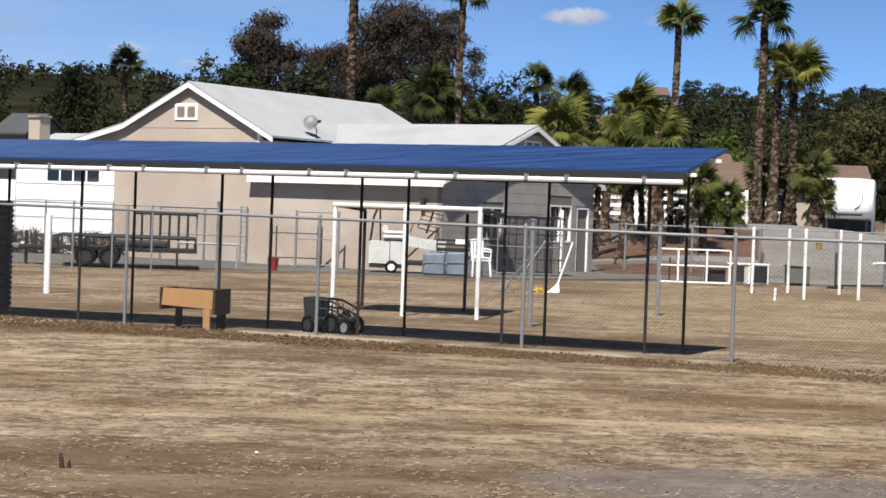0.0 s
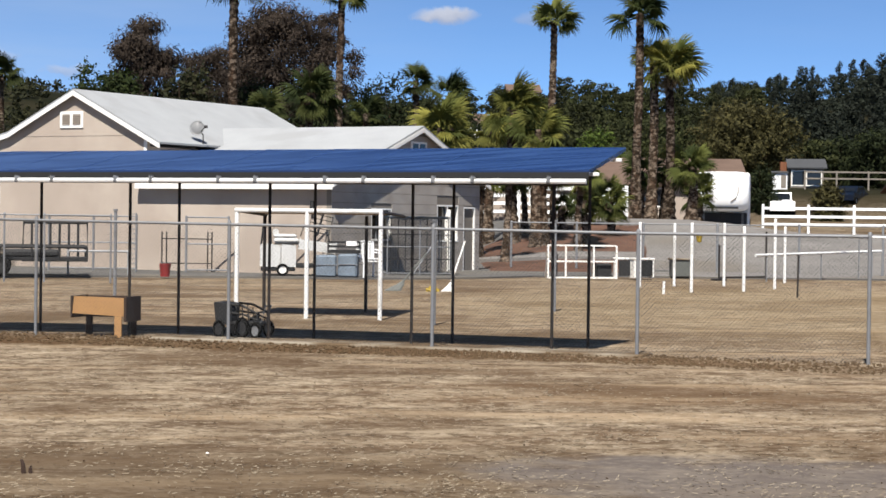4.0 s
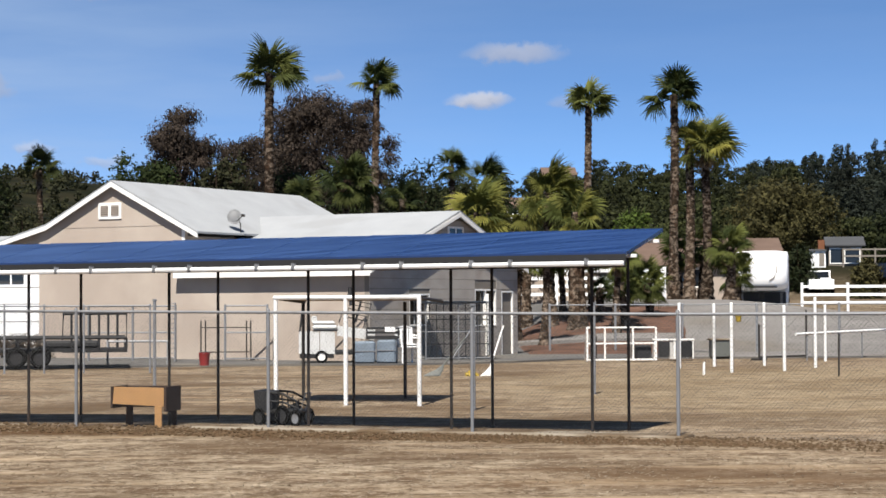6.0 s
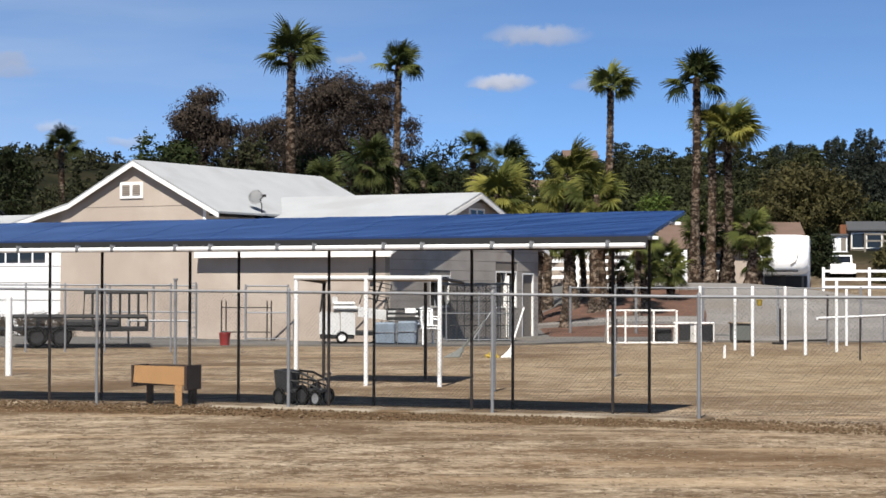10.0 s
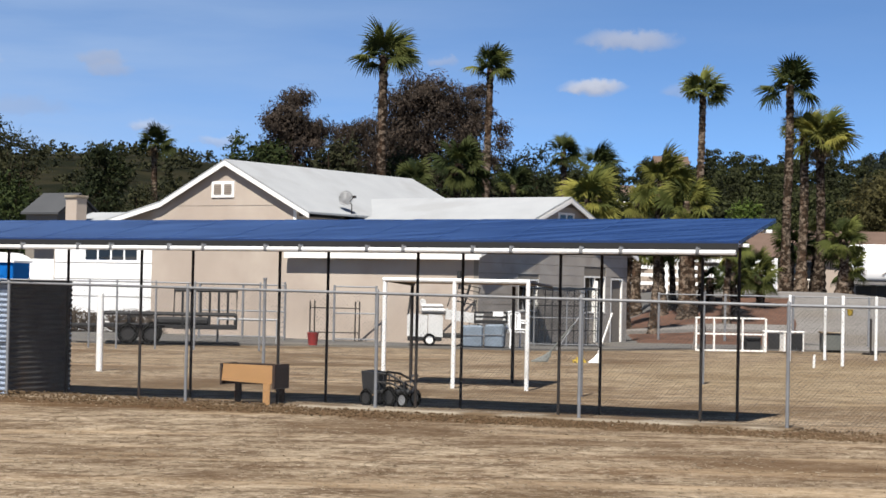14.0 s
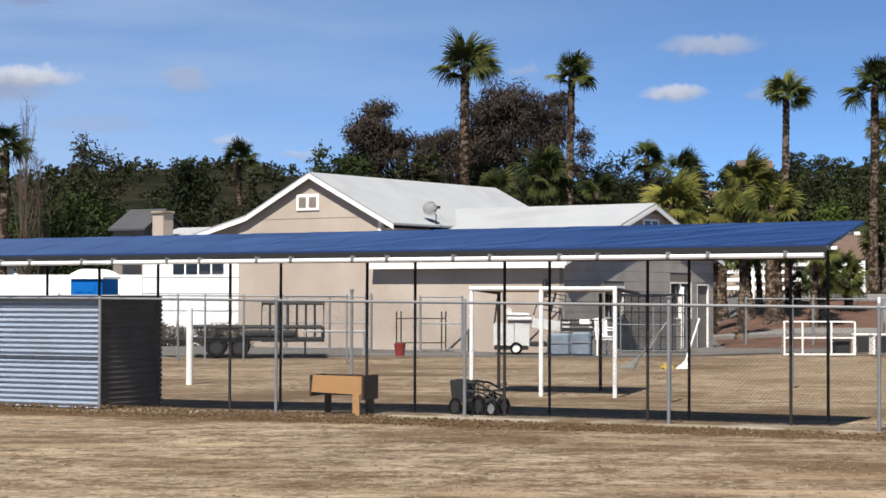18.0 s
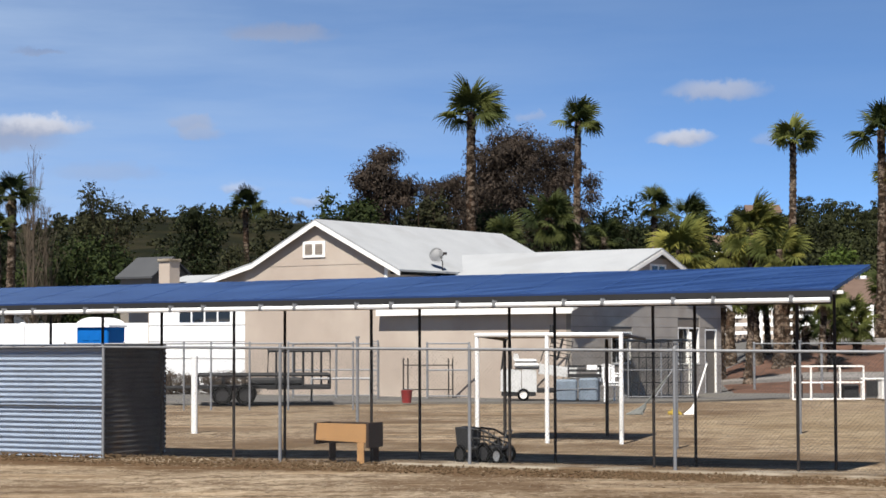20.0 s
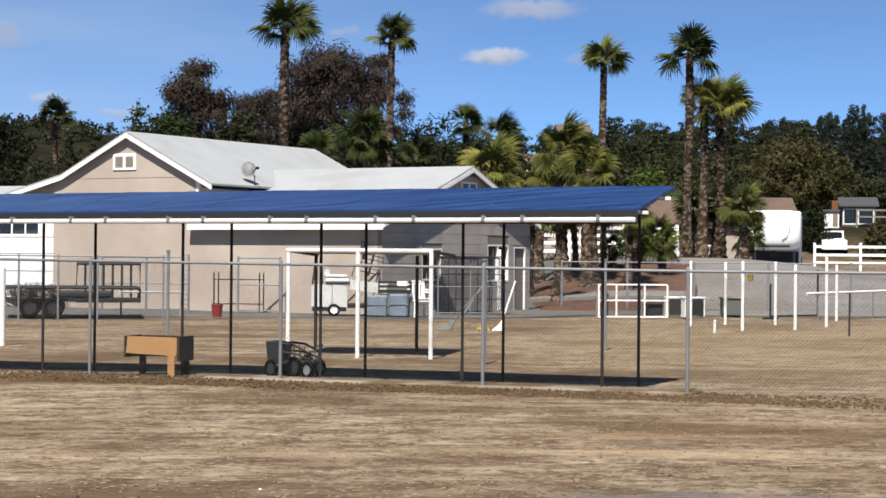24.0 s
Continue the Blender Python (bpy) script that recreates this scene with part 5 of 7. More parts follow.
def woods(name, spots, kind, count, size, label):
    """Far trees too many to count, in one mesh, each built of a few lobes: spots are (x, y, height, width, pointed)."""
    rnd = random.Random(len(spots))
    verts, faces = [], []
    for x, y, h, w, pointed in spots:
        z = height(x, y)
        lobes = []
        for k in range(9):
            f = (k + 0.6) / 9
            wide = w / 2 * ((1 - f) * 0.75 + 0.10 if pointed else 0.75 * math.sin(math.pi * min(1, 0.25 + 0.65 * f)))
            a, r = k * 2.4 + rnd.uniform(-0.4, 0.4), wide * rnd.uniform(0.4, 0.9)
            if k % 3 == 0:
                r = 0
            lobes.append((x + r * math.cos(a), y + r * math.sin(a), z + h * f * 0.94, w * (0.17 if pointed else 0.24) * rnd.uniform(0.8, 1.25) * (1.15 - 0.5 * f if pointed else 1.0), h * rnd.uniform(0.07, 0.11) * (1.3 if pointed else 1.0)))
        for q in range(count):
            lx, ly, lz, lr, lh = lobes[q % 9]
            u = Vector((rnd.gauss(0, 1), rnd.gauss(0, 1), rnd.gauss(0.25, 1))).normalized() * rnd.uniform(0.1, 1.0) ** 0.5
            c = Vector((lx + u.x * lr, ly + u.y * lr, lz + u.z * lh))
            s = size * rnd.uniform(0.6, 1.4)
            face = (u.normalized() + Vector((rnd.gauss(0, 0.35), rnd.gauss(0, 0.35), rnd.gauss(0, 0.35)))).normalized()
            d = face.cross(Vector((rnd.gauss(0, 1), rnd.gauss(0, 1), rnd.gauss(0, 1)))).normalized()
            e = face.cross(d)
            n = len(verts)
            verts += [c + d * s * 0.5, c + e * s * 0.32, c - d * s * 0.5, c - e * s * 0.32]
            faces.append((n, n + 1, n + 2, n + 3))
    me = bpy.data.meshes.new(name)
    me.from_pydata(verts, [], faces)
    me.materials.append(M[kind])
    return tagged(new(name, me), label, "woods", kind="stuff")


def spread(seed, n, a0, a1, y0, y1, h0, h1, w, pointed):
    rnd = random.Random(seed)
    out = []
    for _ in range(n):
        y = rnd.uniform(y0, y1)
        out.append((y * math.tan(rnd.uniform(a0, a1)), y, rnd.uniform(h0, h1), w * rnd.uniform(0.7, 1.3), pointed if rnd.random() < 0.8 else not pointed))
    return out


woods("hill_woods", spread(1, 330, 0.165, 0.36, 240, 440, 5, 8.5, 5.4, True), "conifer", 640, 0.42, "dark conifer woods covering the hill")
woods("far_woods", spread(2, 300, -0.02, 0.19, 190, 430, 4.5, 8, 7.0, False), "hill_oak", 640, 0.48, "dark green woods along the far hillside")
woods("near_woods", [q for q in spread(3, 60, 0.02, 0.30, 150, 200, 4.5, 7, 6.5, False) if q[1] > 172 or q[0] < 22], "hill_oak", 1100, 0.36, "green trees at the foot of the hill")
woods("left_woods", spread(4, 110, -0.42, -0.19, 150, 230, 2.2, 4.4, 7, False), "hill_oak", 1100, 0.38, "dark green trees at the foot of the left hill")
woods("hill_scrub", spread(5, 800, -0.5, 0.02, 260, 470, 1.2, 3.5, 4, False), "leaf_olive", 60, 0.7, "olive scrub dotted over the far hill")

# short palms with thick dry skirts in the planting bed
for k, (x, y, h) in enumerate(((3.6, 74, 3.5), (4.35, 70, 3.6), (4.9, 76, 3.4), (5.5, 78, 3.7), (6.0, 74, 3.5), (6.6, 77, 3.6), (7.1, 72, 3.3), (8.3, 79, 2.7))):
    palm(x, y, h, 1.0, 0.15, 0.0, 60 + k, "frond_mid", leaves=16, skirt=8, label="short fan palm with a thick brown skirt of dead fronds")


# ---- pen furniture ----
def wheel(parent, m, r, w, hub="trim_white"):
    bm = bmesh.new()
    prof = [(r * 0.62, -w / 2), (r * 0.92, -w / 2), (r, -w * 0.3), (r, w * 0.3), (r * 0.92, w / 2), (r * 0.62, w / 2)]
    n = 20
    rings = [[bm.verts.new((q * math.cos(2 * math.pi * k / n), y, q * math.sin(2 * math.pi * k / n))) for q, y in prof] for k in range(n)]
    for k in range(n):
        a, b = rings[k], rings[(k + 1) % n]
        for j in range(len(prof)):
            i = (j + 1) % len(prof)
            bm.faces.new((a[j], a[i], b[i], b[j]))
    wh = part("wheel", bm, M["rubber"], parent, "", True, m=m)
    bm = bmesh.new()
    tube(bm, [(0, -w * 0.35, 0), (0, w * 0.35, 0)], r * 0.63, 16)
    part("rim", bm, M[hub], wh)
    return wh


def build_trough():
    t = thing("feed_trough", PEN @ pose(-7.56, 0.16, -0.045, 0, 0, 6), "orange plywood feed trough with dark wooden ends beside the fence", "trough")
    bm = bmesh.new()
    prism(bm, [(-0.38, 0.34), (0.37, 0.31), (0.37, 0.56), (-0.36, 0.57)], -0.02, 0.02)
    part("front_board", bm, M["wood_orange"], t)
    part("back_board", boxes((-0.36, 0.42, 0.30, 0.36, 0.46, 0.57)), M["wood_brown"], t)
    part("end_board", boxes((0.372, -0.02, 0.24, 0.41, 0.47, 0.575)), M["wood_brown"], t)
    part("end_board", boxes((-0.41, -0.02, 0.28, -0.382, 0.47, 0.575)), M["wood_brown"], t)
    part("bottom_board", boxes((-0.36, 0.022, 0.30, 0.36, 0.418, 0.325)), M["wood_brown"], t)
    for x, y, mt in ((0.30, -0.045, "wood_orange"), (-0.33, 0.40, "wood_brown"), (0.32, 0.40, "wood_brown")):
        part("leg", boxes((x - 0.05, y, -0.02, x + 0.05, y + 0.024, 0.31)), M[mt], t)


def build_feeder():
    f = thing("garden_cart", PEN @ pose(-5.70, 0.78, 0, 0, 0, 8) @ Matrix.Diagonal((0.72, 1, 1.05, 1)), "black wheeled garden cart with pipe rails under the canopy", "cart")
    bm = bmesh.new()
    prism(bm, [(-0.42, 0.20), (-0.20, 0.17), (-0.16, 0.44), (-0.46, 0.46)], -0.24, 0.24)
    part("tub", bm, M["black"], f)
    part("deck", boxes((-0.18, -0.22, 0.17, 0.40, 0.22, 0.215), bevel=0.01), M["black"], f)
    for y in (-0.23, 0.23):
        part("side_rail", tubes(([(-0.18, y, 0.44), (0.1, y, 0.42), (0.36, y, 0.33), (0.44, y, 0.16)], 0.016), sides=6), M["black"], f)
        part("middle_rail", tubes(([(-0.18, y, 0.33), (0.12, y, 0.31), (0.38, y, 0.24)], 0.013), sides=6), M["black"], f)
        for k in range(5):
            x = -0.1 + 0.11 * k
            part("stake", tubes(([(x, y, 0.2), (x - 0.03, y, 0.43 - 0.012 * k * k)], 0.011), sides=6), M["black"], f)
        for x, r in ((-0.33, 0.12), (0.12, 0.14), (0.38, 0.11)):
            wheel(f, pose(x, y * 1.25, r), r, 0.06, "galv" if x > 0.3 else "black")
    part("handle", tubes(([(0.40, -0.1, 0.2), (0.5, -0.12, 0.42), (0.5, 0.12, 0.42), (0.40, 0.1, 0.2)], 0.013), sides=6), M["galv"], f, "bent grey pipe handle")


build_trough()
build_feeder()


# ---- pipe corral panels and the utility trailer behind ----
def pipe_panel(name, p, heading, length, h, bars, posts, label, mt="galv", r=0.022, thick=0.035):
    g = thing(name, pose(*p, 0, 0, 0, heading), label, "corral panel", kind="")
    for z in bars:
        part("rail", tubes(([(0, 0, z), (length, 0, z)], r)), M[mt], g)
    for x in posts:
        part("post", tubes(([(x, 0, -0.05), (x, 0, h)], thick)), M[mt], g)
    return g


pipe_panel("corral_panel", (-9.65, 57.3), 1, 2.5, 1.66, (0.12, 0.86, 1.62), (0, 1.27, 2.5), "grey steel pipe corral panel before the house")
pipe_panel("corral_panel", (-5.62, 56.4), 0, 1.2, 1.66, (0.12, 0.86, 1.62), (0, 1.2), "grey steel pipe corral panel before the house")
pipe_panel("hitching_rail", (-8.45, 53.0), 1, 1.66, 0.70, (0.68,), (0.03, 1.63), "low pale pipe rail on two legs at the yard edge", "dish", 0.03, 0.03)
pipe_panel("small_gate", (-6.33, 56.6), 2, 1.42, 1.20, (0.3, 1.0), (0.0, 0.13, 1.3, 1.42), "small dark steel gate frame against the wall", "steel_dark", 0.015, 0.02)
pipe_panel("ladder_gate", (-7.15, 56.0), 20, 0.16, 1.72, [0.15 + 0.14 * k for k in range(12)], (0.0, 0.16), "narrow grey steel gate seen edge on", "galv", 0.012, 0.024)
g = thing("gate_post", pose(-5.3, 39.2, 0), "tall grey steel gate post in the paddock", "post")
part("post_tube", tubes(([(0, 0, -0.05), (0, 0, 1.72)], 0.032)), M["galv"], g)
part("post_cap", tubes(([(0, 0, 1.72), (0, 0, 1.76)], 0.045)), M["galv"], g)
for x, y, h in ((0.78, 30.4, 1.6), (3.07, 35.4, 1.62)):
    g = thing("gate_post", pose(x, y, 0), "grey galvanised steel post standing in the paddock", "post")
    part("post_tube", tubes(([(0, 0, -0.05), (0, 0, h)], 0.034)), M["galv"], g)
    part("post_cap", tubes(([(0, 0, h), (0, 0, h + 0.03)], 0.048)), M["galv"], g)


def build_trailer():
    t = thing("utility_trailer", pose(-11.9, 50.6, 0.03, 0, 0, 10), "black steel utility trailer with a raised mesh ramp", "trailer")
    L_, W_ = 4.3, 1.8
    part("bed", boxes((0.8, 0, 0.42, L_, W_, 0.50)), M["black"], t)
    for y in (0.0, W_):
        part("side_rail", tubes(([(0.8, y, 0.78), (L_, y, 0.78)], 0.04)), M["black"], t)
        for k in range(6):
            part("stake", tubes(([(0.8 + (L_ - 0.8) * k / 5, y, 0.48), (0.8 + (L_ - 0.8) * k / 5, y, 0.78)], 0.025)), M["black"], t)
    part("front_rail", tubes(([(0.8, 0, 0.78), (0.8, W_, 0.78)], 0.04)), M["black"], t)
    part("drawbar", tubes(([(0.85, 0.2, 0.45), (-0.3, W_ / 2, 0.44), (0.85, W_ - 0.2, 0.45)], 0.05)), M["black"], t)
    part("jack", tubes(([(-0.05, W_ / 2, 0.0), (-0.05, W_ / 2, 0.85)], 0.045)), M["black"], t)
    part("coupler", boxes((-0.48, W_ / 2 - 0.06, 0.40, -0.2, W_ / 2 + 0.06, 0.52), bevel=0.02), M["galv"], t)
    for y in (-0.16, W_ + 0.16):
        for x in (1.5, 2.1):
            wheel(t, pose(x, y, 0.27), 0.27, 0.2, "black")
        bm = bmesh.new()
        pts = [(1.8 + 0.72 * math.cos(a), y, 0.36 + 0.34 * math.sin(a)) for a in [math.pi * k / 10 for k in range(11)]]
        for p, q in zip(pts, pts[1:]):
            vs = [bm.verts.new((p[0], p[1] + d, p[2] + e)) for d, e in ((-0.12, 0), (0.12, 0), (0.12, 0.015), (-0.12, 0.015))] + [bm.verts.new((q[0], q[1] + d, q[2] + e)) for d, e in ((-0.12, 0), (0.12, 0), (0.12, 0.015), (-0.12, 0.015))]
            for f in ((0, 1, 5, 4), (1, 2, 6, 5), (2, 3, 7, 6), (3, 0, 4, 7)):
                bm.faces.new([vs[i] for i in f])
        part("fender", bm, M["black"], t)
    ramp = part("ramp", tubes(([(L_ - 1.65, W_ + 0.1, 0.4), (L_ - 1.62, W_ + 0.12, 1.4), (L_ + 0.05, W_ + 0.12, 1.4), (L_ + 0.05, W_ + 0.1, 0.4), (L_ - 1.65, W_ + 0.1, 0.4)], 0.045)), M["black"], t, "upright black ramp gate")
    for k in range(1, 7):
        x = L_ - 1.65 + 1.7 * k / 7
        part("ramp_bar", tubes(([(x, W_ + 0.1, 0.4), (x, W_ + 0.12, 1.4)], 0.032)), M["black"], ramp)
    for z in (0.75, ):
        part("ramp_bar", tubes(([(L_ - 1.65, W_ + 0.1, z), (L_ + 0.05, W_ + 0.1, z)], 0.032)), M["black"], ramp)
    part("load", boxes((2.2, 0.5, 0.5, 3.6, 1.3, 0.70), bevel=0.06), M["black"], t, "dark covered load on the bed")


build_trailer()


def build_bucket():
    b = thing("bucket", pose(-5.75, 52.2, 0.05), "red plastic bucket on the yard", "bucket")
    bm = bmesh.new()
    tube(bm, [(0, 0, 0), (0, 0, 0.32), (0, 0, 0.34), (0, 0, 0.34), (0, 0, 0.04)], [0.12, 0.155, 0.165, 0.14, 0.11], 16)
    part("tub", bm, M["red"], b, "", True)
    part("handle", tubes(([(0.15 * math.cos(a), 0.02, 0.32 + 0.06 * math.sin(a)) for a in [math.pi * k / 8 for k in range(9)]], 0.006), sides=5), M["galv"], b)


build_bucket()


# ---- along the house: cart, bales, chair, frames, tools ----
def build_cart():
    c = thing("golf_cart", pose(-3.37, 53.95, 0.05, 0, 0, 3), "white golf cart with a bare tilted frame parked by the wall", "golf cart")
    for x0, x1 in ((0.0, 0.56), (0.58, 0.98)):
        bm = bmesh.new()
        prism(bm, [(x0, 0.26), (x1, 0.24), (x1, 0.80), (x1 - 0.03, 0.84), (x0 + 0.03, 0.86), (x0, 0.82)], 0.0, 1.1)
        part("rear_body", bm, M["cart_white"], c, "white body panel")
    part("body_gap", boxes((0.565, 0.02, 0.26, 0.575, 1.08, 0.80)), M["black"], c)
    part("skirt", boxes((0.02, 0.02, 0.13, 0.96, 1.08, 0.238), bevel=0.02), M["black"], c)
    part("chassis", boxes((0.98, 0.06, 0.22, 1.95, 1.04, 0.34), bevel=0.02), M["black"], c)
    part("seat_base", boxes((0.40, 0.04, 0.862, 1.05, 1.06, 0.90)), M["black"], c)
    part("seat", boxes((0.36, 0.03, 0.90, 1.06, 1.07, 1.03), bevel=0.05), M["cart_white"], c, "white bench seat")
    part("seat", boxes((0.36, 0.05, 1.035, 1.0, 1.05, 1.14), bevel=0.05), M["cart_white"], c, "white bench cushion lying on the seat")
    bm = bmesh.new()
    tube(bm, [(0.42, 0.15, 1.18), (0.42, 0.95, 1.20)], 0.085, 10)
    part("cushion_roll", bm, M["cart_white"], c, "", True)
    part("cargo_tray", boxes((0.0, 0.0, 0.0, 1.02, 1.1, 0.03), (0.0, 0.0, 0.031, 0.03, 1.1, 0.30), (0.99, 0.0, 0.031, 1.02, 1.1, 0.30), (0.031, 0.0, 0.031, 0.989, 0.03, 0.26), (0.031, 1.07, 0.031, 0.989, 1.1, 0.26)), M["cart_white"], c, "white cargo tray", m=pose(1.04, 0.0, 0.74, 0, 7, 0))
    for y in (0.04, 1.06):
        part("windscreen_post", tubes(([(0.02, y, 0.82), (0.10, y, 1.5), (0.22, y, 1.80)], 0.022)), M["black"], c)
        part("roof_post", tubes(([(0.30, y, 0.86), (0.26, y, 1.80)], 0.018)), M["black"], c)
        part("back_post", tubes(([(1.55, y, 1.1), (1.75, y, 1.82)], 0.022)), M["black"], c)
        part("roof_rail", tubes(([(0.22, y, 1.80), (1.78, y, 1.83)], 0.022)), M["black"], c)
    part("roof_bar", tubes(([(0.22, 0.04, 1.80), (0.22, 1.06, 1.80)], 0.02)), M["black"], c)
    part("roof_bar", tubes(([(1.76, 0.04, 1.83), (1.76, 1.06, 1.83)], 0.02)), M["black"], c)
    rack = part("rack", tubes(([(1.30, -0.02, 1.25), (1.42, -0.02, 1.72), (1.98, -0.02, 1.60), (1.86, -0.02, 1.13), (1.30, -0.02, 1.25)], 0.02), sides=6), M["black"], c, "tilted black rack")
    for k in range(1, 4):
        part("rack_bar", tubes(([(1.30 + 0.03 * k, -0.02, 1.25 + 0.118 * k), (1.86 + 0.03 * k, -0.02, 1.13 + 0.118 * k)], 0.013), sides=6), M["black"], rack)
    part("steering_wheel", tubes(([(1.15 + 0.05 * math.sin(a), 0.35 + 0.17 * math.cos(a), 1.25 + 0.16 * math.sin(a)) for a in [2 * math.pi * k / 14 for k in range(15)]], 0.015), sides=6), M["black"], c)
    for x, r in ((0.62, 0.17), (1.75, 0.20)):
        for y in (0.02, 1.08):
            wheel(c, pose(x, y - 0.06 if y < 0.5 else y + 0.06, r), r, 0.15)


def build_bale(x, y, w, h, turn):
    b = thing("tarp_bale", pose(x, y, 0.05, 0, 0, turn), "blue-grey wrapped block beside the cart", "bale", "wrapped blocks")
    bm = bmesh.new()
    box(bm, -w / 2, 0, 0, w / 2, 0.5, h, bevel=0.05)
    for v in bm.verts:
        v.co += Vector((noise.noise(v.co * 4), noise.noise(v.co * 5 + Vector((3, 0, 0))), noise.noise(v.co * 4 + Vector((0, 7, 0))))) * 0.03
    part("wrap", bm, M["canvas_blue"], b)
    part("strap", boxes((-w / 2 - 0.012, -0.028, h * 0.55 - 0.008, w / 2 + 0.012, -0.004, h * 0.55 + 0.008)), M["galv"], b)


def build_chair():
    c = thing("garden_chair", pose(-0.40, 53.6, 0.05, 0, 0, 25), "stack of white plastic garden chairs with arms", "chair")
    for k in range(2):
        z = k * 0.07
        part("seat", boxes((-0.24, -0.22, 0.42 + z, 0.24, 0.22, 0.45 + z), bevel=0.01), M["vinyl"], c)
        for sx in (-1, 1):
            part("leg", tubes(([(sx * 0.24, -0.22, 0.42 + z), (sx * 0.27, -0.26, 0.0 + z)], 0.025), sides=6), M["vinyl"], c)
            part("leg", tubes(([(sx * 0.24, 0.22, 0.42 + z), (sx * 0.26, 0.28, 0.0 + z)], 0.025), sides=6), M["vinyl"], c)
            part("arm", tubes(([(sx * 0.27, -0.22, 0.43 + z), (sx * 0.29, -0.2, 0.66 + z), (sx * 0.27, 0.22, 0.68 + z)], 0.022), sides=6), M["vinyl"], c)
        for j in range(5):
            part("back_slat", boxes((-0.2 + j * 0.088, 0.22 + z * 0.2, 0.46 + z, -0.15 + j * 0.088, 0.245 + z * 0.2, 0.86 + z)), M["vinyl"], c)
        part("back_rim", tubes(([(-0.24, 0.235, 0.45 + z), (-0.23, 0.24, 0.88 + z), (0, 0.25, 0.92 + z), (0.23, 0.24, 0.88 + z), (0.24, 0.235, 0.45 + z)], 0.022), sides=6), M["vinyl"], c)


build_cart()
build_bale(-1.56, 53.25, 0.60, 0.60, 4)
build_bale(-0.98, 53.2, 0.54, 0.64, -6)
build_chair()
cr = thing("plastic_crate", pose(-1.08, 53.5, 0.70, 0, 0, 5), "black plastic crate stacked on the wrapped blocks", "crate")
part("bottom", boxes((-0.42, -0.16, 0, 0.42, 0.18, 0.02)), M["black"], cr)
for y in (-0.18, 0.18):
    part("side", boxes((-0.42, y - 0.012, 0, 0.42, y + 0.012, 0.09), (-0.42, y - 0.012, 0.15, 0.42, y + 0.012, 0.21), (-0.42, y - 0.012, 0.27, 0.42, y + 0.012, 0.32)), M["black"], cr)
for x in (-0.43, 0.43):
    part("end", boxes((x - 0.012, -0.19, 0, x + 0.012, 0.19, 0.32)), M["black"], cr)
part("cover", boxes((0.05, -0.2, 0.2, 0.33, -0.193, 0.33)), M["vinyl"], cr, "white paper scrap")


def dog_kennel():
    k = thing("wire_kennel", pose(0.1, 56.2, 0.05, 0, 0, 12), "wire dog kennel with a sagging blue-grey tarp roof", "kennel")
    w, d, h = 1.9, 1.6, 1.62
    for x, y in ((0, 0), (w, 0), (w, d), (0, d), (w * 0.5, 0)):
        part("post", tubes(([(x, y, 0), (x, y, h)], 0.022)), M["galv"], k)
    for a, b in (((0, 0), (w, 0)), ((w, 0), (w, d)), ((w, d), (0, d)), ((0, d), (0, 0))):
        for z in (0.05, 0.8, h):
            part("rail", tubes(([(*a, z), (*b, z)], 0.018)), M["galv"], k)
    part("wire_mesh", chain_mesh(w, 0.05, h, 0.1, 0.003), M["wire"], k)
    part("wire_mesh", chain_mesh(w, 0.05, h, 0.1, 0.003), M["wire"], k, m=pose(0, d, 0))
    for i in range(9):
        part("bar", tubes(([(w * (i + 0.5) / 9, 0.03, 0.05), (w * (i + 0.5) / 9, 0.03, h)], 0.014), sides=6), M["black"], k)
    for z in (0.45, 1.15):
        part("bar", tubes(([(0, 0.03, z), (w, 0.03, z)], 0.016), sides=6), M["black"], k)
    bm = bmesh.new()
    rows = [[bm.verts.new((-0.15 + (w + 0.3) * i / 8, -0.15 + (d + 0.3) * j / 5, h + 0.06 - 0.10 * math.sin(math.pi * i / 8) * math.sin(math.pi * j / 5) - 0.02 * (i % 2))) for i in range(9)] for j in range(6)]
    for a, b in zip(rows, rows[1:]):
        for i in range(8):
            bm.faces.new((a[i], a[i + 1], b[i + 1], b[i]))
    bmesh.ops.solidify(bm, geom=bm.faces[:], thickness=0.012)
    part("tarp", bm, M["canvas_blue"], k, "sagging blue-grey tarp")


dog_kennel()


def leaning(name, pts, r, mt, label, cat):
    t = thing(name, pose(*pts[0]), label, cat)
    o = Vector(pts[0])
    part("pole", tubes(([tuple(Vector(p) - o) for p in pts], r)), M[mt], t)
    return t


leaning("plank", [(2.0, 61.3, 0.05), (2.02, 61.5, 1.95)], 0.05, "trim_white", "white board standing against the door frame", "board")
leaning("wooden_pole", [(0.7, 52.4, 0.05), (1.4, 53.0, 1.1)], 0.02, "galv", "grey pole leaning on the kennel", "pole")


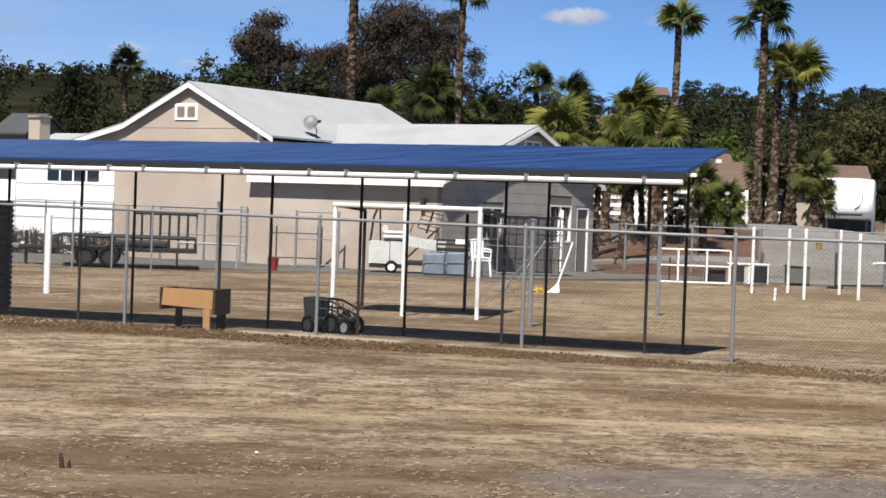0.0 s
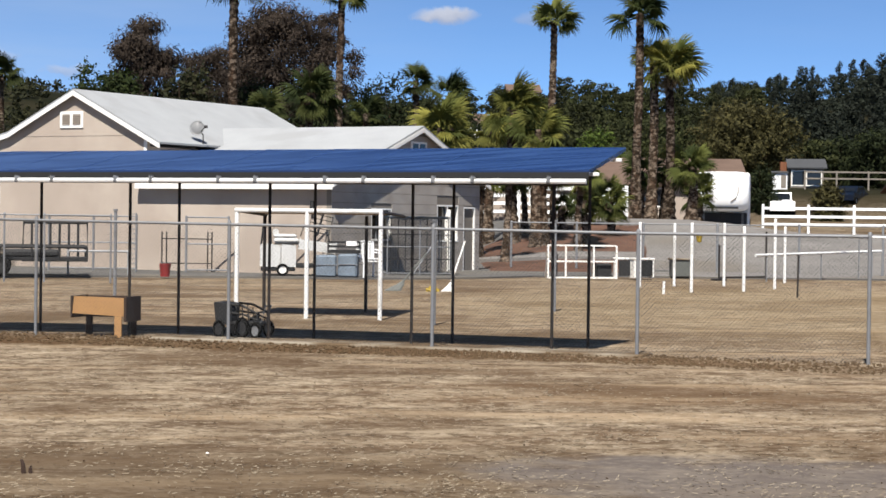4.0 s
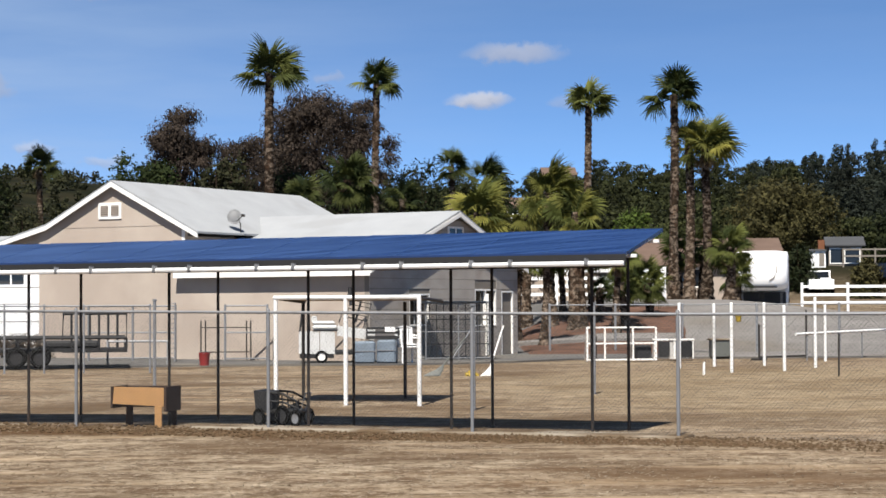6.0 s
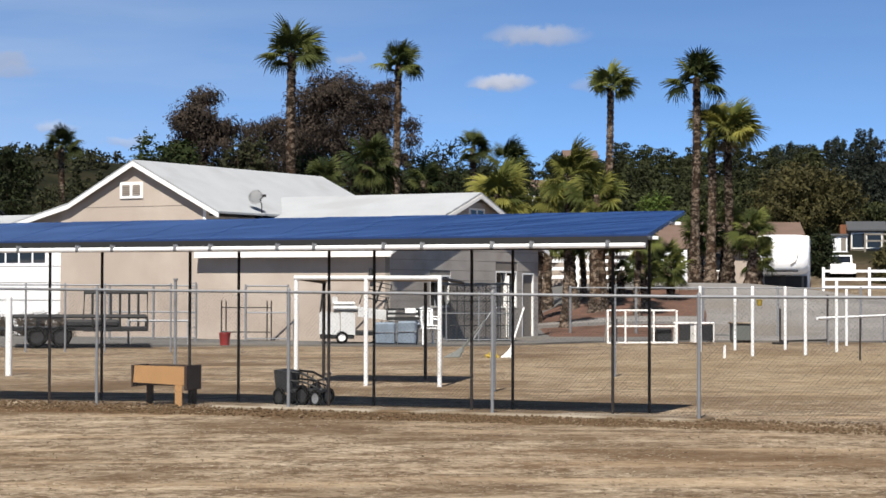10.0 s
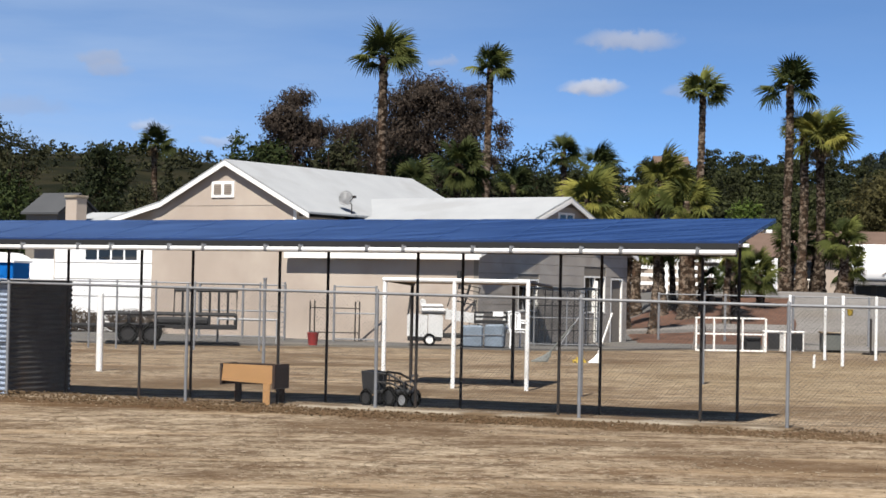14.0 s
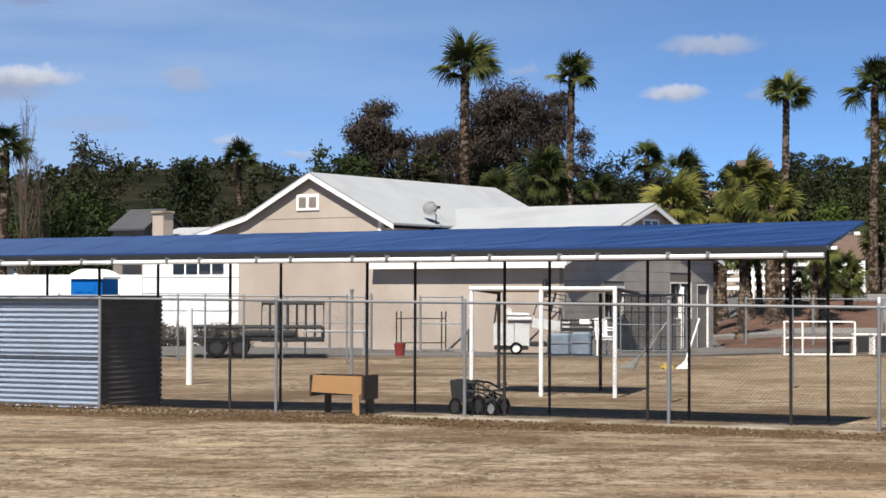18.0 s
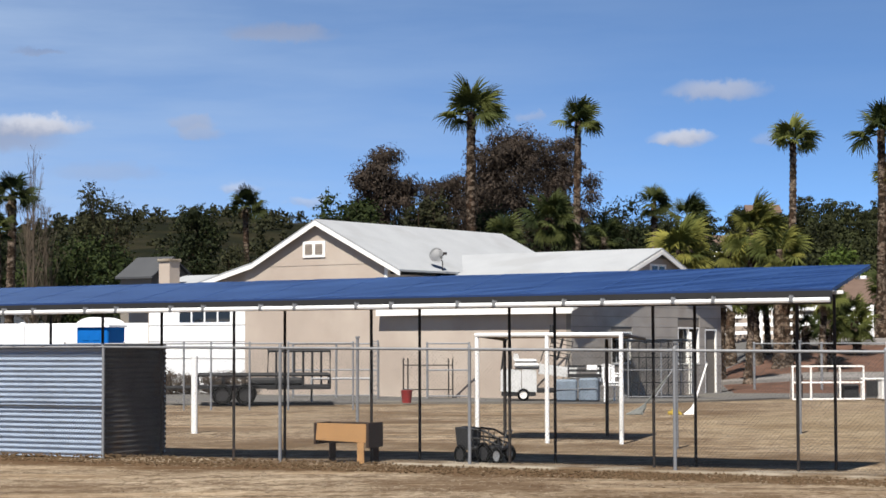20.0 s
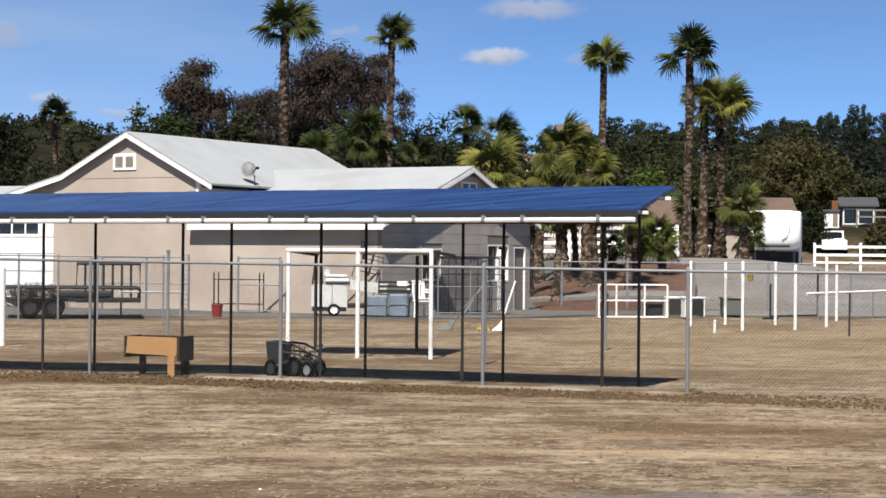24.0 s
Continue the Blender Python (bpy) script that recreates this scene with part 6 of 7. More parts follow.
def leaf_rake(base, top, width, mt, label):
    """A fan of flat tines on a pole that leans; the tips stand on the ground."""
    o, t = Vector(base), Vector(top)
    r = thing("leaf_rake", pose(*base), label, "rake", "leaf rakes")
    way = (t - o).normalized()
    neck = way * width * 0.95
    for k in range(9):
        f = (k - 4) / 4
        part("tine", tubes(([(f * width * 0.5 - way.x * 0.1, 0, 0.0), (neck.x * 0.55 + f * width * 0.22, neck.y * 0.55, neck.z * 0.55), tuple(neck)], [width * 0.075, width * 0.05, 0.02]), sides=6), M[mt], r)
    part("cross_band", tubes(([(neck.x * 0.5 - width * 0.24, neck.y * 0.5 - 0.01, neck.z * 0.5), (neck.x * 0.5 + width * 0.24, neck.y * 0.5 - 0.01, neck.z * 0.5)], 0.012), sides=6), M[mt], r)
    part("pole", tubes(([tuple(neck), tuple(t - o)], 0.022), sides=8), M[mt], r)


def tarp_heap(x, y, w, h, mt, label):
    """A low crumpled heap."""
    t = thing("plastic_heap", pose(x, y, 0), label, "plastic sheet")
    bm = bmesh.new()
    bmesh.ops.create_icosphere(bm, subdivisions=3, radius=1.0)
    for v in bm.verts:
        k = 1 + 0.45 * noise.noise(v.co * 2.3) + 0.2 * noise.noise(v.co * 6)
        v.co = Vector((v.co.x * w / 2 * k, v.co.y * w / 2.6 * k, max(-0.02, v.co.z * h * k)))
    part("sheet", bm, M[mt], t)


M["green_grey"] = mat("green_grey", (0.0899, 0.0948, 0.0859), 0.6, vary=0.1, scale=3, grain=30, bump=0.05)
M["yellow"] = mat("yellow", (0.294, 0.199, 0.0143), 0.6, vary=0.12, scale=6, grain=40, bump=0.05)
leaf_rake((0.27, 45.0, 0.0), (0.98, 45.2, 0.86), 0.34, "green_grey", "grey-green leaf rake leaning over the yard edge")
leaf_rake((1.48, 45.0, 0.0), (1.86, 45.3, 1.14), 0.25, "trim_white", "white leaf rake standing on its tines")
tarp_heap(1.12, 45.0, 0.30, 0.11, "yellow", "crumpled yellow plastic sheet on the dirt")
lamp = thing("wall_lamp", HOUSE @ pose(-0.55, 0.0, 2.02), "dark wall lamp below the eave", "lamp")
part("bracket", boxes((-0.04, -0.1, -0.03, 0.04, 0.0, 0.03)), M["black"], lamp)
part("shade", tubes(([(0, -0.12, -0.12), (0, -0.12, 0.1)], [0.08, 0.05])), M["black"], lamp)


# ---- right of the house: white frames, box, poles ----
def white_pen():
    p = thing("show_jump_frame", pose(4.55, 54.6, 0.05, 0, 0, 8), "white painted wooden jump stand frames", "jump stand")
    w, d, h = 1.95, 0.7, 0.92
    r = 0.022
    for x in (0, 0.5, 1.3, 1.95):
        part("upright", boxes((x - r, -r, 0, x + r, r, h)), M["trim_white"], p)
    for z in (0.03, 0.48, h):
        part("crossbar", boxes((0 + r + 0.002, -r + 0.004, z - r, w - r - 0.002, r - 0.004, z + r)), M["trim_white"], p)
    for x in (0.0, 1.3):
        part("brace", tubes(([(x, 0.03, h), (x + 0.1, d, 0.02)], 0.028)), M["trim_white"], p)
    part("black_tub", boxes((1.42, 0.1, 0.02, 1.85, 0.5, 0.42), bevel=0.03), M["black"], p)


white_pen()
for x, y, turn in ((6.9, 56.4, 0), (7.35, 56.2, 18)):
    c = thing("planter_box", pose(x, y, 0.05, 0, 0, turn), "white wooden trestle with a dark cover", "trestle", "trestles")
    part("top", boxes((-0.33, -0.2, 0.52, 0.33, 0.2, 0.57), bevel=0.01), M["trim_white"], c)
    for sx in (-0.28, 0.28):
        part("leg", boxes((sx - 0.03, -0.18, 0, sx + 0.03, 0.18, 0.52)), M["trim_white"], c)
    part("cover", boxes((-0.2, -0.22, 0.05, 0.25, -0.2, 0.5)), M["black"], c)
u = thing("utility_box", pose(8.78, 58.1, 0.05), "grey-green metal utility box with a pale lid", "utility box")
part("cabinet", boxes((-0.32, -0.3, 0, 0.32, 0.3, 0.49), bevel=0.02), M["green_grey"], u)
part("lid", boxes((-0.36, -0.34, 0.49, 0.36, 0.34, 0.54), bevel=0.015), M["concrete"], u)
fr = thing("steel_frame", pose(9.58, 56.2, 0.03, 0, 0, 40), "dark steel frame standing at the yard edge", "frame")
for x, h in ((0.0, 0.98), (2.1, 1.38)):
    part("upright", tubes(([(x, 0, -0.05), (x, 0, h)], 0.03)), M["steel_dark"], fr)
part("foot_bar", tubes(([(0, 0, 0.06), (2.1, 0, 0.06)], 0.025)), M["steel_dark"], fr)
part("foot_plate", boxes((-0.22, -0.12, -0.03, 0.22, 0.12, 0.03), bevel=0.008), M["steel_dark"], fr)
pail = thing("yellow_bucket", pose(12.0, 75.0, height(12.0, 75.0) + 0.05) @ Matrix.Scale(0.7, 4), "yellow plastic bucket on the yard", "bucket")
bm = bmesh.new()
tube(bm, [(0, 0, 0), (0, 0, 0.32)], [0.13, 0.17], 14)
part("body", bm, M["yellow"], pail, "", True)
part("rim", tubes(([(0.17 * math.cos(a), 0.17 * math.sin(a), 0.32) for a in [2 * math.pi * k / 14 for k in range(15)]], 0.015), sides=6), M["yellow"], pail)
for x, y, h in ((6.36, 44.7, 0.3), (9.19, 43.6, 0.95), (5.0, 57.0, 0.7)):
    s = tagged(part("marker_stake", tubes(([(0, 0, -0.05), (0.01, 0, h)], 0.022 if h > 0.5 else 0.028)), M["pipe_white"] if h < 0.5 else M["steel_dark"], None, m=pose(x, y, 0)), "short white stake in the dirt" if h < 0.5 else "rusty steel stake in the dirt", "stake")
for a, b in (((10.4, 55.0, 0.75), (15.2, 60.0, 0.85)), ((13.4, 58.0, 1.28), (22.0, 61.0, 1.25))):
    o = Vector(a)
    r_ = thing("jump_rail", pose(a[0], a[1], 0), "white pole rail resting on thin stakes", "rail")
    d = Vector(b) - o
    part("pole", tubes(([(0, 0, a[2]), (d.x, d.y, b[2])], 0.04)), M["pipe_white"], r_)
    for f in (0.08, 0.5, 0.92):
        part("stake", tubes(([(d.x * f, d.y * f, -0.05), (d.x * f, d.y * f, a[2] + (b[2] - a[2]) * f)], 0.02)), M["galv"], r_)
build_fence("yard_fence", (4.2, 65.2, 0), -17, [0, 2.2, 4.4, 6.8, 9.4, 12.0, 14.6, 17.2, 20], 1.62, "distant chain-link fence along the yard edge", r=0.04, pitch=0.12)
build_fence("side_fence", (-13.8, 48.0, 0), 0, [0, 1.5, 3.0, 3.68, 4.64, 5.6, 7.2], 1.66, "chain-link fence beside the parked trailer", r=0.024, pitch=0.1)


# ---- white rail fences and what stands behind ----
def rail_fence(p, heading, bays, step, h, rails, label):
    z = p[2]
    f = thing("rail_fence", pose(p[0], p[1], z - 0.03, 0, 0, heading), label, "fence", kind="structure")
    bm = bmesh.new()
    box(bm, -0.065, -0.065, -0.1, 0.065, 0.065, h, bevel=0.01)
    box(bm, -0.08, -0.08, h, 0.08, 0.08, h + 0.05, bevel=0.02)
    pm = mesh_of("post", bm, M["vinyl"])
    bm = bmesh.new()
    box(bm, 0.066, -0.02, -0.07, step - 0.066, 0.02, 0.07)
    rm = mesh_of("rail", bm, M["vinyl"])
    for k in range(bays + 1):
        same("post", pm, f, pose(k * step, 0, 0))
        if k < bays:
            for q in rails:
                same("rail", rm, f, pose(k * step, 0, q))
    return f


rail_fence((3.4, 84, 1.72), 0, 3, 2.3, 1.45, (0.35, 0.7, 1.03, 1.35), "white vinyl rail fence on the bank")
rail_fence((20.0, 104, 1.12), -3, 10, 2.4, 1.55, (0.55, 0.97, 1.4), "white vinyl rail fence beyond the paddock")


def build_rv():
    z = height(17.8, 102)
    r = thing("travel_trailer", pose(17.5, 102.0, z, 0, 0, -11) @ Matrix.Diagonal((1.13, 1, 1, 1)), "white fifth-wheel travel trailer with a rounded front cap", "trailer")
    bm = bmesh.new()
    prof = [(0.40, 1.06), (0.02, 1.14), (-0.17, 1.45), (-0.26, 1.95), (-0.14, 2.6), (0.25, 3.02), (0.9, 3.14), (2.2, 3.14), (2.2, 1.08)]
    n = len(prof)
    ys = [(-1.22, 0.70), (-1.12, 0.87), (-0.92, 0.97), (-0.6, 1.0), (0.6, 1.0), (0.92, 0.97), (1.12, 0.87), (1.22, 0.70)]
    rings = []
    for y, s in ys:
        rings.append([bm.verts.new((y, 0.5 + (q - 0.5) * 1.0 + (1 - s) * 1.5, 2.1 + (w - 2.1) * s)) for q, w in prof])
    for a, b in zip(rings, rings[1:]):
        for k in range(n):
            bm.faces.new((a[k], a[(k + 1) % n], b[(k + 1) % n], b[k]))
    bm.faces.new(rings[0])
    bm.faces.new(rings[-1][::-1])
    part("front_cap", bm, M["vinyl"], r, "rounded white front cap", True)
    part("body", boxes((-1.2, 2.2, 0.35, 1.2, 9.0, 3.12), bevel=0.06), M["vinyl"], r)
    part("underside", boxes((-1.1, 2.1, 0.3, 1.1, 2.19, 1.0)), M["roof_dark"], r)
    part("dark_band", boxes((-0.72, -0.14, 1.20, 0.72, 0.1, 1.29)), M["black"], r)
    part("hitch", boxes((-0.12, 0.6, 0.62, 0.12, 0.9, 1.02), bevel=0.02), M["black"], r)
    for sx in (-0.9, 0.9):
        part("landing_leg", boxes((sx - 0.05, 1.7, 0, sx + 0.05, 1.8, 1.0)), M["galv"], r)
        part("marking", tubes(([(sx * 0.80, -0.17, 2.35), (sx * 0.78, -0.26, 2.0), (sx * 0.66, -0.24, 1.72), (sx * 0.42, -0.23, 1.56)], 0.022)), M["stucco_grey"], r)
    for y in (6.0, 6.9):
        for x in (-1.12, 1.12):
            wheel(r, pose(x, y, 0.36, 0, 0, 90), 0.36, 0.22)


build_rv()


def vehicle(name, x, y, heading, colour, label, tall):
    v = thing(name, pose(x, y, height(x, y), 0, 0, heading), label, "car")
    bm = bmesh.new()
    if tall:
        prof = [(0.0, 0.45), (0.0, 1.05), (0.15, 1.12), (1.45, 1.14), (1.75, 1.2), (3.9, 1.18), (3.95, 0.45)]
        cab = [(1.5, 1.19), (1.75, 1.78), (3.85, 1.8), (3.9, 1.19)]
    else:
        prof = [(0.0, 0.35), (0.0, 0.75), (0.3, 0.9), (1.3, 0.98), (3.9, 1.0), (4.4, 0.9), (4.5, 0.4)]
        cab = [(1.0, 0.985), (1.8, 1.42), (3.2, 1.45), (4.0, 1.0)]
    prism(bm, prof, 0, 1.75)
    part("body", bm, M[colour], v, m=pose(0, -0.9, 0))
    bm = bmesh.new()
    prism(bm, cab, 0.1, 1.65)
    part("cabin", bm, M[colour], v, m=pose(0, -0.9, 0))
    (a, b), (c, d) = cab[1], cab[2]
    mid = (a + c) / 2
    for x0, x1 in ((a + 0.02, mid - 0.06), (mid + 0.06, c - 0.1)):
        for yy in (-0.81, 0.76):
            part("window", boxes((x0, yy, cab[0][1] + 0.06, x1, yy + 0.03, b - 0.1)), M["glass"], v)
    for x0, x1 in ((cab[0][0] + 0.02, cab[1][0] - 0.02), (cab[2][0], cab[3][0])):
        bm = bmesh.new()
        z0, z1 = cab[0][1] + 0.08, cab[1][1] - 0.08
        f0, f1 = (0.12, 0.88) if x0 < 2.5 else (0.88, 0.12)
        e = -0.03 if x0 < 2.5 else 0.03
        slab(bm, [(x0 + (x1 - x0) * f0 + e, -0.7, z0), (x0 + (x1 - x0) * f0 + e, 0.65, z0), (x0 + (x1 - x0) * f1 + e, 0.65, z1), (x0 + (x1 - x0) * f1 + e, -0.7, z1)], 0.02)
        part("windscreen", bm, M["glass"], v)
    r = 0.4 if tall else 0.32
    for x0 in (0.75, 3.2 if tall else 3.6):
        for yy in (-0.85, 0.85):
            wheel(v, pose(x0, yy, r), r, 0.24, "galv")
    return v


M["car_dark"] = mat("car_dark", (0.00713, 0.0118, 0.0237), 0.25, 0.2, vary=0.1, scale=2, grain=10, bump=0)
vehicle("off_road_car", 28.1, 139, 84, "vinyl", "white boxy off-road car parked behind the fence", True)
vehicle("parked_car", 33.2, 143, 62, "car_dark", "dark blue car parked behind the fence", False)


def cottage(name, x, y, heading, w, d, wall, rise, mt, roof, label, openings=(), overhang=0.4, lift=0.0):
    z = height(x, y) - 0.1 + lift
    c = thing(name, pose(x, y, z, 0, 0, heading), label, "house")
    part("wall", boxes((0, 0, -lift, w, 0.2, wall)), M[mt], c)
    part("wall", boxes((0, d - 0.2, -lift, w, d, wall)), M[mt], c)
    for x0 in (0, w - 0.2):
        bm = bmesh.new()
        a = [(0.201, -lift), (d - 0.201, -lift), (d - 0.201, wall), (d / 2, wall + rise - 0.1), (0.201, wall)]
        v0 = [bm.verts.new((x0, q, r)) for q, r in a]
        v1 = [bm.verts.new((x0 + 0.2, q, r)) for q, r in a]
        bm.faces.new(v0)
        bm.faces.new(v1[::-1])
        for k in range(5):
            bm.faces.new((v0[k], v1[k], v1[(k + 1) % 5], v0[(k + 1) % 5]))
        part("gable_wall", bm, M[mt], c)
    o = overhang
    drop = rise * o / (d / 2)
    for s in (0, 1):
        bm = bmesh.new()
        y0, y1 = (-o, d / 2) if s == 0 else (d + o, d / 2)
        slab(bm, [(-o, y0, wall - drop), (w + o, y0, wall - drop), (w + o, y1, wall + rise), (-o, y1, wall + rise)], 0.1)
        part("roof", bm, M[roof], c)
    for x0, z0, x1, z1 in openings:
        win = part("window", boxes((x0, -0.03, z0, x1, -0.004, z1)), M["glass"], c)
        part("window_frame", boxes((x0 - 0.08, -0.05, z0 - 0.08, x1 + 0.08, -0.031, z0), (x0 - 0.08, -0.05, z1, x1 + 0.08, -0.031, z1 + 0.08), (x0 - 0.08, -0.05, z0, x0, -0.031, z1), (x1, -0.05, z0, x1 + 0.08, -0.031, z1)), M["trim_white"], win)
    return c


cottage("brown_roof_house", 10.5, 118, -3, 10.9, 9, 2.4, 1.6, "stucco", "roof_brown", "beige house with a low brown roof behind the palms", ((2.0, 1.0, 3.4, 2.0), (5, 1.0, 6.4, 2.0)))
barn = cottage("barn", 30.9, 150, -8, 2.5, 3.5, 1.15, 0.6, "stucco_grey", "roof_dark", "small pale barn with dark open stalls on the slope", ((0.15, -0.3, 1.05, 0.75), (1.25, -0.3, 2.3, 0.75)), overhang=0.25, lift=0.6)
part("brick_stack", boxes((-0.75, 0.3, -0.6, -0.27, 1.2, 1.45), bevel=0.02), M["brick_red"], barn, "red-brown masonry stack")
shed = thing("white_shed", pose(29.35, 149, height(29.35, 149) - 0.05, 0, 0, -8), "small white shed beside the barn", "shed")
part("wall", boxes((0, 0, -0.2, 1.1, 1.4, 1.15)), M["vinyl"], shed)
bm = bmesh.new()
slab(bm, [(-0.1, -0.12, 1.18), (1.2, -0.12, 1.18), (1.2, 1.5, 1.32), (-0.1, 1.5, 1.32)], 0.06)
part("roof", bm, M["roof_dark"], shed)
part("door", boxes((0.62, -0.02, 0.0, 1.0, -0.004, 1.0)), M["stucco_grey"], shed)
cottage("ranch_house", 33.4, 126, -6, 9, 8, 2.0, 0.7, "stucco", "roof_brown", "beige house with a flat brown roof at the paddock edge", ((3.0, 1.0, 4.2, 2.0),))
cottage("hill_house", 6.0, 122, 4, 8, 7, 3.2, 1.6, "stucco", "roof_brown", "beige house showing between the palms", ((3.0, 1.2, 4.2, 2.2),))
cottage("grey_roof_house", -29.0, 112, 24, 7, 7, 3.6, 1.9, "stucco_grey", "roof_dark", "distant house with a grey roof behind the trees", ())
cottage("grey_roof_house", -25.7, 99.4, -25, 2.0, 3.2, 5.3, 0.95, "stucco_grey", "roof_dark", "distant house with a dark grey roof behind the chimney", (), overhang=0.2)
for k, (a, e, s) in enumerate(((0.036, 300, 5), (0.062, 380, 6))):
    cottage("hillside_house", e * math.tan(a), e, 10 - 7 * k, s, 7, 3.4, 1.5, "trim_white" if k % 2 == 0 else "stucco", "roof_brown", "pale house high on the far hillside", ((1.5, 1.0, 2.7, 2.2), (4.0, 1.0, 5.2, 2.2)), lift=3.0)
f = thing("corral_fence", pose(31.8, 149, height(33, 149), 0, 0, -3), "pale pipe corral fence on the slope", "fence", kind="structure")
for k in range(9):
    part("post", boxes((k * 2.4 - 0.06, -0.06, -0.6, k * 2.4 + 0.06, 0.06, 1.3)), M["stucco_grey"], f)
for z in (0.7, 1.2):
    part("rail", boxes((0.07, -0.04, z - 0.06, 19.2, 0.04, z + 0.06)), M["stucco_grey"], f)


# ---- left: white panel fence, garage, toilet cabin ----
def panel_fence():
    f = thing("panel_fence", pose(-42.0, 68.8, 0, 0, 0, -8.6), "tall white vinyl panel fence with square posts", "fence", kind="structure")
    step = 2.44
    bm = bmesh.new()
    box(bm, 0.08, -0.03, 0.08, step - 0.08, 0.03, 2.34)
    for k in range(7):
        x = 0.1 + k * (step - 0.2) / 7
        box(bm, x + 0.01, -0.042, 0.2, x + (step - 0.2) / 7 - 0.01, -0.03, 2.24)
    pan = mesh_of("panel", bm, M["vinyl"])
    bm = bmesh.new()
    box(bm, -0.075, -0.075, -0.1, 0.075, 0.075, 2.38, bevel=0.01)
    pst = mesh_of("post", bm, M["vinyl"])
    for k in range(12):
        same("post", pst, f, pose(k * step, 0, 0))
        if k < 11:
            same("panel", pan, f, pose(k * step, 0, 0))


panel_fence()
van = vehicle("parked_van", -21.1, 62.0, 180, "vinyl", "white van with a roof rack parked before the white fence", True)
van.matrix_basis = van.matrix_basis @ Matrix.Scale(1.16, 4)
for y in (-0.6, 0.6):
    part("rack_rail", tubes(([(2.0, y, 1.92), (3.8, y, 1.92)], 0.025)), M["pipe_white"], van)
for x in (2.1, 2.9, 3.7):
    part("rack_bar", tubes(([(x, -0.6, 1.81), (x, -0.6, 1.94), (x, 0.6, 1.94), (x, 0.6, 1.81)], 0.02)), M["steel_dark"], van)
cottage("garage", -46.0, 106, 0, 13.5, 8, 3.5, 1.0, "trim_white", "roof_dark", "white garage with a row of dark windows behind the fence", tuple((1.1 + 1.5 * k, 2.85, 2.2 + 1.5 * k, 3.3) for k in range(7)))
rnd = random.Random(77)
for k in range(7):
    x, y = -15.4 + 0.62 * k + rnd.uniform(-0.2, 0.2), 61.2 + rnd.uniform(-0.4, 0.4)
    tree(x, y, rnd.uniform(0.7, 1.05), rnd.uniform(0.8, 1.2), "twig", 400 + k, 300, 0.13, "dry grey shrub before the garage door", blobs=6, base=0.2, name="shrub")


def toilet():
    t = thing("portable_toilet", pose(-17.02, 60.5, 0, 0, 0, -9) @ Matrix.Scale(1.08, 4), "blue portable toilet cabin with a white domed roof", "portable toilet")
    w = 0.98
    part("cabin", boxes((0, 0, 0, w, 1.2, 2.02), bevel=0.03), M["blue"], t)
    bm = bmesh.new()
    prism(bm, [(-0.05 + (w + 0.1) * k / 10, 2.06 + 0.23 * math.sin(math.pi * k / 10) ** 0.7) for k in range(11)] + [(w + 0.05, 2.0), (-0.05, 2.0)], -0.06, 1.26)
    part("roof", bm, M["vinyl"], t, "white domed roof")
    part("door", boxes((0.1, -0.02, 0.1, 0.78, -0.003, 1.85)), M["blue"], t)
    for x in (0.2, 0.52):
        part("vent", boxes((x, -0.035, 1.62, x + 0.2, -0.021, 1.78)), M["blue"], t)


toilet()


# ---- loose clods, straw litter, a stump and a stone ----
def bits(name, label, material, count, seed, near_fence, y0, y1, size):
    """Small lumps strewn over the dirt, some thousands in one mesh."""
    rnd = random.Random(seed)
    inv = Matrix(PEN).inverted()
    verts, faces = [], []
    while len(faces) < count * 6:
        y = rnd.uniform(y0, y1)
        x = y * rnd.uniform(-0.42, 0.32)
        v = (inv @ Vector((x, y, 0))).y
        if near_fence and not -1.5 < v < 0.25:
            continue
        s = size * rnd.uniform(0.4, 1.3) ** 2
        n = len(verts)
        for a, b, c in ((1, 0, 0), (-0.5, 0.85, 0), (-0.5, -0.85, 0), (0.1, 0.1, 0.8), (0, 0, -0.5)):
            verts.append((x + a * s * rnd.uniform(0.7, 1.4), y + b * s * rnd.uniform(0.7, 1.4), 0.006 + c * s * rnd.uniform(0.6, 1.2)))
        faces += [(n, n + 1, n + 3), (n + 1, n + 2, n + 3), (n + 2, n, n + 3), (n + 1, n, n + 4), (n + 2, n + 1, n + 4), (n, n + 2, n + 4)]
    me = bpy.data.meshes.new(name)
    me.from_pydata(verts, [], faces)
    me.materials.append(material)
    tagged(new(name, me), label, name, kind="stuff")


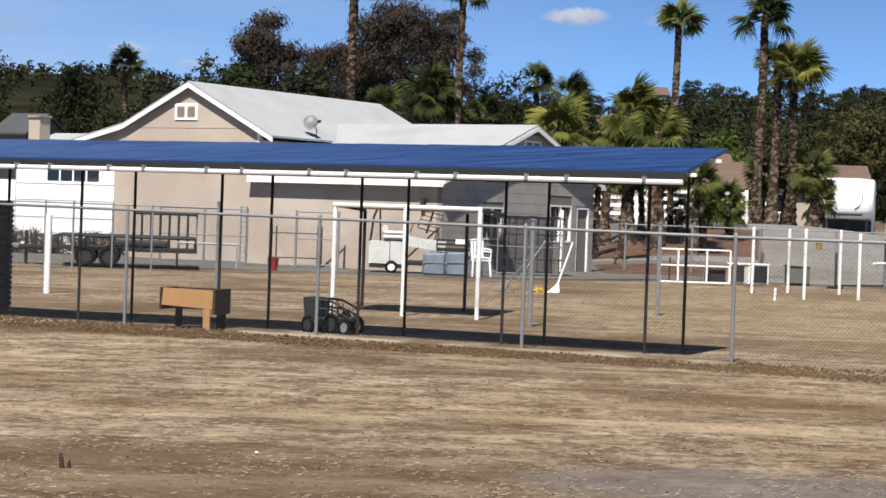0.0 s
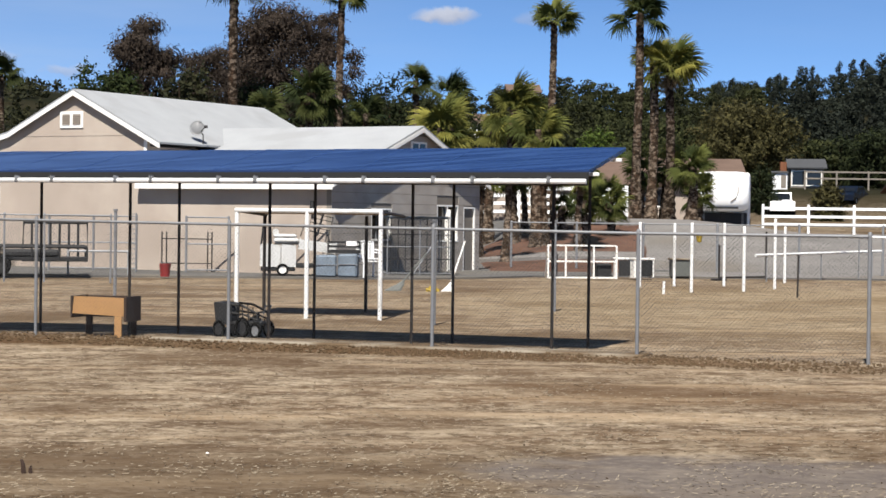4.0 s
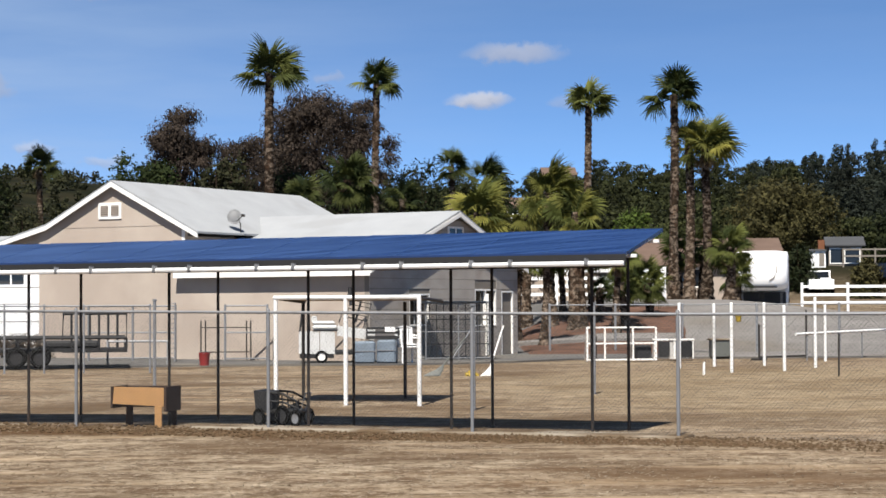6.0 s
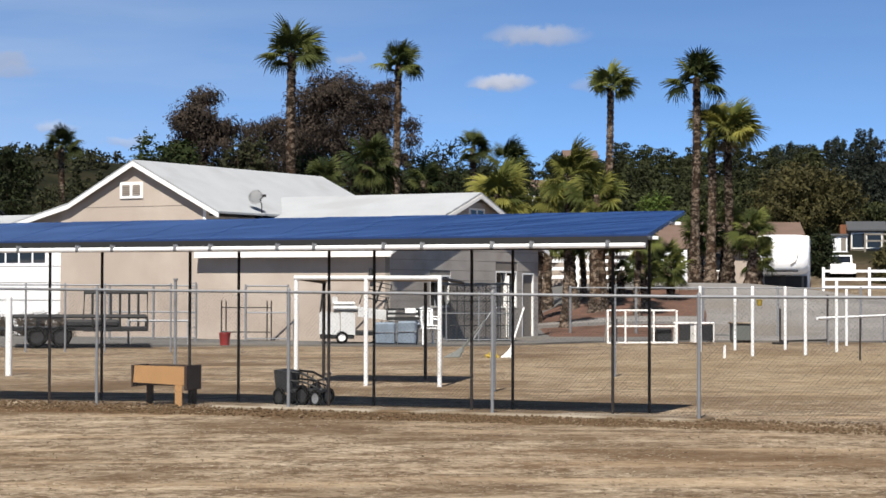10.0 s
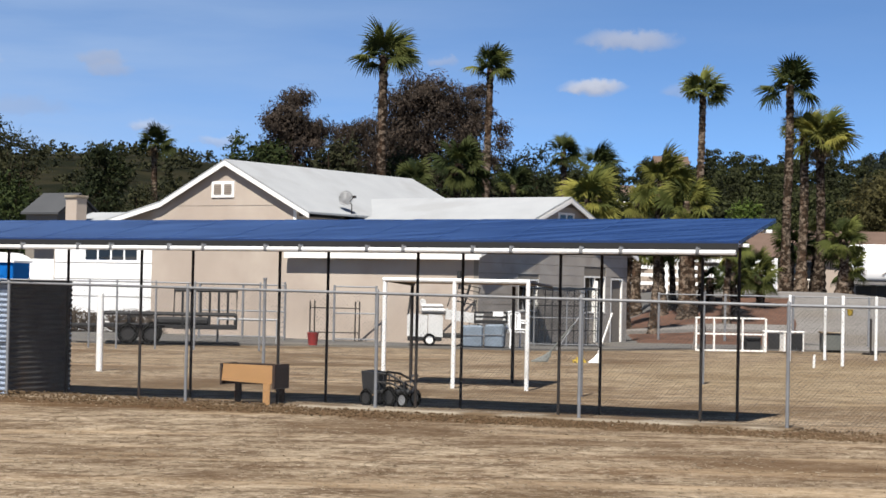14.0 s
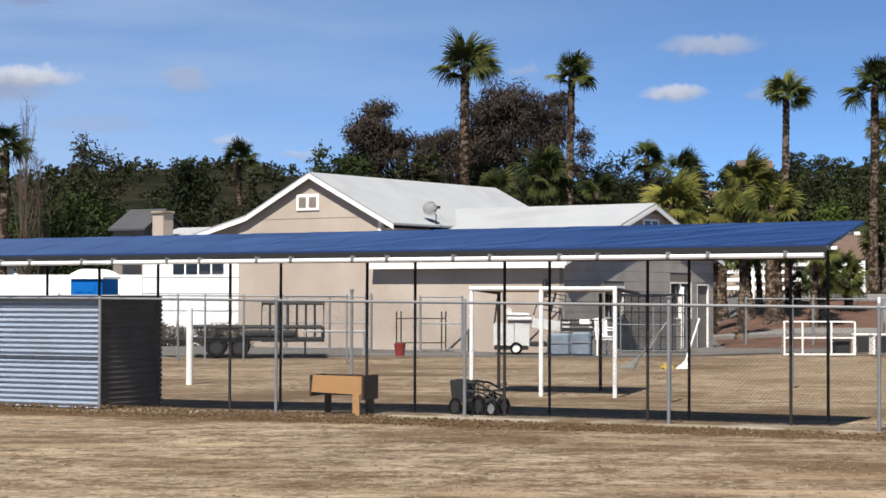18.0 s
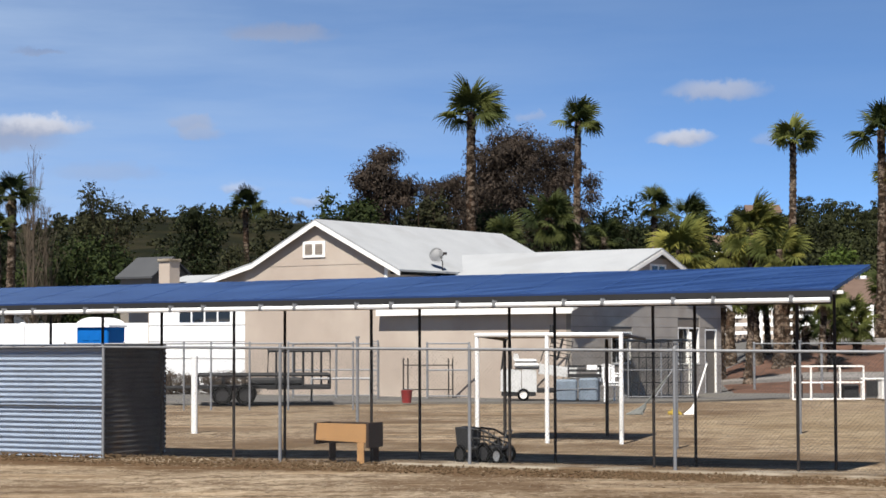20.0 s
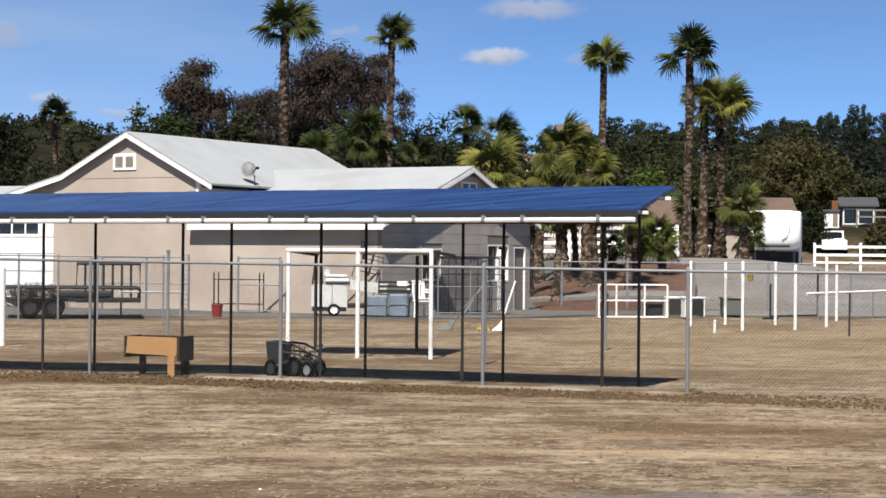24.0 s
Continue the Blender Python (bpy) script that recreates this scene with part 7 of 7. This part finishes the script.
def straw():
    """Dry stalks lying and sticking up a little, thicker in patches."""
    rnd = random.Random(8)
    verts, faces = [], []
    for _ in range(36000):
        y = 10.5 + 17 * rnd.random() ** 1.3
        x = y * rnd.uniform(-0.42, 0.30)
        if noise.noise((x * 0.9, y * 0.9, 3)) + 0.5 * noise.noise((x * 2.7, y * 2.7, 9)) < rnd.uniform(-0.5, 0.5):
            continue
        a, ln, w = rnd.uniform(0, 6.283), rnd.uniform(0.012, 0.045), rnd.uniform(0.0012, 0.003)
        dx, dy, up = math.cos(a) * ln, math.sin(a) * ln, rnd.random() ** 2 * 0.01
        ex, ey = -math.sin(a) * w, math.cos(a) * w
        n = len(verts)
        verts += [(x - ex, y - ey, 0.004), (x + ex, y + ey, 0.007), (x + dx + ex, y + dy + ey, 0.007 + up), (x + dx - ex, y + dy - ey, 0.004 + up)]
        faces.append((n, n + 1, n + 2, n + 3))
    me = bpy.data.meshes.new("straw")
    me.from_pydata(verts, [], faces)
    me.materials.append(leaf_material("straw_stalks", (0.17, 0.138, 0.098), (0.31, 0.262, 0.195)))
    tagged(new("straw", me), "dry straw stalks strewn over the dirt", "straw", kind="stuff")


M["clod"] = mat("clod", (0.0804, 0.0546, 0.0322), 0.97, vary=0.5, scale=6, grain=40, bump=0.2)
M["clod_dark"] = mat("clod_dark", (0.0475, 0.0313, 0.018), 0.97, vary=0.5, scale=6, grain=40, bump=0.2)
bits("clods", "brown earth clods heaped along the fence foot", M["clod"], 6500, 5, True, 17, 36, 0.02)
bits("droppings", "small dark crumbs scattered over the dirt", M["clod_dark"], 1500, 6, False, 10, 30, 0.006)
straw()
stump = thing("stump", pose(-2.24, 12.44, 0, 0, -6, 0) @ Matrix.Scale(0.75, 4), "small dark broken stake stump in the dirt", "stump")
part("stake", tubes(([(0, 0, -0.05), (0.003, 0, 0.06), (-0.004, 0, 0.11)], [0.022, 0.02, 0.012]), sides=6), M["wood_brown"], stump)
part("stake", tubes(([(0.055, 0.01, -0.05), (0.06, 0.01, 0.03), (0.07, 0.01, 0.05)], [0.02, 0.016, 0.01]), sides=6), M["wood_brown"], stump)
stone = thing("pebble", pose(-1.18, 13.46, 0), "small white pebble on the dirt", "stone")
bm = bmesh.new()
bmesh.ops.create_icosphere(bm, subdivisions=2, radius=0.010)
for v in bm.verts:
    v.co = Vector((v.co.x * 1.3, v.co.y, v.co.z * 0.8 + 0.01)) * (1 + 0.2 * noise.noise(v.co * 60))
part("rock", bm, M["trim_white"], stone, "", True)
